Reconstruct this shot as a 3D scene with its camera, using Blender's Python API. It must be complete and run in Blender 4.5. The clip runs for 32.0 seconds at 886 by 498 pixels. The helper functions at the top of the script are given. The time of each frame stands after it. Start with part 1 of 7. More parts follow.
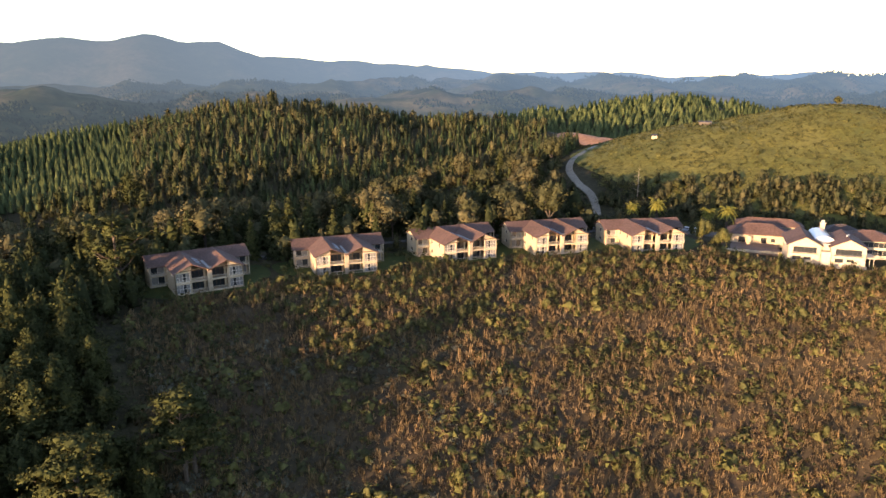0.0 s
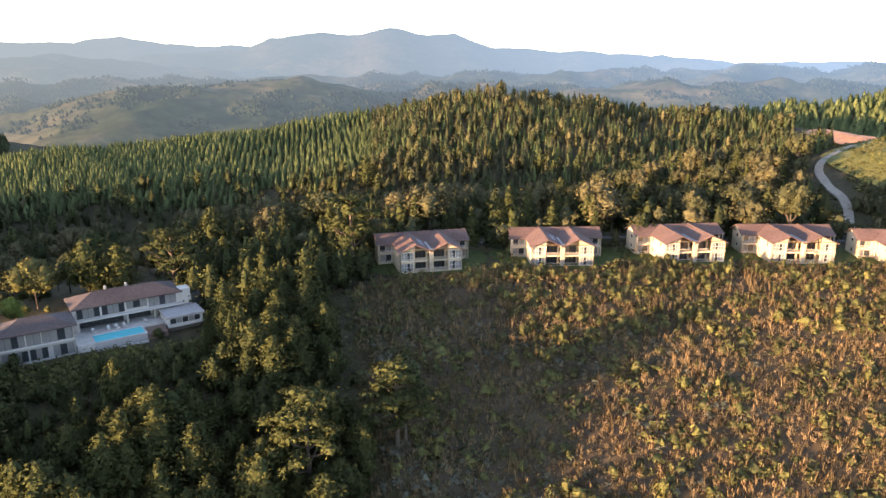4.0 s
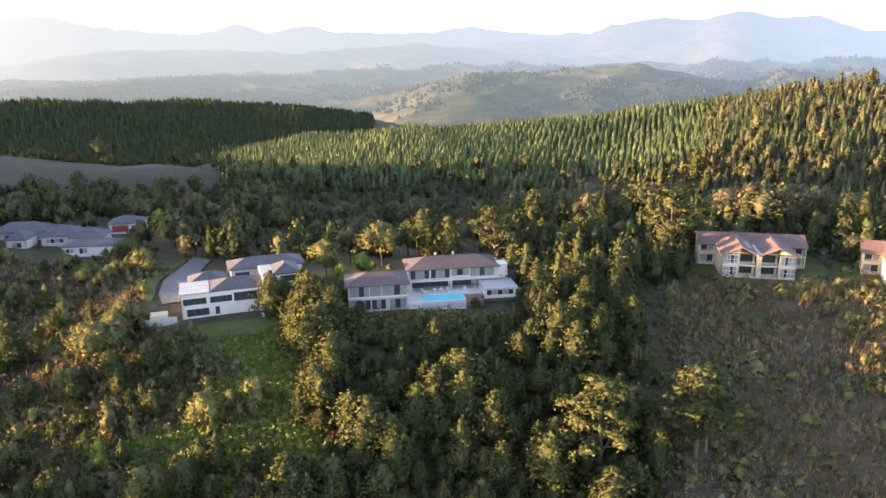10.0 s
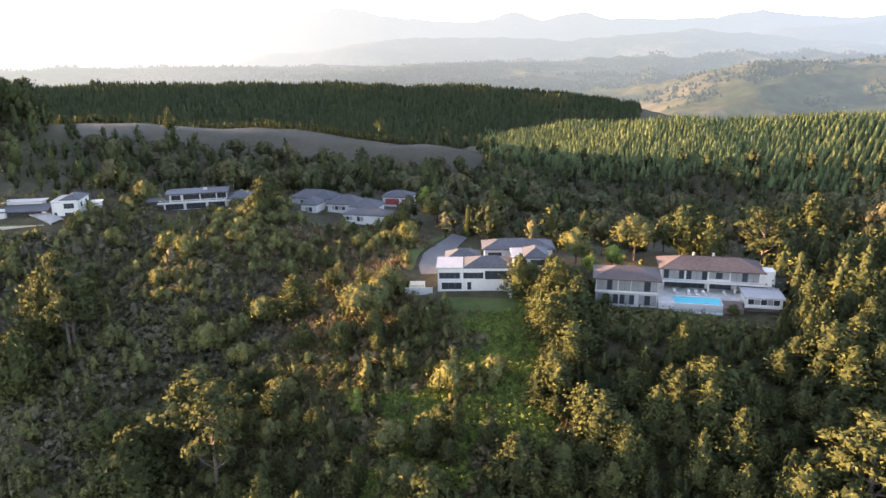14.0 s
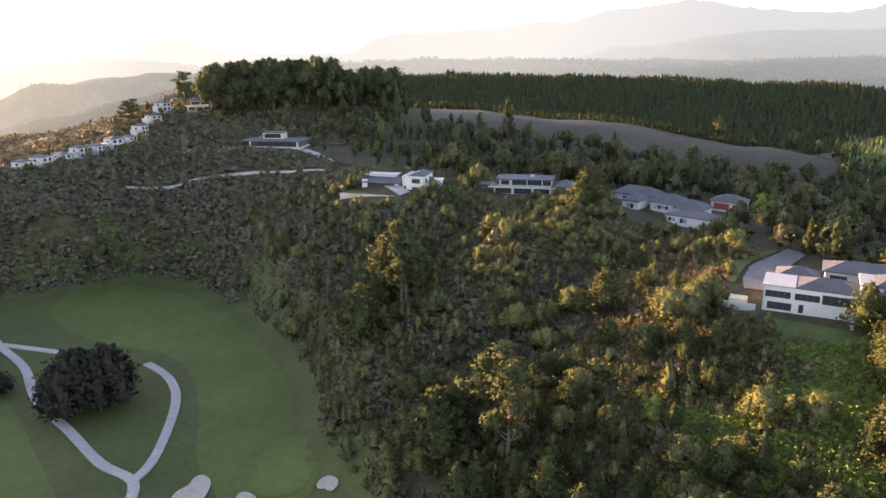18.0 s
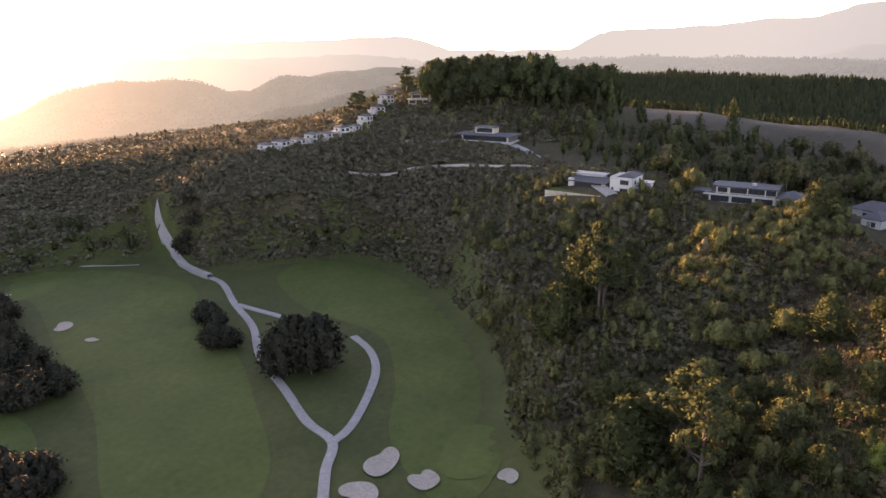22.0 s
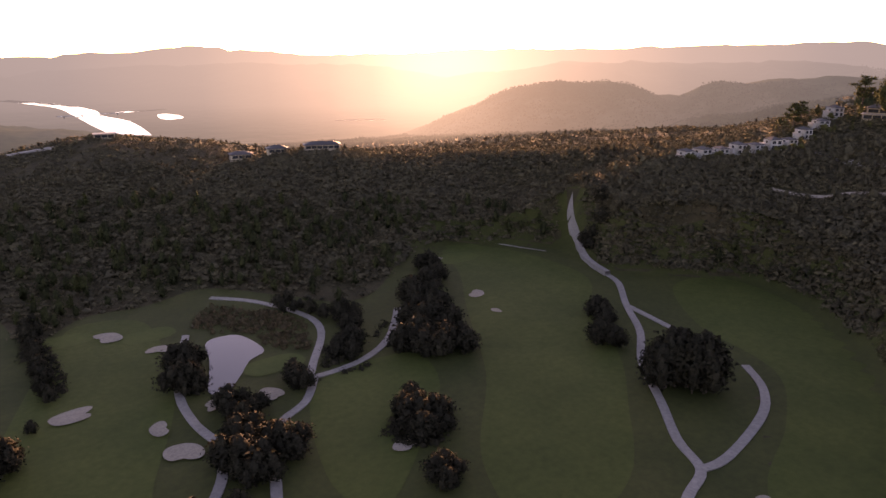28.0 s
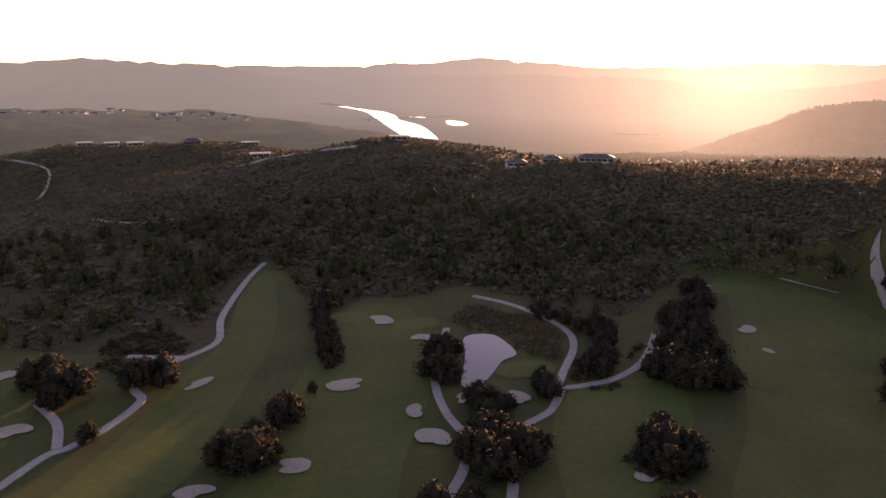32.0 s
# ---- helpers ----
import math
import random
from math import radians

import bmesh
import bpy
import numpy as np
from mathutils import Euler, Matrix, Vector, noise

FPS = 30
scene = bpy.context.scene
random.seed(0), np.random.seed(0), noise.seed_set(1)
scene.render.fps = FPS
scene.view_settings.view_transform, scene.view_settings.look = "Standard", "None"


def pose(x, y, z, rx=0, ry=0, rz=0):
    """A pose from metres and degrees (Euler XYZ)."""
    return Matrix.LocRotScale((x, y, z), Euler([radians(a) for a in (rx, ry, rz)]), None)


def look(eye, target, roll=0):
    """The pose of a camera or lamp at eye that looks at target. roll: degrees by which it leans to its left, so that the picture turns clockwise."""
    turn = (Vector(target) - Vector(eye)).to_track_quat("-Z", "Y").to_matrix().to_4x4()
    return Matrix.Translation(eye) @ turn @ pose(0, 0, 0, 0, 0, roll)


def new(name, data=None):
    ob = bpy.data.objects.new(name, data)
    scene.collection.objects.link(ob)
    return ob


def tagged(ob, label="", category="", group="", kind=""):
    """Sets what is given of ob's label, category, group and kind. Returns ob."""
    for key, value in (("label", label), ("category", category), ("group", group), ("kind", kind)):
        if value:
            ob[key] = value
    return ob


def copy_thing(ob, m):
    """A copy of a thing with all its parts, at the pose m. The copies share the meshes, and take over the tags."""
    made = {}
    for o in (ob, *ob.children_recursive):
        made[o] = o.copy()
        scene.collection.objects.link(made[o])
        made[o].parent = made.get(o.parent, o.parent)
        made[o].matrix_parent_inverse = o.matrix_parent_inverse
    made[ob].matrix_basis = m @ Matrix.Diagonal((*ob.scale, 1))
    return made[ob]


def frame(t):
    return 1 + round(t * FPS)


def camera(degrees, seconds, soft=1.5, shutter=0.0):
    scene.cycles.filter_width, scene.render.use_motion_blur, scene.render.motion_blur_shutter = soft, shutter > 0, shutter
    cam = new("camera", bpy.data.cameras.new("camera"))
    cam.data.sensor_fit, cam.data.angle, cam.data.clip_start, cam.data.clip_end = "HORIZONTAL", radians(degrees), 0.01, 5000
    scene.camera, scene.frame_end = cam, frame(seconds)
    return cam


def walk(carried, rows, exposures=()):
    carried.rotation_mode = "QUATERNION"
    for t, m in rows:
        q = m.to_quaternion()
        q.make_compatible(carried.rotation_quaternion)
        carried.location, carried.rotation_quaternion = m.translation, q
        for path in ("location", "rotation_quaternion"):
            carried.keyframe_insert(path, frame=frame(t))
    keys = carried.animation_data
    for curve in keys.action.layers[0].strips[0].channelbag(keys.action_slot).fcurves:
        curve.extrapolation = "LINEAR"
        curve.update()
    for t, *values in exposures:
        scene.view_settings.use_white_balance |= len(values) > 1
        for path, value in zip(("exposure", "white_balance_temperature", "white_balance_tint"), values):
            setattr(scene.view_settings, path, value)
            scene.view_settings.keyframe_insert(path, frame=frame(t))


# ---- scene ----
EYE = 95.0  # height of the hovering camera over the valley floor
cam = camera(64.5, 32.0)
PATH = [
    (0.0, 75.87, 0.10, 0.21), (1.0, 75.77, 0.13, 4.78), (2.0, 75.58, 0.17, 9.29),
    (3.0, 75.41, 0.21, 13.83), (3.5, 75.30, 0.29, 16.05), (5.5, 75.08, 0.44, 24.67),
    (6.0, 75.01, 0.46, 26.85), (7.0, 74.86, 0.53, 31.10), (8.0, 74.76, 0.59, 35.34),
    (9.0, 74.61, 0.62, 39.79), (10.0, 74.45, 0.67, 44.31), (11.0, 74.28, 0.73, 49.09),
    (12.0, 74.10, 0.75, 54.45), (13.0, 73.91, 0.81, 59.93), (13.5, 73.81, 0.81, 62.70),
    (15.5, 73.59, 0.86, 74.17), (16.0, 73.55, 0.90, 78.00), (16.5, 73.59, 0.90, 82.19),
    (17.0, 73.60, 0.89, 86.34), (17.5, 73.61, 0.86, 89.85), (18.0, 73.59, 0.81, 91.70),
    (19.0, 73.57, 0.79, 95.56), (20.0, 73.53, 0.73, 99.92), (21.0, 73.56, 0.70, 104.29),
    (22.0, 73.56, 0.64, 108.66), (23.0, 73.57, 0.59, 113.39), (24.0, 73.55, 0.60, 118.36),
    (24.5, 73.57, 0.53, 120.93), (26.5, 73.72, 0.17, 132.82), (27.0, 73.82, 0.09, 135.88),
    (28.0, 74.02, -0.02, 141.98), (29.0, 74.20, -0.08, 147.61), (30.0, 74.40, -0.25, 153.23),
    (31.0, 74.63, -0.35, 158.75), (32.0, 74.86, -0.55, 164.10),
]
EXPOSURES = [(0, 1.9, 8700, 28), (3, 2.5, 8800, 29), (6, 2.95, 8900, 30), (12, 3.42, 9300, 33), (18, 3.18, 9800, 36), (21, 2.88, 10300, 43), (24, 2.52, 10800, 50), (28, 1.78, 11200, 60), (32, 1.65, 11200, 60)]
walk(cam, [(t, pose(0, 0, EYE, rx, ry, rz)) for t, rx, ry, rz in PATH], EXPOSURES)

# ---- light ----
SUN_AZ, SUN_EL = 142.0, 4.5          # degrees to the left of +y, and over the horizon
world = bpy.data.worlds.new("sky")
scene.world = world
world.use_nodes = True
wn, wl = world.node_tree.nodes, world.node_tree.links
sky = wn.new("ShaderNodeTexSky")
sky.sky_type = "NISHITA"
sky.sun_disc = False
sky.sun_elevation, sky.sun_rotation = radians(SUN_EL), radians(-SUN_AZ)
sky.altitude, sky.air_density, sky.dust_density, sky.ozone_density = 200, 0.6, 0.25, 1.6
wn["Background"].inputs["Strength"].default_value = 0.242
wl.new(sky.outputs["Color"], wn["Background"].inputs["Color"])
sun = new("sun", bpy.data.lights.new("sun", "SUN"))
sun.data.energy, sun.data.angle, sun.data.color = 4.0, radians(0.6), (1.0, 0.77, 0.5)
sdir = Vector((-math.sin(radians(SUN_AZ)) * math.cos(radians(SUN_EL)), math.cos(radians(SUN_AZ)) * math.cos(radians(SUN_EL)), math.sin(radians(SUN_EL))))
sun.matrix_world = look(sdir * 300, (0, 0, 0))

# ---- materials ----
class Nodes:
    """A small builder for node materials."""
    def __init__(self, name, rough=0.8, metal=0.0, spec=0.3):
        self.m = bpy.data.materials.new(name)
        self.m.use_nodes = True
        self.n, self.l = self.m.node_tree.nodes, self.m.node_tree.links
        self.b = self.n["Principled BSDF"]
        self.b.inputs["Roughness"].default_value = rough
        self.b.inputs["Metallic"].default_value = metal
        self.b.inputs["Specular IOR Level"].default_value = spec
        self.pos = self.n.new("ShaderNodeNewGeometry")

    def link(self, a, b):
        self.l.new(a, b)

    def noise(self, scale, detail=3.0, rough=0.6, at=None):
        n = self.n.new("ShaderNodeTexNoise")
        n.inputs["Scale"].default_value = scale
        n.inputs["Detail"].default_value = detail
        n.inputs["Roughness"].default_value = rough
        self.link(at or self.pos.outputs["Position"], n.inputs["Vector"])
        return n.outputs["Fac"]

    def ramp(self, fac, stops):
        r = self.n.new("ShaderNodeValToRGB")
        while len(r.color_ramp.elements) < len(stops):
            r.color_ramp.elements.new(0.5)
        for e, (p, c) in zip(r.color_ramp.elements, stops):
            e.position, e.color = p, (*c, 1) if len(c) == 3 else c
        self.link(fac, r.inputs["Fac"])
        return r.outputs["Color"]

    def mix(self, fac, a, b, mode="MIX"):
        x = self.n.new("ShaderNodeMix")
        x.data_type, x.blend_type = "RGBA", mode
        for v, s in ((fac, x.inputs[0]), (a, x.inputs[6]), (b, x.inputs[7])):
            if isinstance(v, (int, float)):
                s.default_value = v
            elif isinstance(v, tuple):
                s.default_value = (*v, 1)
            else:
                self.link(v, s)
        return x.outputs[2]

    def math(self, op, a, b=0.0, clamp=False):
        x = self.n.new("ShaderNodeMath")
        x.operation, x.use_clamp = op, clamp
        for v, s in ((a, x.inputs[0]), (b, x.inputs[1])):
            if isinstance(v, (int, float)):
                s.default_value = v
            else:
                self.link(v, s)
        return x.outputs[0]

    def attr(self, name):
        a = self.n.new("ShaderNodeAttribute")
        a.attribute_name = name
        return a.outputs["Fac"]

    def bump(self, height, strength=0.4, distance=0.1):
        b = self.n.new("ShaderNodeBump")
        b.inputs["Strength"].default_value, b.inputs["Distance"].default_value = strength, distance
        self.link(height, b.inputs["Height"])
        self.link(b.outputs["Normal"], self.b.inputs["Normal"])

    def color(self, c):
        if isinstance(c, tuple):
            self.b.inputs["Base Color"].default_value = (*c, 1)
        else:
            self.link(c, self.b.inputs["Base Color"])
        return self


def plain(name, c, rough=0.7, metal=0.0, grain=6.0, vary=0.18, bump=0.15, spec=0.3):
    """A surface of one colour with stains and fine grain at two scales."""
    k = Nodes(name, rough, metal, spec)
    lo, hi = tuple(v * (1 - vary) for v in c), tuple(min(1, v * (1 + vary)) for v in c)
    a = k.ramp(k.noise(grain, 4), [(0.3, lo), (0.7, hi)])
    b = k.ramp(k.noise(grain * 0.08, 2), [(0.3, (1 - vary,) * 3), (0.65, (1, 1, 1))])
    k.color(k.mix(1.0, a, b, "MULTIPLY"))
    k.bump(k.noise(grain * 4, 2), bump, 0.02)
    return k.m


INNER = (0.026, 0.022, 0.016)      # twigs, stems and dead needles in a crown, its inner shade in the colour


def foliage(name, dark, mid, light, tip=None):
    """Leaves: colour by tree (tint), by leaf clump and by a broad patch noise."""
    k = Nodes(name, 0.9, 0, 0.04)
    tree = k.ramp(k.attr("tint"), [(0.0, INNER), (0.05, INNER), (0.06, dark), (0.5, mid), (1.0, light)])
    leaf = k.ramp(k.pos.outputs["Random Per Island"], [(0.0, (0.72, 0.74, 0.72)), (1.0, (1.24, 1.2, 1.12))])
    c = k.mix(1.0, tree, leaf, "MULTIPLY")
    if tip:
        c = k.mix(k.math("MULTIPLY", k.math("GREATER_THAN", k.pos.outputs["Random Per Island"], 0.8), 0.6), c, tip)
    k.color(c)
    t = k.n.new("ShaderNodeBsdfTranslucent")
    k.link(c, t.inputs["Color"])
    s = k.n.new("ShaderNodeMixShader")
    s.inputs[0].default_value = 0.14
    k.link(k.b.outputs[0], s.inputs[1])
    k.link(t.outputs[0], s.inputs[2])
    k.link(s.outputs[0], k.n["Material Output"].inputs["Surface"])
    return k.m


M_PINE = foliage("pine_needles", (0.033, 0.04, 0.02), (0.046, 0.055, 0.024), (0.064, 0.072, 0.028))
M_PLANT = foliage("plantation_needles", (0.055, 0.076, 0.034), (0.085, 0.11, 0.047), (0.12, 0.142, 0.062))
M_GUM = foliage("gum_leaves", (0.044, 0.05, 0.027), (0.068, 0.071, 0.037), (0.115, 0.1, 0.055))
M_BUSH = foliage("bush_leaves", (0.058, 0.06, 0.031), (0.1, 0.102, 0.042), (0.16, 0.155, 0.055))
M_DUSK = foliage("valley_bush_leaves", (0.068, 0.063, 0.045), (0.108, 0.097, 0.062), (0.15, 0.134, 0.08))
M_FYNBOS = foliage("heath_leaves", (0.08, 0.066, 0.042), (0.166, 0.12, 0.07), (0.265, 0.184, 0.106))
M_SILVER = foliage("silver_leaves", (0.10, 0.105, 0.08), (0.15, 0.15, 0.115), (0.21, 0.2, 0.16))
# near-black leaves: the backlit look of the golf trees is in the colour
M_GOLFTREE = foliage("backlit_golf_leaves", (0.03, 0.029, 0.021), (0.038, 0.036, 0.025), (0.05, 0.046, 0.03))
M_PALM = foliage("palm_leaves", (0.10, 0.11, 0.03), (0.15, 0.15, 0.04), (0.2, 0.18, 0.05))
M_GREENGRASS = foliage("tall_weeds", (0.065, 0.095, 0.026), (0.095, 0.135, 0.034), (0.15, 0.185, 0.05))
M_BARK = plain("bark", (0.085, 0.065, 0.05), 0.9, grain=3, vary=0.35, bump=0.5)
M_DEAD = plain("dead_wood", (0.34, 0.27, 0.2), 0.9, grain=3, vary=0.3, bump=0.4)


def ground_mat():
    k = Nodes("hill_ground", 0.95, 0, 0.1)
    a = k.ramp(k.noise(0.35, 5), [(0.25, (0.034, 0.031, 0.02)), (0.5, (0.056, 0.048, 0.03)), (0.75, (0.08, 0.066, 0.04))])
    b = k.ramp(k.noise(0.03, 3), [(0.3, (0.75, 0.85, 0.7)), (0.7, (1.15, 1.05, 0.95))])
    k.color(k.mix(1.0, a, b, "MULTIPLY"))
    k.bump(k.noise(1.5, 4), 0.8, 0.5)
    return k.m


def far_mat(name="hazed_far_land", wooded=False):
    """Distance: woods, heath and fields, with evening haze painted on as emission."""
    k = Nodes(name, 1.0, 0, 0.0)
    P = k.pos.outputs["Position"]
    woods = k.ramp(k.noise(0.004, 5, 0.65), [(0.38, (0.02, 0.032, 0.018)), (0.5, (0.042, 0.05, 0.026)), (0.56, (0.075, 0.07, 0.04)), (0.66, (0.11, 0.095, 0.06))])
    fine = k.ramp(k.noise(0.03, 4, 0.7), [(0.3, (0.6, 0.6, 0.6)), (0.7, (1.3, 1.3, 1.3))])
    if wooded:
        woods = (0.02, 0.029, 0.018)
    land = k.mix(1.0, woods, fine, "MULTIPLY")
    k.color(land)
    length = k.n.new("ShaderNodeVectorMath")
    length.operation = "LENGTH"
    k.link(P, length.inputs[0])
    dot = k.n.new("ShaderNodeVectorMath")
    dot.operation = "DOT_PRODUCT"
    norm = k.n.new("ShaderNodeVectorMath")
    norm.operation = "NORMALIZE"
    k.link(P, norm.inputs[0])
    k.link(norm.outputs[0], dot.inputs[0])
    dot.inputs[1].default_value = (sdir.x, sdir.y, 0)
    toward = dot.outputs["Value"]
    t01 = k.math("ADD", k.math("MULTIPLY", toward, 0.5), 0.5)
    # haze colour by bearing from the sun, emitted by the land itself
    haze_glow = k.ramp(t01, [(0.0, (0.062, 0.126, 0.21)), (0.25, (0.052, 0.09, 0.132)), (0.5, (0.06, 0.093, 0.12)), (0.65, (0.07, 0.102, 0.127)), (0.78, (0.082, 0.114, 0.134)), (0.88, (0.076, 0.107, 0.124)), (0.94, (0.092, 0.122, 0.138)), (0.972, (0.132, 0.157, 0.162)), (0.986, (0.19, 0.206, 0.195)), (0.995, (0.28, 0.278, 0.245)), (1.0, (0.5, 0.48, 0.4))])
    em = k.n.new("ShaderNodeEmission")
    k.link(haze_glow, em.inputs["Color"])
    # share of the haze glow, growing with distance from the origin
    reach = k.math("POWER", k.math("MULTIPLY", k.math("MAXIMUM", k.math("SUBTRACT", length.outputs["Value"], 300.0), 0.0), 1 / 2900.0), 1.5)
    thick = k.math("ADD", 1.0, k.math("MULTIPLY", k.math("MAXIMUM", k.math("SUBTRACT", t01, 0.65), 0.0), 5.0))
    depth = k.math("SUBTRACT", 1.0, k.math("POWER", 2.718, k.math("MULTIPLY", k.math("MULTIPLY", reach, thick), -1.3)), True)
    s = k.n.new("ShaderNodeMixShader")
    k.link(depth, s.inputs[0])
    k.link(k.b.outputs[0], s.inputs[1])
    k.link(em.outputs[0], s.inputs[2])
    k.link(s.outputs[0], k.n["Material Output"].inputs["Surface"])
    return k.m


def turf(name, dark, light, mow=0.0):
    k = Nodes(name, 0.9, 0, 0.15)
    a = k.ramp(k.noise(0.5, 4), [(0.3, dark), (0.7, light)])
    b = k.ramp(k.noise(0.035, 3), [(0.3, (0.72, 0.8, 0.7)), (0.65, (1.15, 1.08, 1.0))])
    k.color(k.mix(1.0, a, b, "MULTIPLY"))
    k.bump(k.noise(6, 2), 0.4, 0.05)
    return k.m


M_GROUND, M_FAR, M_FARWOOD = ground_mat(), far_mat(), far_mat("hazed_far_woods", True)
M_FAIRWAY = turf("fairway_turf", (0.043, 0.062, 0.016), (0.061, 0.082, 0.022))
M_ROUGH = turf("rough_turf", (0.037, 0.047, 0.016), (0.052, 0.062, 0.02))
M_GREEN = turf("green_turf", (0.051, 0.075, 0.02), (0.067, 0.09, 0.025))
M_LAWN = turf("lawn", (0.042, 0.06, 0.019), (0.068, 0.084, 0.026))
M_SAND = plain("bunker_sand", (0.265, 0.23, 0.185), 0.95, grain=1.5)
M_PATH = plain("cart_path", (0.24, 0.225, 0.205), 0.9, grain=1.0)
M_GRAVEL = plain("gravel_road", (0.27, 0.23, 0.18), 0.95, grain=0.8, vary=0.25)
M_EARTH = plain("red_earth", (0.42, 0.22, 0.13), 0.95, grain=0.3, vary=0.3)
M_HAY = turf("dry_meadow", (0.034, 0.029, 0.02), (0.056, 0.046, 0.03))
M_HEATH = turf("hill_heath_ground", (0.085, 0.09, 0.03), (0.16, 0.15, 0.045))
M_SLOPE = turf("slope_litter", (0.05, 0.038, 0.026), (0.088, 0.065, 0.042))
M_WATER = Nodes("water", 0.03, 0, 0.35).color((0.02, 0.03, 0.035)).m

# ---- the land ----
def polar(az, r):
    return -math.sin(radians(az)) * r, math.cos(radians(az)) * r


# the outline of the golf valley, which is nearly level
GOLF = [(-291, -140), (-276, -105), (-243, -71), (-209, -47), (-178, -33), (-157, -29), (-136, -20), (-110, -12), (-70, -40), (0, -90), (70, -110), (110, -170), (95, -250), (60, -240), (30, -232), (12, -242), (2, -300), (-8, -334), (-18, -300), (-24, -256), (-45, -270), (-66, -268), (-90, -272), (-112, -246), (-128, -225), (-150, -232), (-185, -268), (-208, -276), (-240, -252), (-266, -236), (-254, -192), (-285, -150)]
GOLF_SEG = [(Vector(a), Vector(b)) for a, b in zip(GOLF, GOLF[1:] + GOLF[:1])]


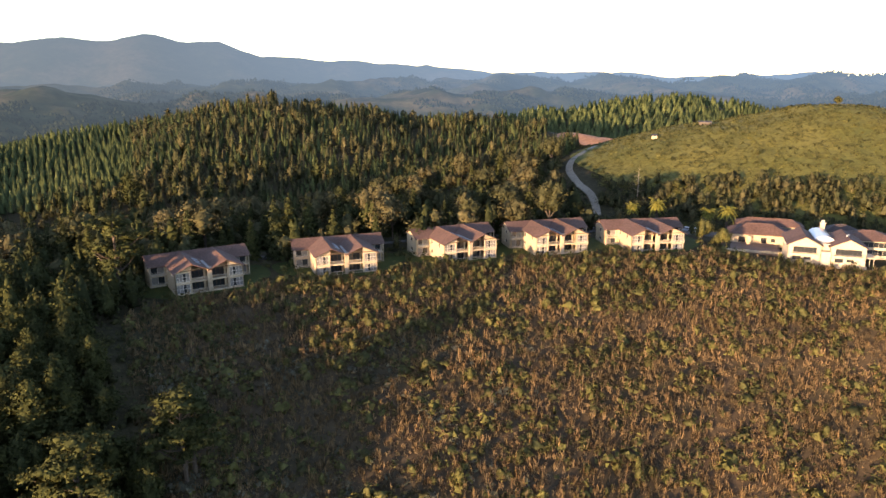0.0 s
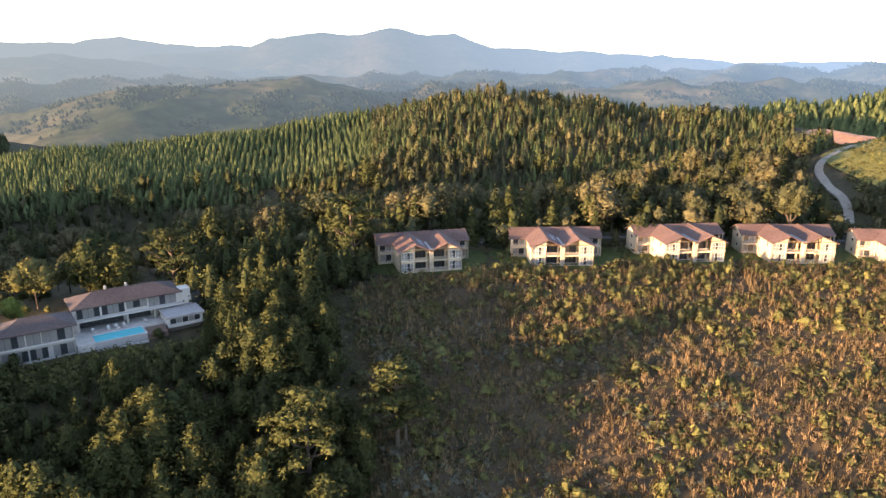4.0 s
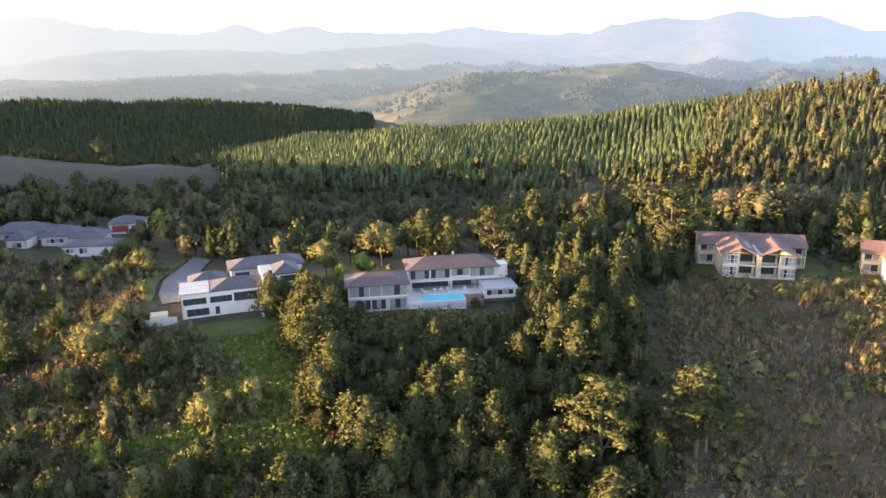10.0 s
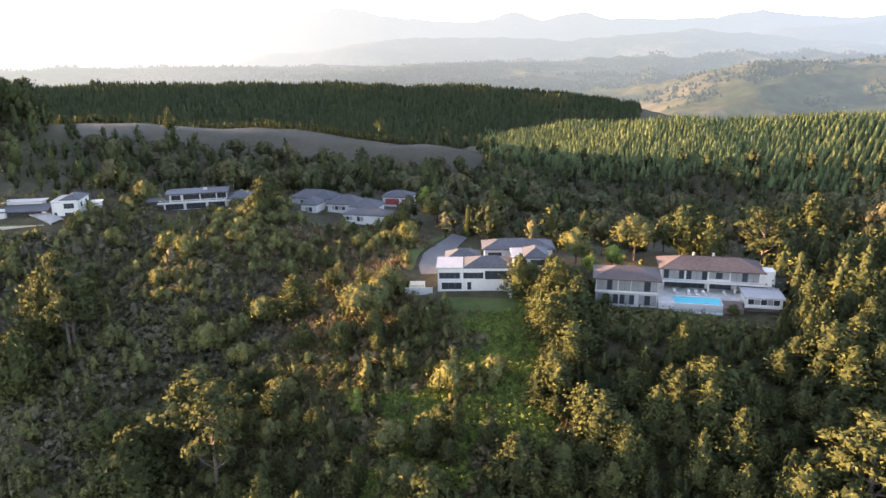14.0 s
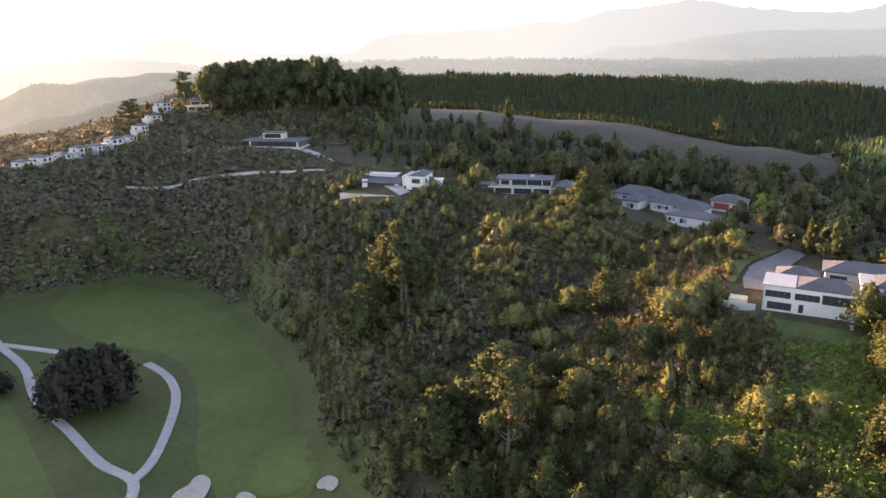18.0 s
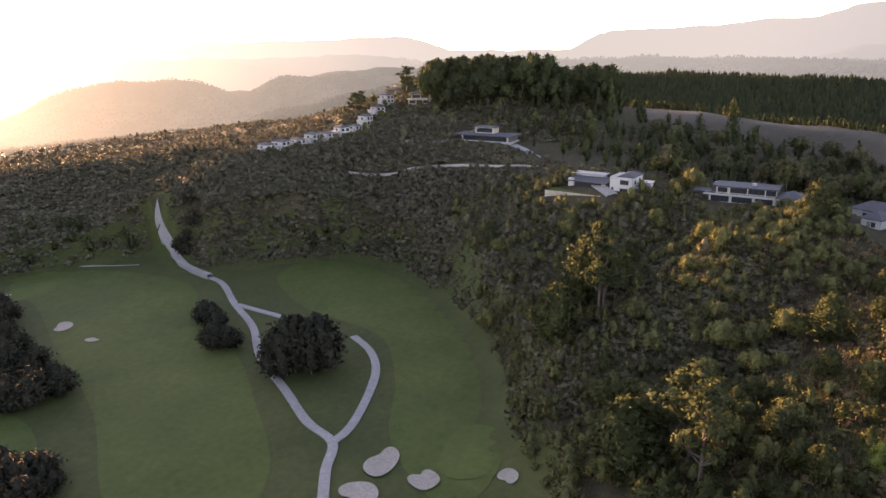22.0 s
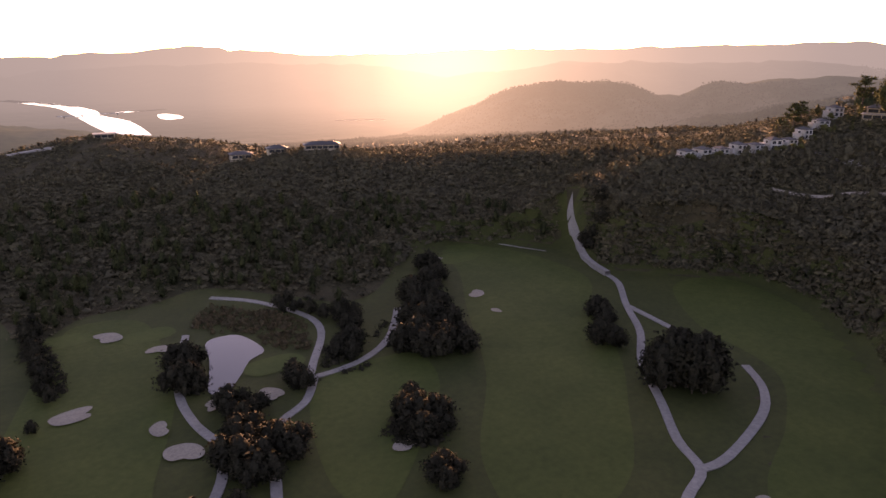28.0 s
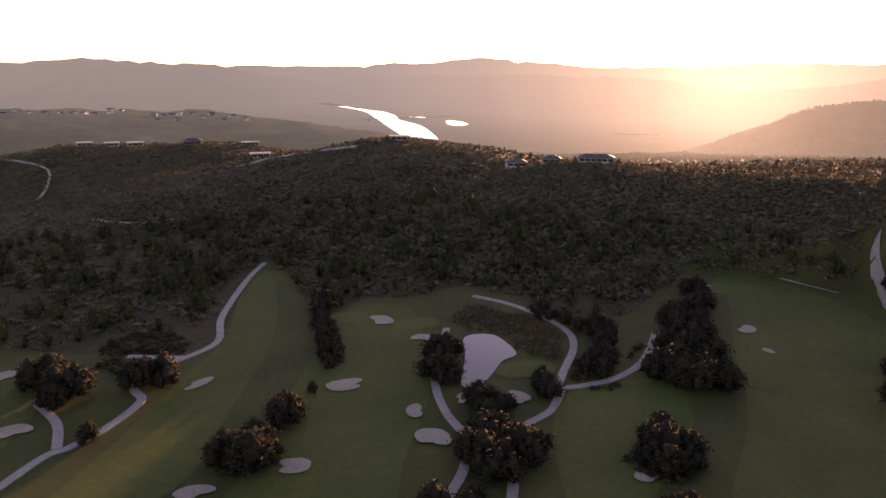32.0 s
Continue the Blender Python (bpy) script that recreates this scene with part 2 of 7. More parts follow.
# Ridges: points of the crest as (azimuth, distance, height), then the flat half-width and the slopes towards and away from the valley's middle.
RIDGES = [
    ([(-75, 300, 40), (-45, 262, 38), (-29, 250, 36.5), (-17, 241, 38), (-10, 231, 38), (-2, 220, 38), (8, 206, 38), (19, 199, 37.7), (30, 182, 36.5), (45, 171, 36), (56, 171, 35.5), (63, 180, 35.5), (70, 245, 34.5), (76, 276, 35), (85, 286, 36), (94, 292, 38)], 16, 0.40, 0.2),
    ([(94, 292, 38), (100, 335, 41), (105, 378, 44.5), (109, 430, 49), (113, 455, 48.5), (115.5, 414, 44.5), (122.5, 372, 42.5), (130, 425, 28)], 15, 0.46, 0.12),
    ([(60, 545, 4), (54, 620, 23), (45, 560, 32), (34, 600, 37), (24, 640, 47), (14, 665, 64), (9, 665, 56), (3, 660, 49), (-7, 650, 43), (-16, 640, 34)], 8, 0.19, 0.3),
    ([(-6, 930, 35), (-18, 980, 56), (-27, 950, 36), (-40, 950, 40)], 10, 0.2, 0.3),
    ([(-12, 390, 40), (-15, 408, 52), (-18, 425, 58), (-22, 445, 65), (-28.6, 470, 75), (-34, 470, 70), (-60, 500, 70)], 15, 0.27, 0.3),
    ([(108, 980, 50), (92, 900, 49), (76, 900, 43), (64, 890, 37), (57, 870, 30), (53, 820, 8)], 20, 0.22, 0.2),
    ([(92, 480, 50), (81, 470, 44), (68, 445, 32), (60, 440, 20)], 12, 0.22, 0.22),
    ([(92, 450, 50), (99, 455, 58), (104, 480, 64), (109, 490, 62), (113, 480, 50)], 18, 0.3, 0.3),
    ([(130, 440, 25), (137, 455, 21.5), (141, 460, 24), (146, 470, 25), (152, 485, 27), (159, 490, 19), (167, 560, 32), (174, 590, 12), (182, 690, 15), (191, 720, 14), (205, 720, 0), (230, 600, 20)], 14, 0.15, 0.25),
    ([(139, 1050, -10), (134, 1100, 44), (129, 1120, 45), (124.6, 1150, 22), (120, 1150, 44), (112, 1200, 52), (104, 1300, 50)], 20, 0.5, 0.4),
    ([(171, 1000, -48), (176, 1080, -5), (184, 1150, 12), (192, 1180, 14), (205, 1200, 18), (225, 1000, 20)], 30, 0.14, 0.2),
    ([(50, 1500, -30), (45, 1480, 0), (39, 1520, 36), (30, 1600, 46), (22, 1700, 30), (8, 1700, 30), (-8, 1750, 34), (-40, 1800, 40)], 30, 0.2, 0.1),
    ([(100, 1900, 40), (86, 2000, 38), (70, 2100, 30), (56, 2200, 22), (44, 2300, 30), (20, 2400, 40), (-10, 2600, 60), (-40, 2600, 60)], 60, 0.12, 0.05),
    # the spur below the long house
    ([(79.5, 266, 36), (81, 248, 38.5), (82.5, 226, 36.5), (84.5, 200, 26)], 5, 0.34, 0.34),
    # far ranges
    ([(40, 3900, 150), (34, 4000, 170), (31, 4000, 228), (28, 4000, 263), (25.2, 4000, 242), (22.2, 4000, 287), (19.5, 4000, 249), (17.9, 4000, 256), (13.9, 4000, 179), (8.4, 4050, 158), (3.9, 4100, 140), (-1, 4150, 112)], 30, 0.45, 0.5),
    ([(14, 4700, 150), (4, 4700, 148), (-1, 4700, 125), (-4, 4700, 95), (-13, 4700, 97), (-18, 4700, 70), (-22, 4700, 72), (-27, 4700, 97), (-31, 4700, 50), (-45, 4700, 120)], 20, 0.3, 0.5),
    ([(96, 4600, 150), (82, 4500, 205), (79, 4400, 262), (73, 4300, 302), (67, 4400, 240), (62, 4450, 225), (60.1, 4500, 284), (57.5, 4500, 235), (55, 4500, 278), (52, 4500, 228), (47, 4500, 225), (42.6, 4550, 250), (37, 4600, 215), (30, 4700, 200)], 15, 0.55, 0.6),
    ([(78, 3300, 60), (70, 3300, 110), (64, 3350, 120), (55, 3400, 95), (46, 3450, 130), (38, 3500, 90)], 40, 0.25, 0.3),
    ([(112, 4500, 128), (120, 4500, 110), (132, 4400, 92), (140, 4400, 85), (146, 4400, 62), (152, 4400, 55), (156, 4400, 78), (161.5, 4400, 102), (166, 4400, 70), (172, 4500, 45), (177, 4600, 22)], 30, 0.3, 0.4),
    ([(177, 3000, 20), (183, 3000, 66), (189.6, 3000, 79), (196, 3000, 58), (215, 3000, 90), (240, 3200, 100)], 40, 0.2, 0.3),
    ([(141, 2400, -40), (148, 2500, 36), (156, 2700, 40), (163, 2900, 30), (170, 3200, 10)], 40, 0.2, 0.3),
    ([(114, 2300, 50), (124, 2300, 45), (132, 2300, 42), (138, 2300, 20)], 40, 0.2, 0.3),
]
SEGS = []
for crest, flat, s_in, s_out in RIDGES:
    pts = [(*polar(a, r), z, r) for a, r, z in crest]
    SEGS.append((np.array(pts[:-1]), np.array(pts[1:]), flat, s_in, s_out))


def smooth_noise(x, y, scale, seed):
    """A cheap sum of sines for undulating ground, -1 to 1."""
    g = np.random.default_rng(seed)
    out = 0
    for k in range(5):
        a, p, f = g.uniform(0, 6.28), g.uniform(0, 6.28), g.uniform(0.6, 1.6) / scale
        out = out + np.sin((x * np.cos(a) + y * np.sin(a)) * 6.28 * f + p)
    return out / 5


def height(x, y):
    """The height of the ground at x, y (arrays)."""
    x, y = np.atleast_1d(np.asarray(x, float)), np.atleast_1d(np.asarray(y, float))
    r = np.hypot(x, y)
    base = np.interp(r, [0, 420, 560, 800, 1150, 2500, 4600, 4950], [0, 0, -6, -30, -58, -58, 20, 40])
    acc = np.exp(base / 3.0 - 10)
    top = base.copy()
    for a, b, flat, s_in, s_out in SEGS:
        h = np.full(x.shape, -1e9)
        soft = flat * 0.8
        for p, q in zip(a, b):
            d = q[:2] - p[:2]
            u = np.clip(((x - p[0]) * d[0] + (y - p[1]) * d[1]) / (d @ d), 0, 1)
            dist = np.hypot(x - p[0] - u * d[0], y - p[1] - u * d[1])
            zc = p[2] + (q[2] - p[2]) * u * u * (3 - 2 * u)
            rc = p[3] + (q[3] - p[3]) * u
            side = np.clip((r - rc) / (dist + 12) * 1.7, 0, 1)
            slope = s_in + (s_out - s_in) * side * side * (3 - 2 * side)
            fall = np.sqrt(np.maximum(dist - flat, 0) ** 2 + soft * soft) - soft
            h = smooth_max(h, zc - slope * fall, 0.6)
        top = smooth_max(top, h, 4.0 + flat * 0.12)
    top = level_valley(x, y, top)
    amp = np.interp(r, [0, 100, 400, 900, 3000, 5000], [0.3, 0.5, 2.0, 5.0, 8.0, 9.0])
    lift = np.clip((top - 2) / 12, 0.12, 1)
    out = np.clip((r - 560) / 400, 0, 1)
    lift = lift * (1 - out) + np.clip((top + 57) / 30, 0, 1) * out
    a = np.degrees(np.arctan2(-x, y)) % 360
    calm = np.interp(a, [0, 54, 66, 112, 136, 142, 188, 200, 360], [1, 1, 0.3, 0.3, 0.4, 0.0, 0.0, 1, 1])
    tall = np.interp(r, [950, 1350, 2400, 3300, 4000], [0, 20, 34, 22, 0]) * calm
    hills = 1 - 2 * np.abs(smooth_noise(x, y, 1100, 4)) - 0.9 * np.abs(smooth_noise(x, y, 420, 6)) + 0.3 * smooth_noise(x, y, 150, 7)
    top = top + tall * np.clip(hills, -0.6, 1)
    return top + amp * lift * (smooth_noise(x, y, 90, 1) + 0.5 * smooth_noise(x, y, 33, 2)) * (0.6 + 0.4 * out) + np.clip((r - 900) / 500, 0, 1) * lift * 7 * smooth_noise(x, y, 420, 3)


def level_valley(x, y, h):
    """Fades the slopes out within the golf valley."""
    near = np.hypot(x, y) < 380
    if not near.any():
        return h
    xs, ys = x[near], y[near]
    d = np.full(xs.shape, 1e9)
    odd = np.zeros(xs.shape, bool)
    for a, b in GOLF_SEG:
        e = b - a
        u = np.clip(((xs - a.x) * e.x + (ys - a.y) * e.y) / e.length_squared, 0, 1)
        d = np.minimum(d, np.hypot(xs - a.x - u * e.x, ys - a.y - u * e.y))
        c = (a.y > ys) != (b.y > ys)
        odd ^= c & (xs < (b.x - a.x) * (ys - a.y) / ((b.y - a.y) or 1e-9) + a.x)
    k = np.where(odd, np.clip(1 - d / 14, 0, 1) ** 2, 1)
    h = h.copy()
    hn = h[near]
    h[near] = np.where(hn > 0.5, 0.5 + (hn - 0.5) * k, hn)
    return h


def smooth_max(a, b, k):
    h = np.clip(0.5 + 0.5 * (a - b) / k, 0, 1)
    return b + (a - b) * h + k * h * (1 - h)


def ground_z(x, y):
    return float(height([x], [y])[0])


def mesh_from(name, verts, faces, mats, tint=None, matidx=None, smooth=False, normals=None):
    """One mesh from arrays of vertices and of faces with equal corner counts."""
    verts, faces = np.asarray(verts, np.float32), np.asarray(faces, np.int32)
    me = bpy.data.meshes.new(name)
    n, c = faces.shape
    me.vertices.add(len(verts))
    me.vertices.foreach_set("co", verts.ravel())
    me.loops.add(n * c)
    me.loops.foreach_set("vertex_index", faces.ravel())
    me.polygons.add(n)
    me.polygons.foreach_set("loop_start", np.arange(0, n * c, c, dtype=np.int32))
    if matidx is not None:
        me.polygons.foreach_set("material_index", np.asarray(matidx, np.int32))
    for m in mats:
        me.materials.append(m)
    if tint is not None:
        a = me.attributes.new("tint", "FLOAT", "POINT")
        a.data.foreach_set("value", np.asarray(tint, np.float32))
    if normals is not None:
        a = me.attributes.new("custom_normal", "FLOAT_VECTOR", "POINT")
        a.data.foreach_set("vector", np.asarray(normals, np.float32).ravel())
    me.polygons.foreach_set("use_smooth", np.full(n, smooth or normals is not None))
    me.update(calc_edges=True)
    return me


def build_ground():
    az = np.concatenate([np.arange(-42, 200, 0.75), np.arange(200, 318, 2.0)])
    rr = np.concatenate([[0.0, 20, 45, 70], np.arange(90, 300, 2.5), np.arange(300, 520, 4.0), np.geomspace(520, 4950, 110)])
    A, Rr = np.meshgrid(np.radians(az), rr)
    X, Y = -np.sin(A) * Rr, np.cos(A) * Rr
    Z = height(X.ravel(), Y.ravel())
    V = np.stack([X.ravel(), Y.ravel(), Z], 1)
    na, nr = len(az), len(rr)
    i, j = np.meshgrid(np.arange(nr - 1), np.arange(na), indexing="ij")
    jn = (j + 1) % na
    Fc = np.stack([i * na + j, (i + 1) * na + j, (i + 1) * na + jn, i * na + jn], -1).reshape(-1, 4)[:, ::-1]
    # faces far out take the material with the painted haze
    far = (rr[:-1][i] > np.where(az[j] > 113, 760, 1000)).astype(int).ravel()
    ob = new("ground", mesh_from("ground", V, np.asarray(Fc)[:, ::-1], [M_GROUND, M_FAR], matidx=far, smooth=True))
    return tagged(ob, "wooded hills, valley floor and hazy distant mountains", "ground", kind="structure")


build_ground()


# ---- draped sheets: turf, paths, bunkers, water ----
def curve(points, closed=False, step=6):
    """Points on a smooth line through the given points."""
    p = [Vector((*q, 0)) for q in points]
    n, out = len(p), []
    for i in range(n if closed else n - 1):
        a, b, c, d = (p[(i + k) % n] if closed else p[min(max(i + k, 0), n - 1)] for k in (-1, 0, 1, 2))
        for s in range(step):
            t = s / step
            v = 0.5 * ((2 * b) + (c - a) * t + (2 * a - 5 * b + 4 * c - d) * t * t + (3 * b - a - 3 * c + d) * t ** 3)
            out.append((v.x, v.y))
    if not closed:
        out.append(tuple(points[-1]))
    return out


def inside(poly, x, y):
    p = np.asarray(poly)
    hit = np.zeros(np.shape(x), bool)
    for (x0, y0), (x1, y1) in zip(p, np.roll(p, -1, 0)):
        c = (y0 > y) != (y1 > y)
        with np.errstate(divide="ignore", invalid="ignore"):
            hit ^= c & (x < (x1 - x0) * (y - y0) / (y1 - y0 + 1e-12) + x0)
    return hit


from mathutils.geometry import delaunay_2d_cdt


def drape(name, points, mat, lift, label, category, grid=5.0, level=None, smooth=True, depth=0.0, group=""):
    """A sheet inside a smooth closed outline, laid on the ground; depth: dished by so much."""
    edge = curve(points, True) if smooth else list(points)
    e = np.array(edge)
    xs, ys = np.meshgrid(np.arange(e[:, 0].min(), e[:, 0].max(), grid), np.arange(e[:, 1].min(), e[:, 1].max(), grid))
    xs, ys = xs.ravel(), ys.ravel()
    ok = inside(edge, xs, ys)
    pts = [Vector(q) for q in edge] + [Vector(q) for q in zip(xs[ok], ys[ok])]
    v, _, f, *_ = delaunay_2d_cdt(pts, [], [list(range(len(edge)))], 1, 1e-4)
    v = np.array([tuple(q) for q in v])
    z = (height(v[:, 0], v[:, 1]) if level is None else np.full(len(v), level)) + lift
    if depth:
        c = e.mean(0)
        rad = np.hypot(*(e - c).T).max()
        z -= depth * np.clip(1 - np.hypot(v[:, 0] - c[0], v[:, 1] - c[1]) / rad, 0, 1)
    tri = [t for q in f for t in ([q[0], q[k], q[k + 1]] for k in range(1, len(q) - 1))]
    ob = new(name, mesh_from(name, np.column_stack([v, z]), tri, [mat], smooth=True))
    return tagged(ob, label, category, group, "structure")


def ribbon(name, points, width, mat, lift, label, category, step=5, kerb=0.12):
    """A path of some thickness along a smooth line, laid on the ground."""
    line = np.array(curve(points, False, step))
    d = np.gradient(line, axis=0)
    nrm = np.stack([-d[:, 1], d[:, 0]], 1) / np.hypot(*d.T)[:, None]
    wob = 1 + 0.08 * smooth_noise(line[:, 0], line[:, 1], 17, 9)
    rows = []
    for off, dz in ((-0.5, -kerb - lift), (-0.5, 0), (0, 0.03), (0.5, 0), (0.5, -kerb - lift)):
        q = line + nrm * (off * width * wob)[:, None]
        rows.append(np.column_stack([q, height(q[:, 0], q[:, 1]) + lift + dz]))
    V = np.concatenate(rows)
    n = len(line)
    Fc = [[k * n + i, (k + 1) * n + i, (k + 1) * n + i + 1, k * n + i + 1] for k in range(4) for i in range(n - 1)]
    ob = new(name, mesh_from(name, V, np.array(Fc)[:, ::-1], [mat], smooth=False))
    return tagged(ob, label, category, "", "structure")


drape("rough", GOLF, M_ROUGH, 0.12, "mown rough grass across the golf valley", "grass", 6)
FAIRWAYS = [
    [(-270, -150), (-262, -118), (-236, -84), (-204, -62), (-178, -50), (-160, -44), (-140, -34), (-120, -40), (-140, -62), (-172, -74), (-200, -92), (-215, -128), (-245, -158)],
    [(-205, -262), (-228, -240), (-226, -190), (-196, -160), (-172, -128), (-148, -106), (-120, -84), (-90, -80), (-98, -110), (-130, -145), (-160, -190), (-185, -225)],
    [(-40, -262), (-60, -252), (-56, -210), (-48, -180), (-34, -150), (-20, -120), (10, -130), (0, -165), (-14, -205), (-28, -240)],
    [(-8, -318), (4, -285), (10, -240), (24, -205), (36, -175), (50, -140), (20, -150), (8, -185), (-4, -225), (-10, -270)],
    [(60, -230), (90, -225), (92, -180), (70, -165), (60, -190)],
    [(-86, -170), (-120, -172), (-116, -150), (-92, -126), (-70, -110), (-66, -128)],
]
for f in FAIRWAYS:
    drape("fairway", f, M_FAIRWAY, 0.22, "short-mown golf fairway", "grass", 6)
for c, s in (((-142, -42), (12, 8)), ((-58, -238), (9, 7)), ((-82, -190), (10, 7)), ((-198, -244), (12, 9)), ((-34, -250), (9, 7))):
    drape("putting_green", [(c[0] + s[0] * math.cos(a), c[1] + s[1] * math.sin(a) * (1 + 0.2 * math.cos(2 * a))) for a in np.arange(0, 6.28, 0.7)], M_GREEN, 0.32, "smooth closely cut putting green", "grass", 3)
POND = [(-71, -219), (-78, -221), (-83, -217), (-84, -202), (-77, -197), (-70, -188), (-64, -182), (-59, -183), (-62, -192), (-67, -205)]
drape("pond", POND, M_WATER, 0.45, "still golf pond mirroring the pale sky", "water", 6, level=ground_z(-70, -200))
BUNKERS = [(-46, -244, 5, 4), (-57, -223, 4, 3), (-26, -193, 6.5, 3.5), (-43, -157, 4.5, 4), (-42, -172, 3.5, 2.5), (-73, -172, 4, 3), (-57, -176, 3, 2), (-173, -200, 4, 3), (-167, -181, 2.2, 1.6), (-189, -249, 4, 2), (-88, -127, 3.5, 2.5), (-7, -153, 4.5, 3), (17, -205, 4.5, 2), (15, -148, 4, 2.5), (74, -225, 4, 3), (62, -188, 4.5, 3.5), (-132, -61, 6, 3.5), (-119, -61, 4, 4), (-128, -49, 4, 3), (-134, -31, 2.6, 2.2)]
rb = random.Random(5)
for x, y, a, b in BUNKERS:
    turn, ph, lobe = rb.uniform(0, 3.1), rb.uniform(0, 6), rb.uniform(0.15, 0.3)
    o = []
    for k in range(16):
        t = k / 16 * 6.283
        notch = 1 - (0.3 + lobe) * math.exp(-(((t - ph) + 3.1416) % 6.2832 - 3.1416) ** 2 / 0.35)
        u, v = 1.1 * a * math.cos(t) * notch * (1 + lobe * 0.5 * math.cos(2 * t + ph)), 1.1 * b * math.sin(t) * notch
        o.append((x + u * math.cos(turn) - v * math.sin(turn), y + u * math.sin(turn) + v * math.cos(turn)))
    drape("bunker", o, M_SAND, 0.56, "sand bunker with a pale raked floor", "bunker", 1.5, depth=0.12, group="golf bunkers")
PATHS = [
    [(-112, -66), (-125, -72), (-136, -76), (-143, -87), (-157, -102), (-174, -121), (-193, -136), (-210, -155), (-229, -174), (-235, -187)],
    [(-136, -76), (-146, -75), (-171, -80), (-186, -88), (-196, -99)],
    [(-210, -154), (-205, -134), (-200, -115)],
    [(-88, -261), (-100, -247), (-109, -222), (-106, -204), (-91, -182), (-88, -175), (-105, -176), (-122, -186), (-140, -207)],
    [(-88, -175), (-79, -163), (-69, -157), (-63, -150), (-58, -138), (-50, -120)],
    [(-68, -230), (-60, -211), (-52, -188), (-50, -170), (-51, -156), (-48, -145), (-43, -136), (-30, -120)],
    [(-7, -329), (1, -308), (11, -263), (12, -238), (22, -226), (31, -220), (35, -207), (32, -198), (39, -184), (46, -176), (51, -173), (58, -161), (70, -140)],
    [(40, -232), (22, -226)], [(60, -204), (52, -190), (49, -176)],
    [(-233, -183), (-238, -195), (-245, -207), (-252, -217), (-258, -227), (-263, -233)],
]
ribbon("cart_path", [(-194, -264), (-208, -268), (-221, -257), (-233, -242), (-240, -226)], 0.9, M_PATH, 0.25, "narrow concrete golf cart path", "path")
for p in PATHS:
    ribbon("cart_path", p, 2.5, M_PATH, 2.2 if p is PATHS[-1] else 0.42, "pale concrete golf cart path", "path")
# the river, far below the opposite ridge
RIVER = [(-150, -2640), (-270, -2530), (-372, -2240), (-410, -1964), (-392, -1760), (-404, -1593), (-368, -1320), (-324, -1147), (-289, -1174), (-312, -1390), (-322, -1559), (-338, -1800), (-350, -2075), (-305, -2300), (-262, -2420), (-150, -2540)]
drape("river", RIVER, M_WATER, 1.0, "broad bright river winding through the lowland", "water", 60, level=-56)

# ---- buildings: the kit ----
M_CREAM = plain("cream_plaster", (0.45, 0.365, 0.255), 0.85, grain=2, vary=0.1)
M_WHITE = plain("white_plaster", (0.43, 0.412, 0.375), 0.8, grain=2, vary=0.08)
M_CREAMW = plain("pale_cream_plaster", (0.46, 0.405, 0.31), 0.85, grain=2, vary=0.1)
M_GREYW = plain("grey_plaster", (0.35, 0.342, 0.315), 0.85, grain=2, vary=0.1)
M_STONE = plain("stone_pier", (0.42, 0.34, 0.25), 0.9, grain=1.2, vary=0.3, bump=0.5)
M_TERRA = plain("terracotta_tiles", (0.132, 0.078, 0.064), 0.85, grain=1.6, vary=0.3, bump=0.4)
M_BROWNR = plain("brown_roof_tiles", (0.075, 0.057, 0.053), 0.8, grain=1.6, vary=0.25, bump=0.4)
M_SLATE = plain("grey_roof_tiles", (0.06, 0.061, 0.065), 0.75, grain=1.6, vary=0.25, bump=0.4)
M_PALER = plain("pale_flat_roof", (0.3, 0.295, 0.285), 0.8, grain=1.5, vary=0.15)
M_TIMBER = plain("dark_timber", (0.10, 0.065, 0.04), 0.7, grain=4, vary=0.3)
M_RAIL = plain("pale_metal_rail", (0.55, 0.5, 0.42), 0.5, grain=4, vary=0.1)
M_FRAME = plain("white_frame", (0.62, 0.6, 0.55), 0.6, grain=4, vary=0.08)
M_DARKF = plain("dark_frame", (0.06, 0.06, 0.065), 0.5, grain=4, vary=0.15)
# dark tone in place of shade in rooms and recesses, also on the shed
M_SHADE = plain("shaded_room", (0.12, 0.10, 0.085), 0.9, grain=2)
M_CURTAIN = plain("curtained_window", (0.18, 0.178, 0.172), 0.35, grain=1.5, vary=0.15, spec=0.5)
M_RED = plain("red_garage_door", (0.30, 0.05, 0.045), 0.6, grain=3)
M_PAVE = plain("paved_drive", (0.1, 0.098, 0.094), 0.9, grain=0.8, vary=0.15)
M_DECK = plain("terrace_paving", (0.45, 0.42, 0.38), 0.85, grain=1.0, vary=0.15)
M_WOODD = plain("timber_deck", (0.2, 0.13, 0.10), 0.8, grain=2, vary=0.25)
M_GLASS = Nodes("window_glass", 0.06, 0, 0.8).color((0.03, 0.035, 0.04)).m
M_ROOFGLASS = Nodes("roof_glazing", 0.12, 0, 0.8).color((0.35, 0.38, 0.42)).m
M_POOL = Nodes("pool_water", 0.05, 0, 0.2).color((0.02, 0.46, 0.5)).m
M_PAINTW = plain("car_paint_white", (0.75, 0.75, 0.76), 0.3, grain=2, vary=0.04, spec=0.5)
M_PAINTG = plain("car_paint_grey", (0.25, 0.26, 0.28), 0.3, grain=2, vary=0.06, spec=0.5)
M_TYRE = plain("tyre_rubber", (0.02, 0.02, 0.02), 0.9, grain=8)


def raw(name, verts, faces, mat, parent, label=""):
    """One mesh object under its thing or part."""
    me = bpy.data.meshes.new(name)
    me.from_pydata([tuple(v) for v in verts], [], faces)
    me.materials.append(mat)
    me.update()
    ob = new(name, me)
    ob.parent = parent
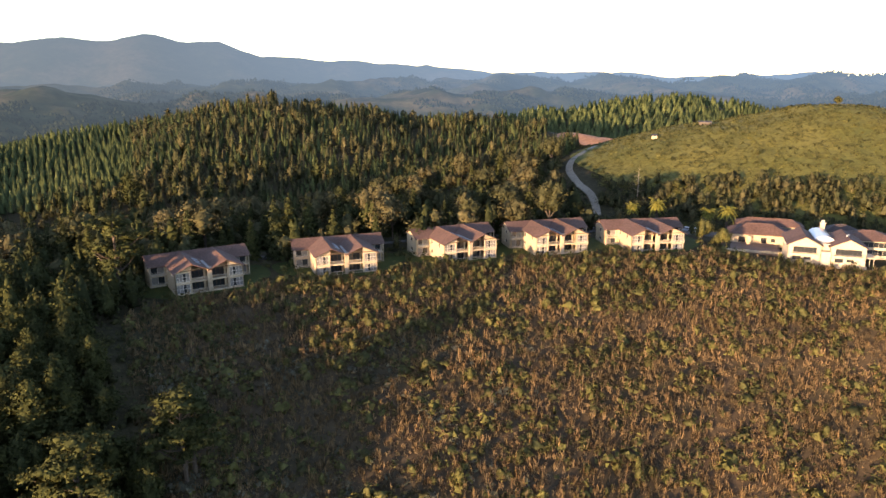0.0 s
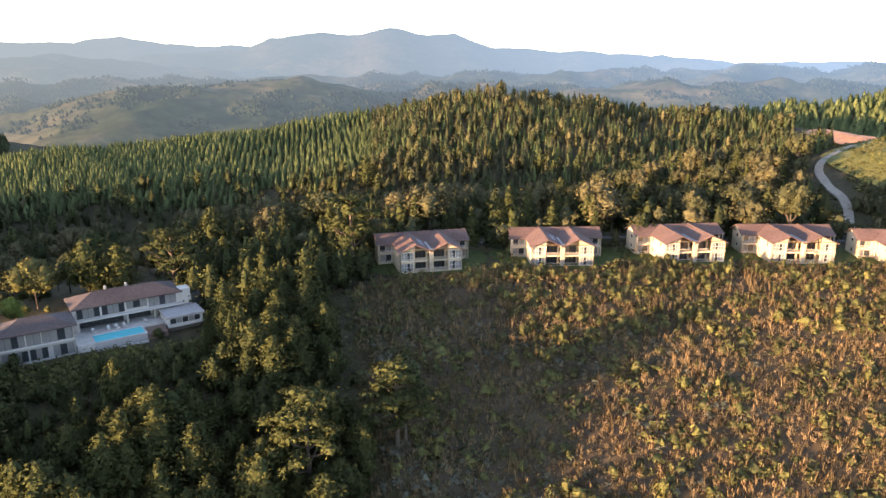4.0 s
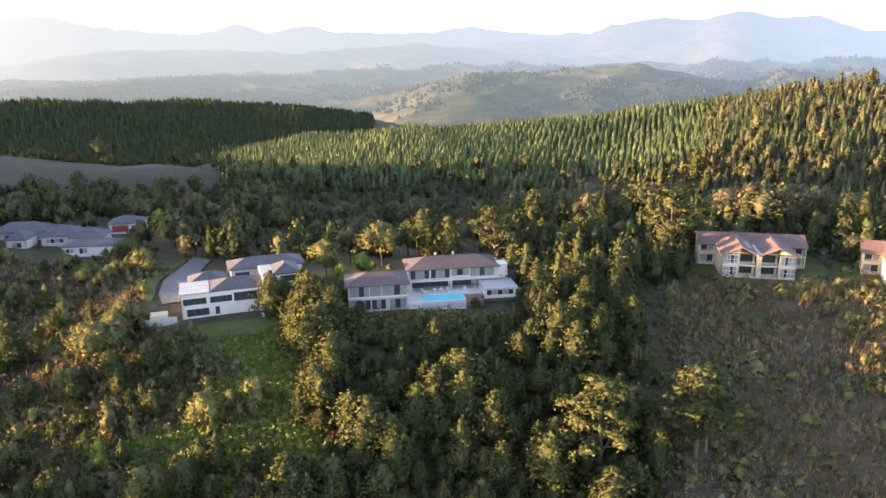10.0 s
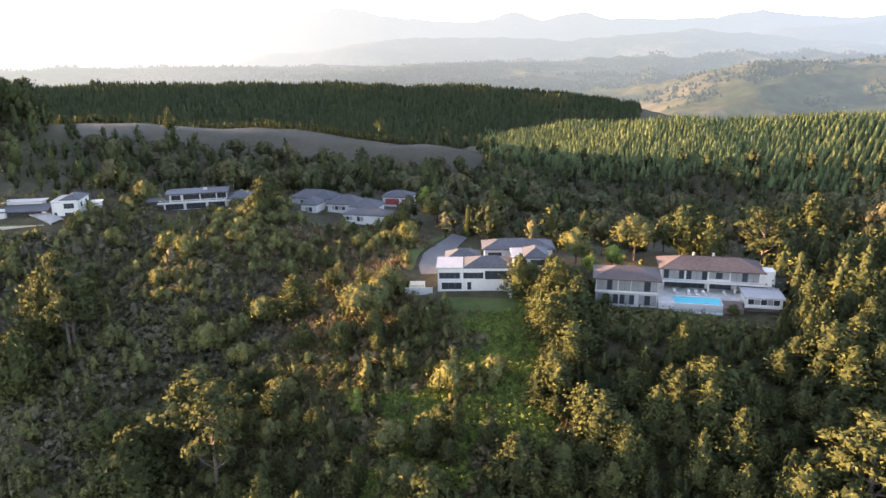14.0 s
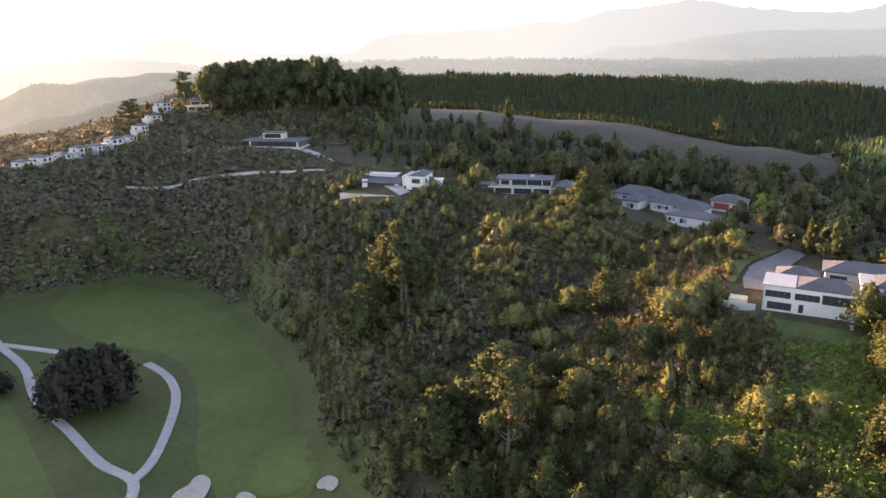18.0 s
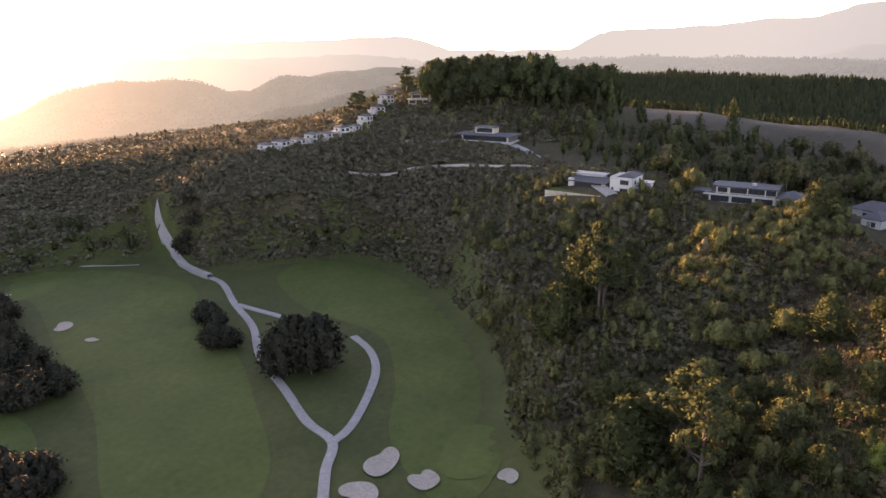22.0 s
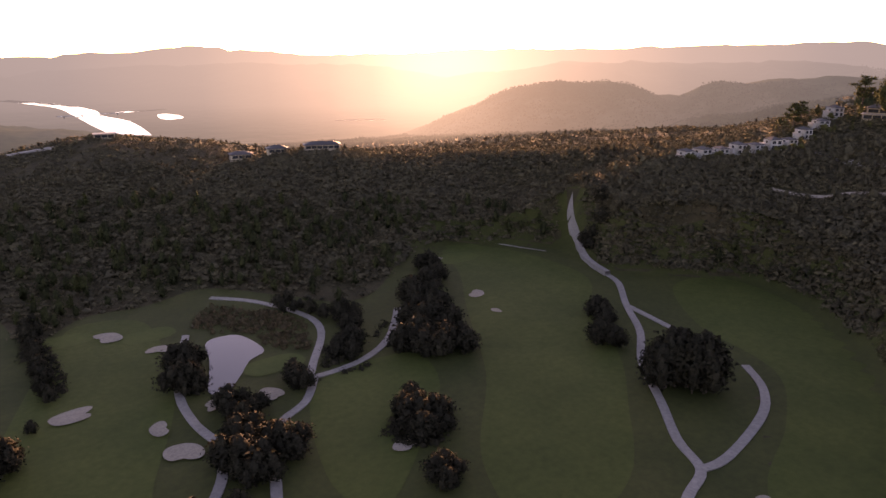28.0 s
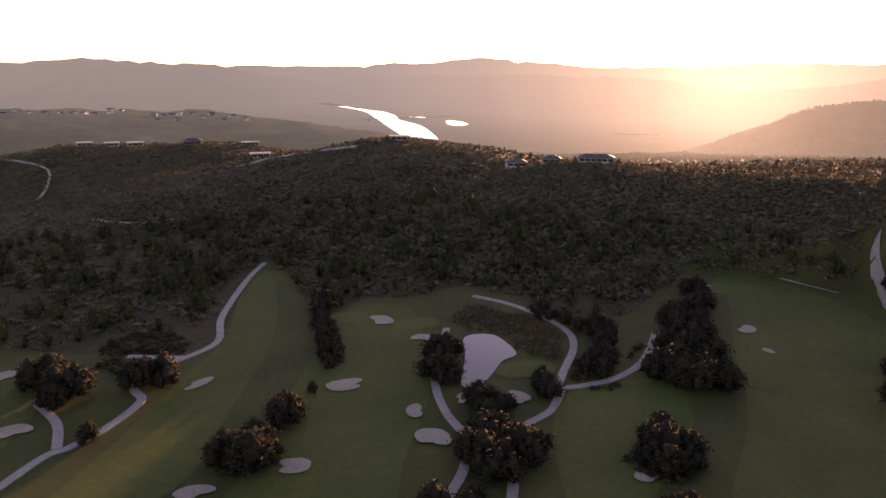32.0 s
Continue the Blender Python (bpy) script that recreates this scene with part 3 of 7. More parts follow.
    if label:
        ob["label"] = label
    return ob


def boxes(list_of):
    """Vertices and faces of boxes (x0, x1, y0, y1, z0, z1)."""
    V, Fc = [], []
    for x0, x1, y0, y1, z0, z1 in list_of:
        b = len(V)
        V += [(x, y, z) for z in (z0, z1) for x, y in ((x0, y0), (x1, y0), (x1, y1), (x0, y1))]
        Fc += [[b + i for i in q] for q in ((3, 2, 1, 0), (4, 5, 6, 7), (0, 1, 5, 4), (1, 2, 6, 5), (2, 3, 7, 6), (3, 0, 4, 7))]
    return V, Fc


def box(name, b, mat, parent, label=""):
    """A block with slightly bevelled upright edges."""
    x0, x1, y0, y1, z0, z1 = b
    c = min(0.06, (x1 - x0) / 5, (y1 - y0) / 5)
    ring = [(x0 + c, y0), (x1 - c, y0), (x1, y0 + c), (x1, y1 - c), (x1 - c, y1), (x0 + c, y1), (x0, y1 - c), (x0, y0 + c)]
    V = [(x, y, z) for z in (z0, z1) for x, y in ring]
    Fc = [list(range(7, -1, -1)), list(range(8, 16))] + [[i, (i + 1) % 8, 8 + (i + 1) % 8, 8 + i] for i in range(8)]
    return raw(name, V, Fc, mat, parent, label)


class Face:
    """An upright wall plane of a house: u runs along it to the right as seen from outside, d comes out of it."""
    def __init__(self, house, ox, oy, turn):
        self.h, self.o, self.t = house, Vector((ox, oy)), radians(turn)

    def p(self, u, d, z):
        c, s = math.cos(self.t), math.sin(self.t)
        return (self.o.x + u * c + d * s, self.o.y + u * s - d * c, z)

    def solid(self, cells, name, mat, parent=None, label=""):
        V, Fc = boxes([(u0, u1, -d1, -d0, z0, z1) for u0, u1, d0, d1, z0, z1 in cells])
        return raw(name, [self.p(x, -y, z) for x, y, z in V], Fc, mat, parent or self.h, label)

    def wall(self, u0, u1, z0, z1, holes, mat, thick=0.3, name="wall", label=""):
        """A wall with openings through it."""
        us = sorted({u0, u1, *(min(max(v, u0), u1) for h in holes for v in h[:2])})
        zs = sorted({z0, z1, *(min(max(v, z0), z1) for h in holes for v in h[2:4])})
        full = [[not any(h[0] < (a + b) / 2 < h[1] and h[2] < (c + d) / 2 < h[3] for h in holes) for c, d in zip(zs, zs[1:])] for a, b in zip(us, us[1:])]
        return self.lattice(us, zs, full, -thick, 0, name, mat, None, label)

    def lattice(self, us, zs, full, d0, d1, name, mat, parent=None, label=""):
        """One joined body of the filled cells of a grid, between the depths d0 and d1."""
        V, Fc, at = [], [], {}

        def v(i, j, d):
            if (i, j, d) not in at:
                at[i, j, d] = len(V)
                V.append(self.p(us[i], d, zs[j]))
            return at[i, j, d]
        ok = lambda i, j: 0 <= i < len(us) - 1 and 0 <= j < len(zs) - 1 and full[i][j]
        for i in range(len(us) - 1):
            for j in range(len(zs) - 1):
                if not full[i][j]:
                    continue
                Fc.append([v(i, j, d1), v(i + 1, j, d1), v(i + 1, j + 1, d1), v(i, j + 1, d1)])
                Fc.append([v(i, j + 1, d0), v(i + 1, j + 1, d0), v(i + 1, j, d0), v(i, j, d0)])
                for di, dj, p, q in ((-1, 0, (i, j + 1), (i, j)), (1, 0, (i + 1, j), (i + 1, j + 1)), (0, -1, (i, j), (i + 1, j)), (0, 1, (i + 1, j + 1), (i, j + 1))):
                    if not ok(i + di, j + dj):
                        Fc.append([v(*q, d1), v(*p, d1), v(*p, d0), v(*q, d0)])
        return raw(name, V, Fc, mat, parent or self.h, label)

    def bars(self, us, zs, d0, d1, name, mat):
        """A lattice of upright and level bars given as (start, end) pairs."""
        U = sorted({a for q in us for a in q} | {us[0][0], us[-1][1]})
        Z = sorted({a for q in zs for a in q})
        full = [[any(p[0] < (a + b) / 2 < p[1] for p in us) or any(q[0] < (c + d) / 2 < q[1] for q in zs if len(q) == 2 and q[1] - q[0] < 0.2) for c, d in zip(Z, Z[1:])] for a, b in zip(U, U[1:])]
        return self.lattice(U, Z, full, d0, d1, name, mat)

    def window(self, u0, u1, z0, z1, cols=2, rows=1, frame=None, pane=None, depth=0.12, name="window"):
        """A framed window set back in its opening, each pane its own piece."""
        b = 0.07
        us = [(u0 + (u1 - u0 - b) * i / cols, u0 + (u1 - u0 - b) * i / cols + b) for i in range(cols + 1)]
        zs = [(z0 + (z1 - z0 - b) * j / rows, z0 + (z1 - z0 - b) * j / rows + b) for j in range(rows + 1)]
        w = self.bars(us, zs, -depth - 0.08, -depth, name, frame or M_FRAME)
        for i in range(cols):
            a0, a1 = u0 + (u1 - u0) * i / cols + b * 0.4, u0 + (u1 - u0) * (i + 1) / cols - b * 0.2
            m = pane or M_GLASS
            if isinstance(m, tuple):
                m = m[(i * 7 + int(abs(u0) * 3 + z0)) % len(m)]
            self.solid([(a0, a1, -depth - 0.06, -depth - 0.03, z0 + b * 0.5, z1 - b * 0.5)], "pane", m, w)
        return w

    def wall_windows(self, u0, u1, z0, z1, wins, mat, frame=None, pane=None, label=""):
        w = self.wall(u0, u1, z0, z1, [q[:4] for q in wins], mat, label=label)
        for q in wins:
            self.window(*q[:4], cols=q[4] if len(q) > 4 else 2, rows=q[5] if len(q) > 5 else 1, frame=frame, pane=pane)
        return w

    def rail(self, u0, u1, z, h=1.0, d=0.0, mat=None):
        n = max(3, int((u1 - u0) / 0.45))
        us = [(u0 + (u1 - u0 - 0.05) * i / n, u0 + (u1 - u0 - 0.05) * i / n + 0.05) for i in range(n + 1)]
        return self.bars(us, [(z, z + 0.02), (z + 0.1, z + 0.16), (z + h - 0.07, z + h)], d, d + 0.05, "railing", mat or M_RAIL)


def thing(name, label, category, az, r, twist=0.0, z=None, group=""):
    """An Empty on the ground, facing the valley's middle, turned by twist."""
    x, y = polar(az, r)
    ob = new(name)
    ob.matrix_world = pose(x, y, ground_z(x, y) if z is None else z, 0, 0, az + twist)
    return tagged(ob, label, category, group)


def hip_roof(parent, x0, x1, y0, y1, z, rise, mat, over=0.6, thick=0.22, flat=None, name="roof"):
    """A hipped roof with a thick eave; each slope meets its neighbours at the hips."""
    a, b, c, d = x0 - over, x1 + over, y0 - over, y1 + over
    w, l = b - a, d - c
    k = min(w, l) / 2
    if w >= l:
        r0, r1 = (a + k, (c + d) / 2), (b - k, (c + d) / 2)
    else:
        r0, r1 = ((a + b) / 2, c + k), ((a + b) / 2, d - k)
    V = [(a, c, z), (b, c, z), (b, d, z), (a, d, z), (a, c, z + thick), (b, c, z + thick), (b, d, z + thick), (a, d, z + thick), (*r0, z + thick + rise), (*r1, z + thick + rise)]
    Fc = [[3, 2, 1, 0], [0, 1, 5, 4], [1, 2, 6, 5], [2, 3, 7, 6], [3, 0, 4, 7]]
    Fc += [[4, 5, 9, 8], [5, 6, 9], [6, 7, 8, 9], [7, 4, 8]] if w >= l else [[4, 5, 8], [5, 6, 9, 8], [6, 7, 9], [7, 4, 8, 9]]
    ro = raw(name, V, Fc, mat, parent)
    e = 0.16
    raw("ridge_cap", *boxes([(r0[0] - e, r1[0] + e, r0[1] - e, r1[1] + e, z + thick + rise - 0.1, z + thick + rise + 0.06)]), mat, ro)
    return ro


def slope(parent, quad, thick, mat, name="roof_slope"):
    """One roof slope as a thick slab; quad: four points round its top."""
    q = [Vector(p) for p in quad]
    n = (q[1] - q[0]).cross(q[-1] - q[0]).normalized()
    if n.z < 0:
        n = -n
        q = q[::-1]
    V = [p for p in q] + [p - n * thick for p in q]
    k = len(q)
    Fc = [list(range(k)), list(range(2 * k - 1, k - 1, -1))] + [[(i + 1) % k, i, k + i, k + (i + 1) % k] for i in range(k)]
    return raw(name, V, Fc, mat, parent)


def gable_roof(parent, xm, half, y0, y1, z, rise, mat, thick=0.2, over=0.5):
    """Two slopes along y over a ridge at xm; z is the eave's height at the wall."""
    k = rise / half
    ze = z - k * over
    for s in (-1, 1):
        slope(parent, [(xm, y0, z + rise), (xm + s * (half + over), y0, ze), (xm + s * (half + over), y1, ze), (xm, y1, z + rise)], thick, mat)
    raw("ridge_cap", *boxes([(xm - 0.14, xm + 0.14, y0, y1, z + rise - 0.08, z + rise + 0.07)]), mat, parent)


def plinth(h, x0, x1, y0, y1, mat, depth=5.0):
    """The base of a house, carried down into the slope."""
    return box("plinth", (x0, x1, y0, y1, -depth, 0.0), mat, h)


# ---- the lodges ----
def lodge():
    h = new("lodge")
    plinth(h, -13.6, 13.6, 12, 20, M_CREAM, 4)
    box("plinth", (-9.1, 9.1, -0.2, 12, -4, 0.0), M_CREAM, h)
    f = Face(h, 0, 0, 0)
    Z1, Z2 = 3.1, 6.1
    for s in (-1, 1):
        lo, hi = sorted((s * 9, s * 4.9))
        f.wall_windows(lo, hi, 0, Z2, [(lo + 0.3, hi - 0.3, 0.25, 2.6, 4, 2), (lo + 0.3, hi - 0.3, 3.35, 5.7, 4, 2)], M_CREAM, pane=(M_CURTAIN, M_GLASS, M_CURTAIN), label="cream bay with tall white windows")
        f.solid([(lo + 0.1, hi - 0.1, 0, 0.5, 2.85, 3.05)], "balcony", M_CREAM)
        f.rail(lo + 0.15, hi - 0.15, 3.05, 0.9, 0.42)
        # recessed balconies
        lo, hi = sorted((s * 4.9, s * 0.6))
        box("balcony", (lo, hi, 0, 2.6, Z1 - 0.25, Z1), M_CREAM, h)
        g = Face(h, 0, 2.6, 0)
        g.wall_windows(lo, hi, 0, Z2, [(lo + 0.5, hi - 0.5, 0.1, 2.3, 3), (lo + 0.5, hi - 0.5, 3.2, 5.4, 3)], M_CREAM, frame=M_TIMBER)
        f.rail(lo + 0.05, hi - 0.25, Z1, 1.0, -0.2)
        f.rail(lo + 0.05, hi - 0.25, 0.0, 1.0, -0.2)
        box("post", (s * 4.9 - 0.18, s * 4.9 + 0.18, -0.05, 0.35, 0, Z2 + 0.9), M_STONE, h)
        # gable end above the wall, with its timber truss
        x0, x1 = sorted((s * 9, s * 0.0))
        xm, rise = (x0 + x1) / 2, 2.0
        raw("gable_end", [(xm + s * 0.3, 0, Z2 + 1.55), (s * 9, 0, Z2), (s * 4.7, 0, Z2), (xm + s * 0.3, 0.25, Z2 + 1.55), (s * 9, 0.25, Z2), (s * 4.7, 0.25, Z2)], [[0, 1, 2], [5, 4, 3], [0, 3, 4, 1], [1, 4, 5, 2], [2, 5, 3, 0]], M_CREAM, h)
        t = [(xm - 4.0, xm + 4.0, -0.12, 0.02, Z2 + 0.02, Z2 + 0.22), (xm - 0.1, xm + 0.1, -0.12, 0.02, Z2 + 0.22, Z2 + rise - 0.2)]
        raw("truss", *boxes(t), M_TIMBER, h)
        gable_roof(h, xm, 4.5, -0.9, 16, Z2, rise, M_TERRA)
        # side wall of the front block
        sd = Face(h, s * 9, 12 if s < 0 else 0, -90 if s < 0 else 90)
        sd.wall_windows(0, 12, 0, Z2, [(1.6, 2.8, 0.9, 2.3, 1), (1.6, 2.8, 4.0, 5.4, 1), (7.5, 8.7, 4.0, 5.4, 1)], M_CREAM)
        # the wing
        w = Face(h, 0, 12, 0)
        lo, hi = sorted((s * 13.5, s * 9))
        w.wall_windows(lo, hi, 0, Z2 - 0.3, [(lo + 0.5, hi - 0.5, 0.1, 2.4, 2), (lo + 0.5, hi - 0.5, 3.2, 5.3, 2)], M_CREAM, pane=(M_GLASS, M_CURTAIN))
        box("balcony", (lo, hi, 10.4, 12, Z1 - 0.25, Z1), M_CREAM, h)
        Face(h, 0, 10.4, 0).rail(lo + 0.1, hi - 0.1, Z1, 1.0, -0.1)
        Face(h, 0, 10.4, 0).rail(lo + 0.1, hi - 0.1, 0, 1.0, -0.1)
        ex = s * 13.5
        box("post", (ex - s * 0.05 - 0.15, ex - s * 0.05 + 0.15, 10.4, 10.7, 0, Z2 - 0.4), M_STONE, h)
        e = Face(h, ex, 20 if s < 0 else 12, -90 if s < 0 else 90)
        e.wall_windows(0, 8, 0, Z2 - 0.3, [(3.5, 5, 1, 2.2, 1), (3.5, 5, 4, 5.2, 1)], M_CREAM)
        raw("gable_end", [(ex, 12, Z2 - 0.3), (ex, 20, Z2 - 0.3), (ex, 16, Z2 + 1.6), (ex - s * 0.3, 12, Z2 - 0.3), (ex - s * 0.3, 20, Z2 - 0.3), (ex - s * 0.3, 16, Z2 + 1.6)], [[0, 1, 2], [5, 4, 3], [0, 3, 4, 1], [1, 4, 5, 2], [2, 5, 3, 0]], M_CREAM, h)
    box("pier", (-0.6, 0.6, -0.25, 0.9, 0, Z2 + 0.3), M_STONE, h, "rough stone pier between the two gables")
    Face(h, 0, 20, 180).wall(-13.5, 13.5, 0, Z2 - 0.3, [], M_CREAM)
    # long roof over the back of the house
    slope(h, [(-14.1, 16, 8.0), (-14.1, 10.4, 5.6), (14.1, 10.4, 5.6), (14.1, 16, 8.0)], 0.2, M_TERRA)
    slope(h, [(-14.1, 16, 8.0), (-14.1, 21.2, 5.6), (14.1, 21.2, 5.6), (14.1, 16, 8.0)], 0.2, M_TERRA)
    # skylights and a vent in the valley between the gables
    for y in (4.0, 6.2, 8.4):
        raw("skylight", [(-2.6, y, 7.22), (-1.2, y, 6.6), (-1.2, y + 1.2, 6.6), (-2.6, y + 1.2, 7.22), (-2.6, y, 7.36), (-1.2, y, 6.74), (-1.2, y + 1.2, 6.74), (-2.6, y + 1.2, 7.36)], boxes([(0,) * 6])[1], M_ROOFGLASS, h)
    box("gutter_box", (-0.35, 0.35, 1.2, 9.5, 6.0, 6.28), M_PALER, h)
    return h


LODGE = lodge()
tagged(LODGE, "cream two-storey lodge with twin terracotta gables and balconies", "lodge", "lodges along the ridge")
SPOTS = [(19.3, 191, 12, 38.2), (8.3, 198, 11, 38.2), (-2.1, 211, 26, 38.3), (-9.7, 222.5, 25, 38.3), (-17.25, 231, 26, 38.3)]


def level(az, r, twist, z, x=0.0, y=0.0):
    px, py = polar(az, r)
    return pose(px, py, z, 0, 0, az + twist) @ Matrix.Translation((x, y, 0))


for k, (az, r, tw, z) in enumerate(SPOTS):
    if k == 0:
        LODGE.matrix_world = level(az, r, tw, z)
        LODGE["label"] = "cream twin-gabled lodge in tree shade, with terracotta roof"
    else:
        c = copy_thing(LODGE, level(az, r, tw, z))
        c["label"] = "sunlit cream two-storey lodge with twin terracotta gables"


# ---- the clubhouse ----
def pavilion_box(h):
    """The entrance porch on the clubhouse terrace, with a side table and parasols' stands."""
    box("porch_pillar", (-23, -21.5, 22.5, 24, 0, 3.2), M_CREAM, h)
    for x in (-31, -25, -18):
        box("planter", (x, x + 2.2, 10.2, 11.0, 0.1, 0.7), M_CREAM, h)


def clubhouse():
    h = new("clubhouse")
    h.matrix_world = level(-29.1, 240, 10, 37.3) @ Matrix.Scale(0.9, 4)
    tagged(h, "large cream clubhouse with terracotta roofs and glazed gables", "clubhouse")
    box("plinth", (-12, 13, -0.3, 15, -5, 0), M_CREAMW, h)
    f = Face(h, 0, 0, 0)
    for lo, hi in ((-11.5, -1.2), (1.6, 12.5)):
        xm = (lo + hi) / 2
        f.wall_windows(lo, hi, 0, 6.6, [(lo + 1.6, hi - 1.4, 3.6, 5.6, 6), (lo + 1.6, lo + 4.2, 0.9, 2.3, 2), (lo + 5.2, lo + 7.4, 1.2, 2.2, 2)], M_CREAMW, frame=M_DARKF)
        half = (hi - lo) / 2
        raw("gable_end", [(lo, 0, 6.6), (hi, 0, 6.6), (xm, 0, 9.2), (lo, 0.3, 6.6), (hi, 0.3, 6.6), (xm, 0.3, 9.2)], [[0, 1, 2], [5, 4, 3], [0, 3, 4, 1], [1, 4, 5, 2], [2, 5, 3, 0]], M_CREAMW, h)
        gable_roof(h, xm, half, -1.0, 17, 6.6, 2.7, M_TERRA, over=0.7)
        box("balcony", (lo + 1.2, hi - 1.0, -1.2, 0, 3.2, 3.45), M_CREAMW, h)
        f.rail(lo + 1.3, hi - 1.1, 3.45, 0.9, 1.05, M_DARKF)
        for s, y0 in ((lo, 15), (hi, 0)):
            Face(h, s, y0, -90 if s == lo else 90).wall_windows(0, 15, 0, 6.6, [(3, 5, 3.8, 5.2, 2), (8, 10, 3.8, 5.2, 2)], M_CREAMW)
    box("tower", (-1.3, 1.7, -1.4, 1.6, 0, 4.6), M_CREAMW, h, "white stair tower between the gables")
    box("link_wall", (-1.2, 1.6, 1.6, 1.9, 0, 6.8), M_CREAMW, h)
    V, Fc = [], []
    for y in (5, 20):
        V += [(0.2 + 3.6 * math.cos(a), y, 6.2 + 2.6 * math.sin(a)) for a in np.linspace(0, math.pi, 11)]
    Fc = [[i, i + 1, 12 + i, 11 + i] for i in range(10)] + [list(range(11)), list(range(21, 10, -1))]
    raw("barrel_skylight", V, Fc, M_ROOFGLASS, h, "pale glazed barrel vault between the roofs")
    # left wing with its terrace
    box("wing_base", (-29, -9, 25, 37, -4, 0), M_CREAM, h)
    Face(h, 0, 25, 0).wall_windows(-29, -9, 0, 3.4, [(-26, -23.5, 0.2, 2.4, 2), (-18, -16, 0.2, 2.4, 2), (-14.5, -13, 0.8, 2.2, 1)], M_CREAM, frame=M_TIMBER)
    Face(h, -29, 37, -90).wall_windows(0, 12, 0, 3.4, [(4, 6, 0.8, 2.2, 2)], M_CREAM)
    hip_roof(h, -29, -8, 25, 37, 3.4, 3.2, M_TERRA, 0.8)
    pavilion_box(h)
    box("terrace", (-36, -12, 9, 25, -4, 0.1), M_WOODD, h, "raised dark terrace with a low cream wall")
    f2 = Face(h, 0, 9, 0)
    f2.wall(-36, -12, 0.1, 0.9, [], M_CREAM, 0.25, "parapet")
    hip_roof(h, -26, -2, 39, 47, 4.4, 2.2, M_TERRA, 0.7)
    box("back_wall", (-26, -2, 39, 47, -2, 4.4), M_CREAM, h)
    # right wing, two glazed storeys
    box("wing_base", (9, 25, 17, 29, -4, 0), M_CREAMW, h)
    Face(h, 0, 17, 0).wall_windows(9, 25, 0, 5.6, [(13.2, 24.4, 0.3, 2.4, 7), (13.2, 24.4, 3.2, 5.2, 7)], M_CREAMW, frame=M_CREAMW)
    Face(h, 25, 17, 90).wall_windows(0, 12, 0, 5.6, [(1, 11, 0.3, 2.4, 6), (1, 11, 3.2, 5.2, 6)], M_CREAMW)
    Face(h, 0, 29, 180).wall(-25, -9, 0, 5.6, [], M_CREAMW)
    hip_roof(h, 9, 25, 17, 29, 5.6, 2.6, M_TERRA, 0.9)
    hip_roof(h, 5, 16, 32, 40, 5.0, 2.2, M_BROWNR, 0.6)
    box("back_wall", (5, 16, 32, 40, -2, 5.0), M_CREAM, h)
    box("flat_roof", (-10, 6, 17.5, 24, 5.2, 5.5), M_PALER, h)
    box("back_wall", (-10, 6, 17.5, 24, 0, 5.2), M_CREAMW, h)
    c = box("chimney", (1.0, 2.6, 21, 22.6, 5.5, 10.2), M_CREAMW, h, "white chimney with a capped top")
    raw("cap", *boxes([(0.8, 2.8, 20.8, 22.8, 10.2, 10.4), (1.3, 2.3, 21.3, 22.3, 10.4, 11.3)]), M_CREAMW, c)
    for k in range(3):
        box("vent_hood", (6.5 + k * 0.5, 7.1 + k * 0.5, 4 + 1.3 * k, 4.7 + 1.3 * k, 9.0, 9.9 - k * 0.15), M_PALER, h)
    box("porch", (12.5, 15.5, 1, 7, 2.9, 3.15), M_CREAMW, h)
    for y in (1.2, 6.6):
        box("porch_post", (15.1, 15.35, y, y + 0.25, -2, 2.9), M_CREAMW, h)
    return h


clubhouse()


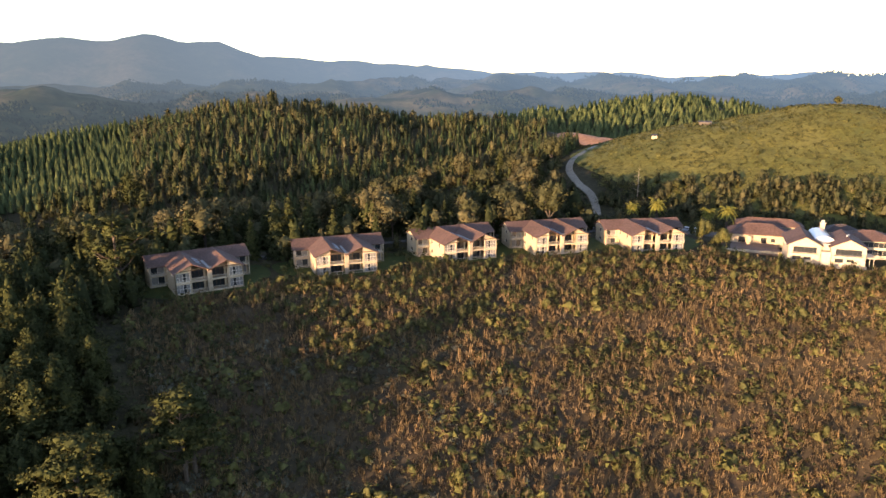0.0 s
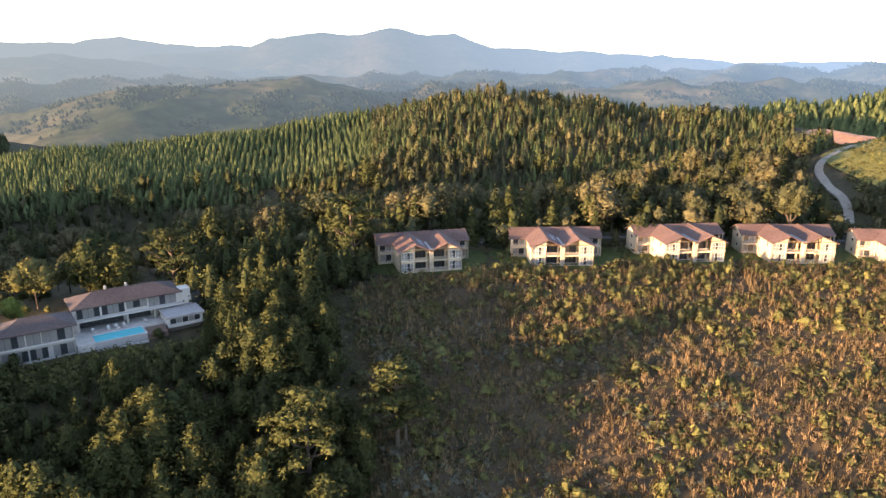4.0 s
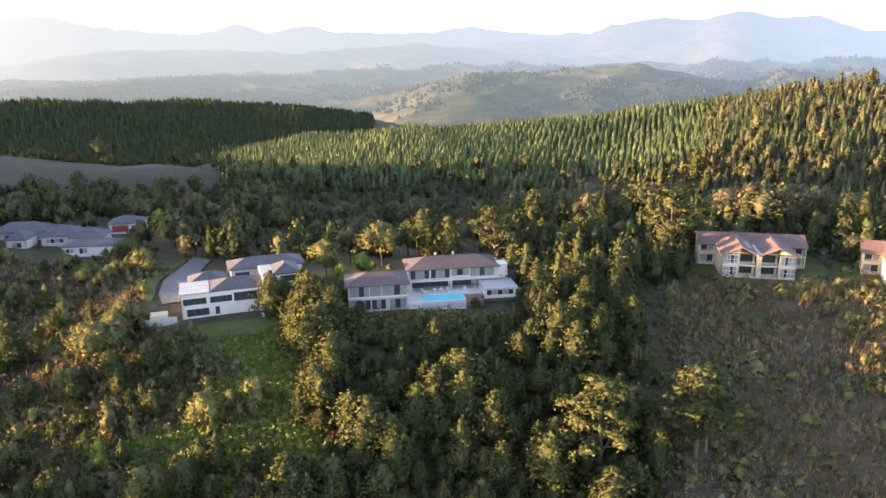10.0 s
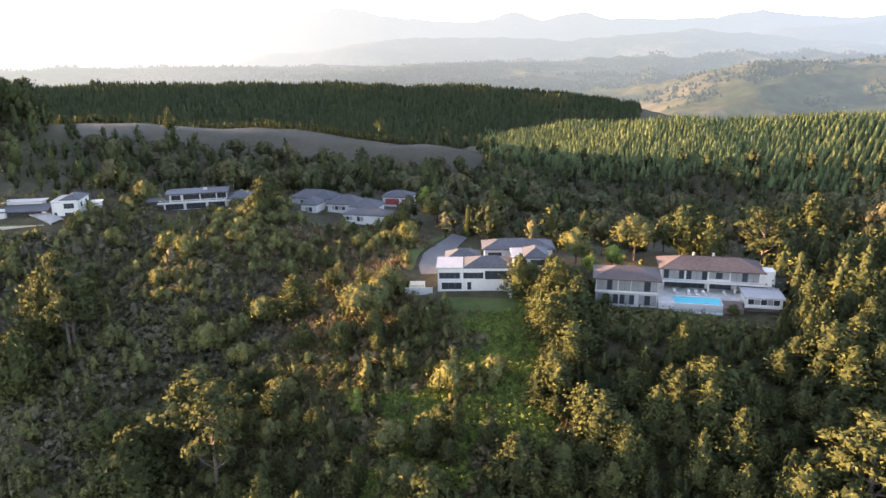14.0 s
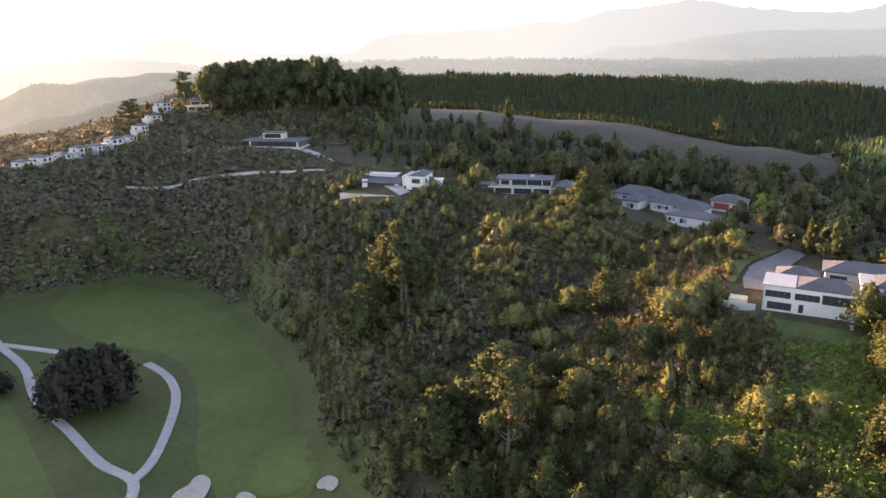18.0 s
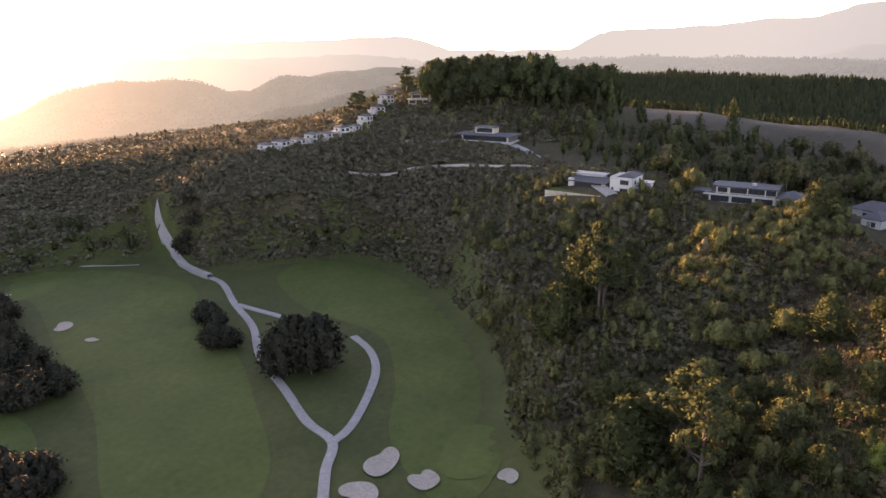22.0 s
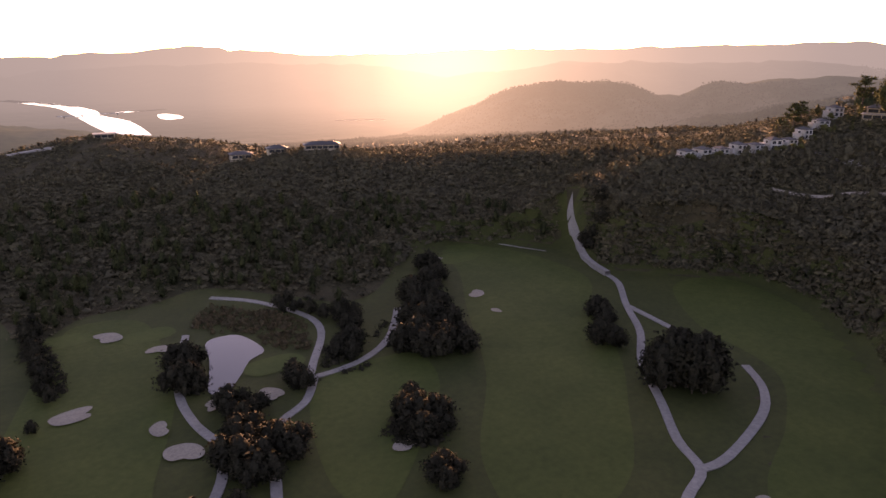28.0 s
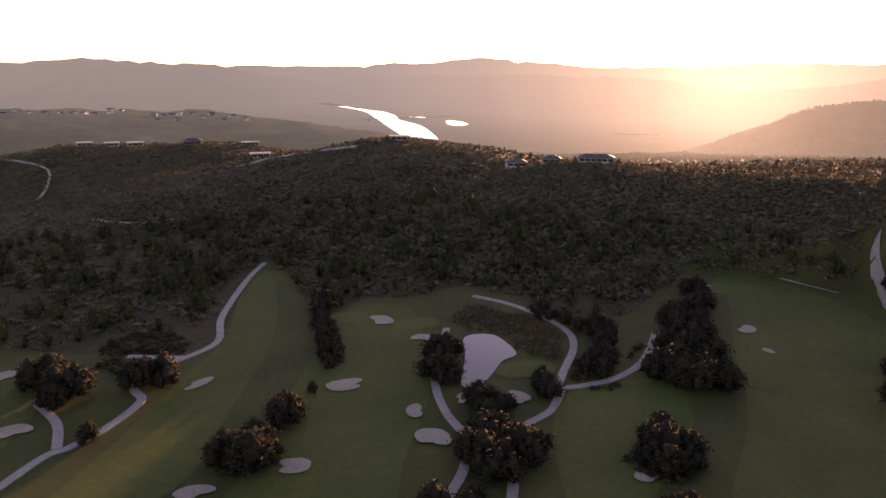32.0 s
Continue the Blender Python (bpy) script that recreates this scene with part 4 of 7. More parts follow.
# ---- the pool house ----
def pool_house():
    h = new("pool_house")
    h.matrix_world = level(45.1, 159.5, 8, 36.2)
    tagged(h, "long white modern house with brown roofs and a pool", "house")
    box("plinth", (-21, -6.9, 0, 9, -5, 0), M_GREYW, h)
    f = Face(h, 0, 0, 0)
    f.wall_windows(-21, -7, 0, 3.2, [(-20.4, -15.8, 0.3, 2.7, 4), (-15.5, -12.2, 0.3, 2.7, 3), (-11.2, -7.4, 0.3, 2.7, 3)], M_GREYW, frame=M_DARKF, pane=(M_GLASS, M_CURTAIN))
    f.solid([(-21.2, -6.9, 0, 0.5, 3.2, 3.45)], "floor_band", M_WHITE)
    f.wall_windows(-21, -7, 3.45, 6.3, [(-20.8, -16.1, 3.6, 6.1, 4), (-15.8, -13.2, 3.6, 6.1, 2), (-13.0, -7.3, 3.6, 6.1, 4)], M_WHITE, frame=M_DARKF, pane=(M_CURTAIN, M_CURTAIN, M_GLASS))
    Face(h, -21, 9, -90).wall_windows(0, 9, 0, 6.3, [(3, 5.5, 3.8, 5.6, 2)], M_WHITE)
    Face(h, -7, 0, 90).wall_windows(0, 9, 0, 6.3, [(2, 4, 3.8, 5.6, 2)], M_WHITE)
    hip_roof(h, -21, -7, 0, 9, 6.3, 1.8, M_BROWNR, 0.7)
    # terrace and pool
    box("terrace", (-6.9, 18, 4.6, 8.2, -4, 1.6), M_DECK, h, "pale paved pool terrace")
    box("terrace_edge", (-6.9, -3.6, -0.4, 4.6, -4, 1.6), M_DECK, h)
    box("pool_shell", (-3.6, 7.2, -0.3, 4.6, -4, 1.42), M_GREYW, h)
    raw("pool_rim", *boxes([(-3.6, -3.3, -0.3, 4.6, 1.42, 1.66), (6.9, 7.2, -0.3, 4.6, 1.42, 1.66), (-3.3, 6.9, 4.3, 4.6, 1.42, 1.66), (-3.3, 6.9, -0.3, -0.15, 1.42, 1.58)]), M_DECK, h)
    raw("pool_water", *boxes([(-3.3, 6.9, -0.15, 4.3, 1.42, 1.56)]), M_POOL, h, "turquoise swimming pool water")
    box("deck", (7.2, 11.6, -0.4, 4.6, -3, 1.0), M_WOODD, h, "dark timber deck beside the pool")
    f.solid([(-3.4, 7.0, 1.2, 2.0, -0.5, 0.1)], "catch_channel", M_GREYW)
    # main block
    m = Face(h, 0, 8.2, 0)
    box("plinth", (-5.6, 17, 8.2, 17, -3, 1.6), M_WHITE, h)
    m.wall_windows(-5.6, 17, 4.3, 6.9, [(-5.3, -0.6, 4.5, 6.7, 4), (-0.2, 4.6, 4.5, 6.7, 4), (5.0, 9.4, 4.9, 6.6, 3), (9.8, 16.0, 4.5, 6.7, 5)], M_WHITE, frame=M_DARKF, pane=(M_CURTAIN, M_CURTAIN, M_GLASS))
    m.solid([(-6.2, 17.2, 0, 1.3, 4.1, 4.4)], "floor_band", M_WHITE)
    k = Face(h, 0, 10.5, 0)
    k.wall_windows(-5.6, 17, 1.6, 4.1, [(-5, 4.5, 1.65, 3.9, 6), (5.5, 10.5, 1.65, 3.9, 3)], M_GREYW, frame=M_DARKF)
    for x in (-5.4, 4.8, 10.8):
        box("column", (x, x + 0.4, 8.2, 8.6, 1.6, 4.1), M_WHITE, h)
    Face(h, -5.6, 17, -90).wall(0, 8.8, 1.6, 6.9, [], M_WHITE)
    Face(h, 17, 8.2, 90).wall(0, 8.8, 1.6, 6.9, [], M_WHITE)
    Face(h, 0, 17, 180).wall(-17, 5.6, 1.6, 6.9, [], M_WHITE)
    hip_roof(h, -5.6, 16.6, 8.2, 17, 6.9, 2.0, M_BROWNR, 0.8)
    for x in (1.5, 6.0):
        box("roof_vent", (x, x + 0.5, 12.8, 13.3, 9.0, 9.9), M_PALER, h)
    # pavilion at the end of the terrace
    p = Face(h, 0, 1.0, 0)
    # solid block whose dark colour stands in for shade below the pavilion
    box("undercroft_shade", (12.2, 19.6, 1.6, 8, -4, 1.0), M_SHADE, h)
    p.solid([(11.9, 19.9, 0, 0.3, 1.0, 1.4)], "floor_band", M_WHITE)
    p.wall_windows(12, 19.8, 1.4, 3.2, [(12.5, 19.3, 1.6, 3.0, 5)], M_WHITE, pane=(M_CURTAIN, M_GLASS))
    box("pavilion_side", (12, 12.3, 1.3, 8, 1.4, 3.2), M_WHITE, h)
    box("pavilion_side", (19.5, 19.8, 1.3, 8, 1.0, 3.2), M_WHITE, h)
    box("pavilion_roof", (11.7, 20.2, 0.4, 8.2, 3.2, 3.7), M_PALER, h, "flat pale roof over the pavilion")
    box("tower", (17.0, 19.4, 8.2, 11.5, 1.6, 7.4), M_WHITE, h)
    box("glass_corner", (19.4, 21.6, 7.6, 12.0, 1.0, 6.2), M_GLASS, h)
    return h


pool_house()


# ---- the grey-roofed villa beside it ----
def villa():
    h = new("villa")
    h.matrix_world = level(61.6, 165.5, 2, 36.0)
    tagged(h, "white modern villa with grey hipped roofs and a drive", "house")
    box("plinth", (-13, 13.5, 0, 9, -5, 0), M_WHITE, h)
    f = Face(h, 0, 0, 0)
    f.wall_windows(-13, 13.5, 0, 5.6, [(-12.6, -7.4, 3.0, 4.6, 4), (-6.6, -1.6, 3.0, 4.6, 4), (-1.2, 7.0, 2.8, 5.0, 5), (8.8, 12.9, 2.3, 5.0, 3), (-12, -7, 0.2, 2.0, 3), (-5.6, -4.6, 0.1, 2.1, 1)], M_WHITE, frame=M_DARKF)
    Face(h, -13, 9, -90).wall_windows(0, 9, 0, 5.6, [(3, 6, 3.2, 4.5, 2)], M_WHITE)
    Face(h, 13.5, 0, 90).wall(0, 9, 0, 5.6, [], M_WHITE)
    Face(h, 0, 9, 180).wall(-13.5, 13, 0, 5.6, [], M_WHITE)
    box("flat_roof", (-13.3, -6.6, -0.3, 9, 5.6, 6.0), M_PALER, h, "pale flat roof terrace")
    hip_roof(h, -6.2, 6.2, 0.6, 9, 5.6, 1.7, M_SLATE, 0.5)
    u = Face(h, 0, 0.8, 0)
    u.wall_windows(5.8, 14.6, 5.6, 8.0, [(6.2, 7.2, 6.1, 7.6, 1), (7.7, 9.2, 6.1, 7.6, 2), (10.0, 14.2, 6.1, 7.6, 3)], M_WHITE, frame=M_DARKF)
    Face(h, 5.8, 9, -90).wall(0, 8.2, 5.6, 8.0, [], M_WHITE)
    Face(h, 14.6, 0.8, 90).wall_windows(0, 8.2, 5.6, 8.0, [(1, 4, 6.1, 7.6, 2)], M_WHITE)
    box("flat_roof", (5.4, 8.4, 0.4, 9, 8.0, 8.4), M_PALER, h)
    hip_roof(h, 8.6, 14.4, 0.9, 8.8, 8.0, 1.8, M_SLATE, 0.5)
    b = Face(h, 0, 14, 0)
    b.wall_windows(-1, 17, 0, 6.4, [(0, 3.6, 3.8, 5.6, 2), (6, 11, 3.8, 5.6, 3)], M_WHITE, frame=M_DARKF)
    box("wing_body", (-0.9, 16.9, 14.35, 22, -3, 6.3), M_WHITE, h)
    hip_roof(h, -1, 17, 14, 22, 6.4, 1.7, M_SLATE, 0.7)
    box("wing_body", (-11, -2, 9.1, 16, -3, 5.2), M_WHITE, h)
    hip_roof(h, -11, -2.4, 9, 16, 5.2, 1.8, M_SLATE, 0.5)
    # closed dark block in place of an open court in shade
    box("courtyard_shade", (-2, 14.5, 9, 14, -3, 2.6), M_SHADE, h)
    box("garden_wall", (-21, -14.2, -1.6, -1.3, -3, 1.2), M_GREYW, h)
    box("gate_house", (-20.0, -16.2, -1.3, 1.6, -3, 1.9), M_CREAM, h)
    box("terrace", (4.5, 17, -4.5, 0, -4, 0.15), M_DECK, h, "long pale terrace below the living room")
    return h


villa()


# ---- houses along the ridge ----
def pavilion(h, x0, x1, y0, y1, eave, rise, wall, roof, wins=(), base=3.0, over=0.6, frame=None):
    """A plain block of a house with walls, windows and a hipped roof."""
    f = Face(h, 0, y0, 0)
    f.wall_windows(x0, x1, 0, eave, list(wins), wall, frame=frame or M_FRAME, pane=(M_CURTAIN, M_GLASS))
    Face(h, x0, y1, -90).wall(0, y1 - y0, 0, eave, [], wall)
    Face(h, x1, y0, 90).wall(0, y1 - y0, 0, eave, [], wall)
    Face(h, 0, y1, 180).wall(-x1, -x0, 0, eave, [], wall)
    box("plinth", (x0, x1, y0, y1, -base, 0), wall, h)
    return hip_roof(h, x0, x1, y0, y1, eave, rise, roof, over)


def cluster():
    h = new("villa_group")
    h.matrix_world = level(73.9, 253, -23, 35.2)
    tagged(h, "low house of linked pavilions with grey hipped roofs", "house")
    pavilion(h, -27, -10, 13, 22, 3.0, 2.6, M_GREYW, M_SLATE, [(-23, -19, 0.8, 2.2, 3)])
    pavilion(h, -17, -10.8, 1, 9, 3.2, 2.3, M_WHITE, M_SLATE, [(-15.4, -12.4, 0.6, 2.4, 2)])
    pavilion(h, -8, 4, 5, 14, 3.0, 2.8, M_GREYW, M_SLATE, [(-6.5, -1, 0.8, 2.3, 4)])
    pavilion(h, 2, 12, 3, 12, 2.7, 2.5, M_WHITE, M_SLATE, [(3, 6, 0.6, 2.2, 2)])
    pavilion(h, 4, 20, -9, -1, 2.8, 1.6, M_WHITE, M_SLATE, [(5, 7.5, 0.8, 2.2, 2), (9, 11.5, 0.5, 2.3, 2)], 4)
    return h


cluster()


def garage():
    h = new("garage")
    h.matrix_world = level(69.4, 268, -16, 35.2)
    tagged(h, "white garage with red doors and a grey hipped roof", "garage")
    f = Face(h, 0, 0, 0)
    f.wall(-5.5, 5.5, 0, 2.9, [(-4.6, 0.9, 0, 2.3), (2.0, 4.7, 0, 2.3)], M_WHITE)
    f.solid([(-4.6, 0.9, -0.25, -0.15, 0, 2.3)] + [(-4.6, 0.9, -0.15, -0.12, z, z + 0.06) for z in (0.55, 1.1, 1.65)], "garage_door", M_RED)
    f.solid([(2.0, 4.7, -0.25, -0.15, 0, 2.3)] + [(2.0, 4.7, -0.15, -0.12, z, z + 0.06) for z in (0.55, 1.1, 1.65)], "garage_door", M_RED)
    box("body", (-5.5, 5.5, 0.3, 8, -2, 2.9), M_WHITE, h)
    hip_roof(h, -5.5, 5.5, 0, 8, 2.9, 2.0, M_SLATE, 0.6)


garage()


def long_house():
    h = new("long_house")
    h.matrix_world = level(85.4, 276, -7, 36.3)
    tagged(h, "long two-storey house with white frames and dark glass", "house")
    box("plinth", (-12, 22, 0, 10, -4, 0), M_GREYW, h)
    f = Face(h, 0, 0, 0)
    f.wall_windows(-11, 12, 0, 2.9, [(-10.4, -4, 0.3, 2.5, 4), (-3, 4, 0.3, 2.5, 4), (5, 11, 0.3, 2.5, 3)], M_WHITE, frame=M_DARKF)
    f.solid([(-13, 12.4, 0, 1.4, 2.9, 3.25)], "floor_band", M_WHITE)
    g = Face(h, 0, 1.6, 0)
    g.wall_windows(-9, 12, 3.2, 5.9, [(-8.4, -5, 3.5, 5.4, 2), (-4, 11.6, 3.4, 5.5, 8)], M_WHITE, frame=M_DARKF)
    for x in (-8.6, -4.5, 2, 8):
        box("column", (x, x + 0.35, 0.1, 0.45, 3.25, 5.9), M_WHITE, h)
    f.rail(-12.5, 12, 3.25, 0.9, 1.2)
    Face(h, -9, 10, -90).wall(0, 8.4, 3.2, 5.9, [], M_WHITE)
    Face(h, 0, 10, 180).wall(-12, 11, 0, 5.9, [], M_WHITE)
    # dark block behind the glass, coloured as unlit rooms
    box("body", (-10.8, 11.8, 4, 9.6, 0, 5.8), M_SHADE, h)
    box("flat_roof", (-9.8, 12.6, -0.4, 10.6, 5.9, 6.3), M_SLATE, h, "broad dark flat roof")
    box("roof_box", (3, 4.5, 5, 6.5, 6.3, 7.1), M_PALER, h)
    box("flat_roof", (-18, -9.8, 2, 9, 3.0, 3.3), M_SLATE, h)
    # solid fill, its dark colour is the shade under the low roof
    box("carport_shade", (-17, -11.1, 4, 9, -2, 3.0), M_SHADE, h)
    pavilion(h, 12.4, 22, -2, 8, 3.6, 2.0, M_WHITE, M_SLATE, [(13.2, 16.8, 0.8, 2.9, 3), (17.4, 21, 0.8, 2.9, 3)], 4)


long_house()


def white_house():
    h = new("white_house")
    h.matrix_world = level(95.4, 277, -21, 38.2)
    tagged(h, "white house with a two-storey cube and a terrace lawn", "house")
    f = Face(h, 0, 0, 0)
    box("plinth", (-18, 15, 0, 11, -5, 0), M_WHITE, h)
    f.wall_windows(-16, -1, 0, 3.0, [(-14, -2.5, 0.3, 2.6, 6)], M_WHITE, frame=M_DARKF)
    # dark fill that colours in the unlit inside of the low wing
    box("body", (-16, -1, 1.2, 10, -2, 3.0), M_SHADE, h)
    slope(h, [(-17, -1.2, 3.1), (0, -1.2, 3.1), (0, 6, 4.4), (-17, 6, 4.4)], 0.25, M_SLATE)
    box("clerestory", (-16.5, -4, 5.5, 9.6, 3.0, 5.0), M_WHITE, h)
    box("flat_roof", (-17.2, -3.4, 5.0, 10.4, 5.0, 5.35), M_PALER, h)
    box("end_wall", (-16.3, -14.2, -0.6, 0.4, -2, 4.0), M_WHITE, h)
    c = Face(h, 0, -3, 0)
    c.wall_windows(2, 11, 0, 6.6, [(2.6, 3.6, 0.8, 2.6, 1), (6, 9, 0.6, 2.4, 2), (6, 9.4, 3.8, 5.6, 3)], M_WHITE, frame=M_DARKF)
    Face(h, 11, -3, 90).wall_windows(0, 11, 0, 6.6, [(2, 4, 3.8, 5.6, 2), (7, 9, 3.8, 5.6, 2)], M_WHITE, frame=M_DARKF)
    Face(h, 2, 8, -90).wall(0, 11, 0, 6.6, [], M_WHITE)
    Face(h, 0, 8, 180).wall(-11, -2, 0, 6.6, [], M_WHITE)
    box("plinth", (2, 11, -3, 8, -5, 0), M_WHITE, h)
    hip_roof(h, 5, 11, -2.4, 8, 6.6, 1.3, M_SLATE, 0.4)
    box("flat_roof", (1.8, 5, -3.2, 8, 6.0, 6.3), M_PALER, h)
    box("annex", (11, 16, 3, 8, -4, 4.4), M_WHITE, h)
    box("lawn_terrace", (-22, 1, -9, 0, -5, -0.2), M_LAWN, h, "raised green lawn held by a low wall")
    box("low_wall", (-22.3, 1, -9.3, -9, -5, -0.1), M_STONE, h)


white_house()


def flat_house():
    h = new("flat_roofed_house")
    h.matrix_world = level(105.3, 368, -26, 45)
    tagged(h, "stacked flat-roofed house with deep glass terraces", "house")
    f = Face(h, 0, 0, 0)
    box("plinth", (-15, 14, 0, 12, -5, 0), M_GREYW, h)
    f.wall_windows(-14, 13, 0, 2.9, [(-13, 12, 0.2, 2.6, 10)], M_WHITE, frame=M_DARKF)
    # dark fill that colours in the unlit rooms under the slab
    box("body", (-14, 13, 1, 12, 0, 2.9), M_SHADE, h)
    box("flat_roof", (-18, 15, -2.0, 13, 2.9, 3.25), M_SLATE, h, "wide grey flat roof slab")
    u = Face(h, 0, 6, 0)
    u.wall_windows(-9, 2, 3.3, 6.4, [(-8, 1, 3.7, 6.0, 5)], M_WHITE, frame=M_DARKF)
    box("upper_body", (-9, 2, 6.4, 12, 3.3, 6.4), M_STONE, h)
    box("flat_roof", (-10, 3, 5, 12.6, 6.4, 6.7), M_SLATE, h)
    slope(h, [(-10.5, 3, 4.2), (-6, 3, 6.2), (-6, 6, 6.2), (-10.5, 6, 4.2)], 0.2, M_PALER)


flat_house()


def townhouse():
    h = new("townhouse")
    f = Face(h, 0, 0, 0)
    f.wall_windows(-4, 4, 0, 5.8, [(-3, -0.6, 0.4, 2.4, 2), (0.8, 3, 0.4, 2.4, 2), (-3, -0.6, 3.4, 5.2, 2), (0.8, 3, 3.2, 5.2, 2)], M_GREYW, frame=M_DARKF)
    Face(h, -4, 9, -90).wall_windows(0, 9, 0, 5.8, [(3, 5, 3.4, 5, 1)], M_GREYW)
    Face(h, 4, 0, 90).wall_windows(0, 9, 0, 5.8, [(3, 5, 3.4, 5, 1)], M_GREYW)
    Face(h, 0, 9, 180).wall(-4, 4, 0, 5.8, [], M_GREYW)
    box("plinth", (-4, 4, 0, 9, -5, 0), M_GREYW, h)
    hip_roof(h, -4, 4, 0, 9, 5.8, 1.5, M_SLATE, 0.3)
    box("annex", (-7, -4, 2, 8, -5, 3.2), M_GREYW, h)
    box("annex_roof", (-7.3, -4, 1.7, 8.3, 3.2, 3.5), M_PALER, h)
    return tagged(h, "white two-storey townhouse with a grey roof", "townhouse", "townhouses on the hill")


TOWN = townhouse()
TSPOTS = [(122.5, 363, 1.0), (121.3, 369, 1.2), (120.1, 375, 1.0), (118.9, 382, 1.3), (117.7, 389, 1.2), (116.6, 397, 1.4), (115.5, 408, 1.2), (114.6, 424, 1.2), (113.7, 440, 1.4), (112.9, 456, 1.6)]
for k, (az, r, dz) in enumerate(TSPOTS):
    x, y = polar(az, r)
    m = pose(x, y, ground_z(x, y) + dz - 0.8, 0, 0, az + 40 + 9 * math.sin(k * 2.1)) @ Matrix.Diagonal((0.72 + 0.1 * math.sin(k * 1.7), 0.8, 0.72 + 0.12 * math.sin(k * 2.9), 1))
    if k == 0:
        TOWN.matrix_world = m
    else:
        copy_thing(TOWN, m).matrix_basis = m


def hill_house(name, label, az, r, w=16, storeys=2, twist=0, roof=None, flat=False, dz=0.3, wall=M_CREAM):
    """A ridge-top villa seen from afar: stacked storeys with window bands under a low roof."""
    x, y = polar(az, r)
    h = new(name)
    h.matrix_world = pose(x, y, ground_z(x, y) + dz, 0, 0, az + twist)
    tagged(h, label, "house")
    wall = wall or M_WHITE
    z = 0
    box("plinth", (-w / 2, w / 2, 0, 9, -6, 0), wall, h)
    for s in range(storeys):
        a, b = -w / 2 + s * w * 0.12, w / 2 - s * w * 0.05
        n = max(2, int((b - a) / 4))
        wins = [(a + 0.6 + (b - a - 1.2) * i / n + 0.2, a + 0.6 + (b - a - 1.2) * (i + 1) / n - 0.2, z + 0.5, z + 2.4, 2) for i in range(n)]
        Face(h, 0, s * 1.5, 0).wall_windows(a, b, z, z + 2.9, wins, wall, frame=M_DARKF)
        Face(h, a, 9, -90).wall(0, 9 - s * 1.5, z, z + 2.9, [], wall)
        Face(h, b, s * 1.5, 90).wall(0, 9 - s * 1.5, z, z + 2.9, [], wall)
        Face(h, 0, 9, 180).wall(-b, -a, z, z + 2.9, [], wall)
        z += 2.9
        if s < storeys - 1 or flat:
            box("floor_slab", (a - 0.7, b + 0.7, s * 1.5 - 1.2, 9.4, z, z + 0.3), M_PALER, h)
            z += 0.3
    if not flat:
        hip_roof(h, a, b, (storeys - 1) * 1.5, 9, z, 2.0, roof or M_SLATE, 0.9)
    return h


hill_house("hilltop_house", "white hilltop house with a glazed bay under gums", 110.6, 447, 14, 2, -5, dz=0.5)
hill_house("hilltop_cottage", "low grey house among the hilltop trees", 108.0, 462, 12, 1, 0, wall=M_GREYW)
hill_house("ridge_villa", "large villa with a broad hipped roof on the ridge", 151.7, 486, 24, 1, 4, M_SLATE, dz=1.2)
hill_house("ridge_villa", "long low white house with flat roofs on the ridge", 155.2, 487, 13, 1, 8, dz=0.6)
hill_house("ridge_villa", "low house with stepped flat roofs on the ridge", 158.0, 489, 14, 1, 8, dz=0.6)
hill_house("ridge_villa", "white house on top of the knoll", 167.6, 558, 14, 1, 0, flat=True, dz=0.6)
hill_house("ridge_villa", "flat-roofed house above a curved retaining wall", 178.6, 560, 15, 1, 0, flat=True, dz=1.0)
hill_house("ridge_villa", "white stepped house on the far ridge", 179.3, 690, 16, 1, 0, flat=True, dz=0.6)
hill_house("ridge_villa", "broad pale house on the far ridge", 183.6, 700, 17, 1, 0, dz=0.6)
hill_house("ridge_villa", "low white house on the far ridge", 187.6, 715, 14, 1, 0, flat=True, dz=0.6)
hill_house("ridge_villa", "small white house on the far ridge", 189.2, 715, 12, 1, 0, flat=True, dz=0.6)
hill_house("ridge_villa", "low white house at the end of the far ridge", 191.0, 718, 13, 1, 0, flat=True, dz=0.6)


def far_house(w, d, floors, roof):
    """A small house on a distant ridge."""
    h = new("far_house")
    top = 2.9 * floors
    f = Face(h, 0, 0, 0)
    f.wall_windows(-w / 2, w / 2, 0, top, [(-w / 2 + 1 + i * (w - 2) / 3 + 0.2, -w / 2 + 1 + (i + 1) * (w - 2) / 3 - 0.2, 0.6 + 2.9 * k, 2.3 + 2.9 * k, 2) for i in range(3) for k in range(floors)], M_WHITE, frame=M_DARKF)
    box("body", (-w / 2, w / 2, 0.31, d, -4, top), M_WHITE, h)
    hip_roof(h, -w / 2, w / 2, 0, d, top, 1.8, roof, 0.6)
    return h


FAR = [tagged(far_house(15, 9, 1, M_SLATE), "low white house on the hazy distant hill", "house", "distant houses"), tagged(far_house(12, 9, 2, M_TERRA), "white two-storey house on the hazy distant hill", "house", "distant houses")]
for k, (az, r) in enumerate([(195.7, 1150), (194.1, 1140), (193.3, 1160), (192.2, 1145), (190.1, 1150), (189.2, 1130), (186.8, 1110), (185.9, 1090), (184.9, 1120), (184.2, 1100), (183.5, 1115), (182.0, 1110), (181.1, 1085), (179.6, 1080), (194.8, 1170), (193.0, 1120), (191.6, 1165), (190.6, 1170), (188.4, 1160), (186.2, 1130), (185.4, 1135), (182.8, 1090), (180.4, 1105), (184.5, 1075)]):
    x, y = polar(az, r)
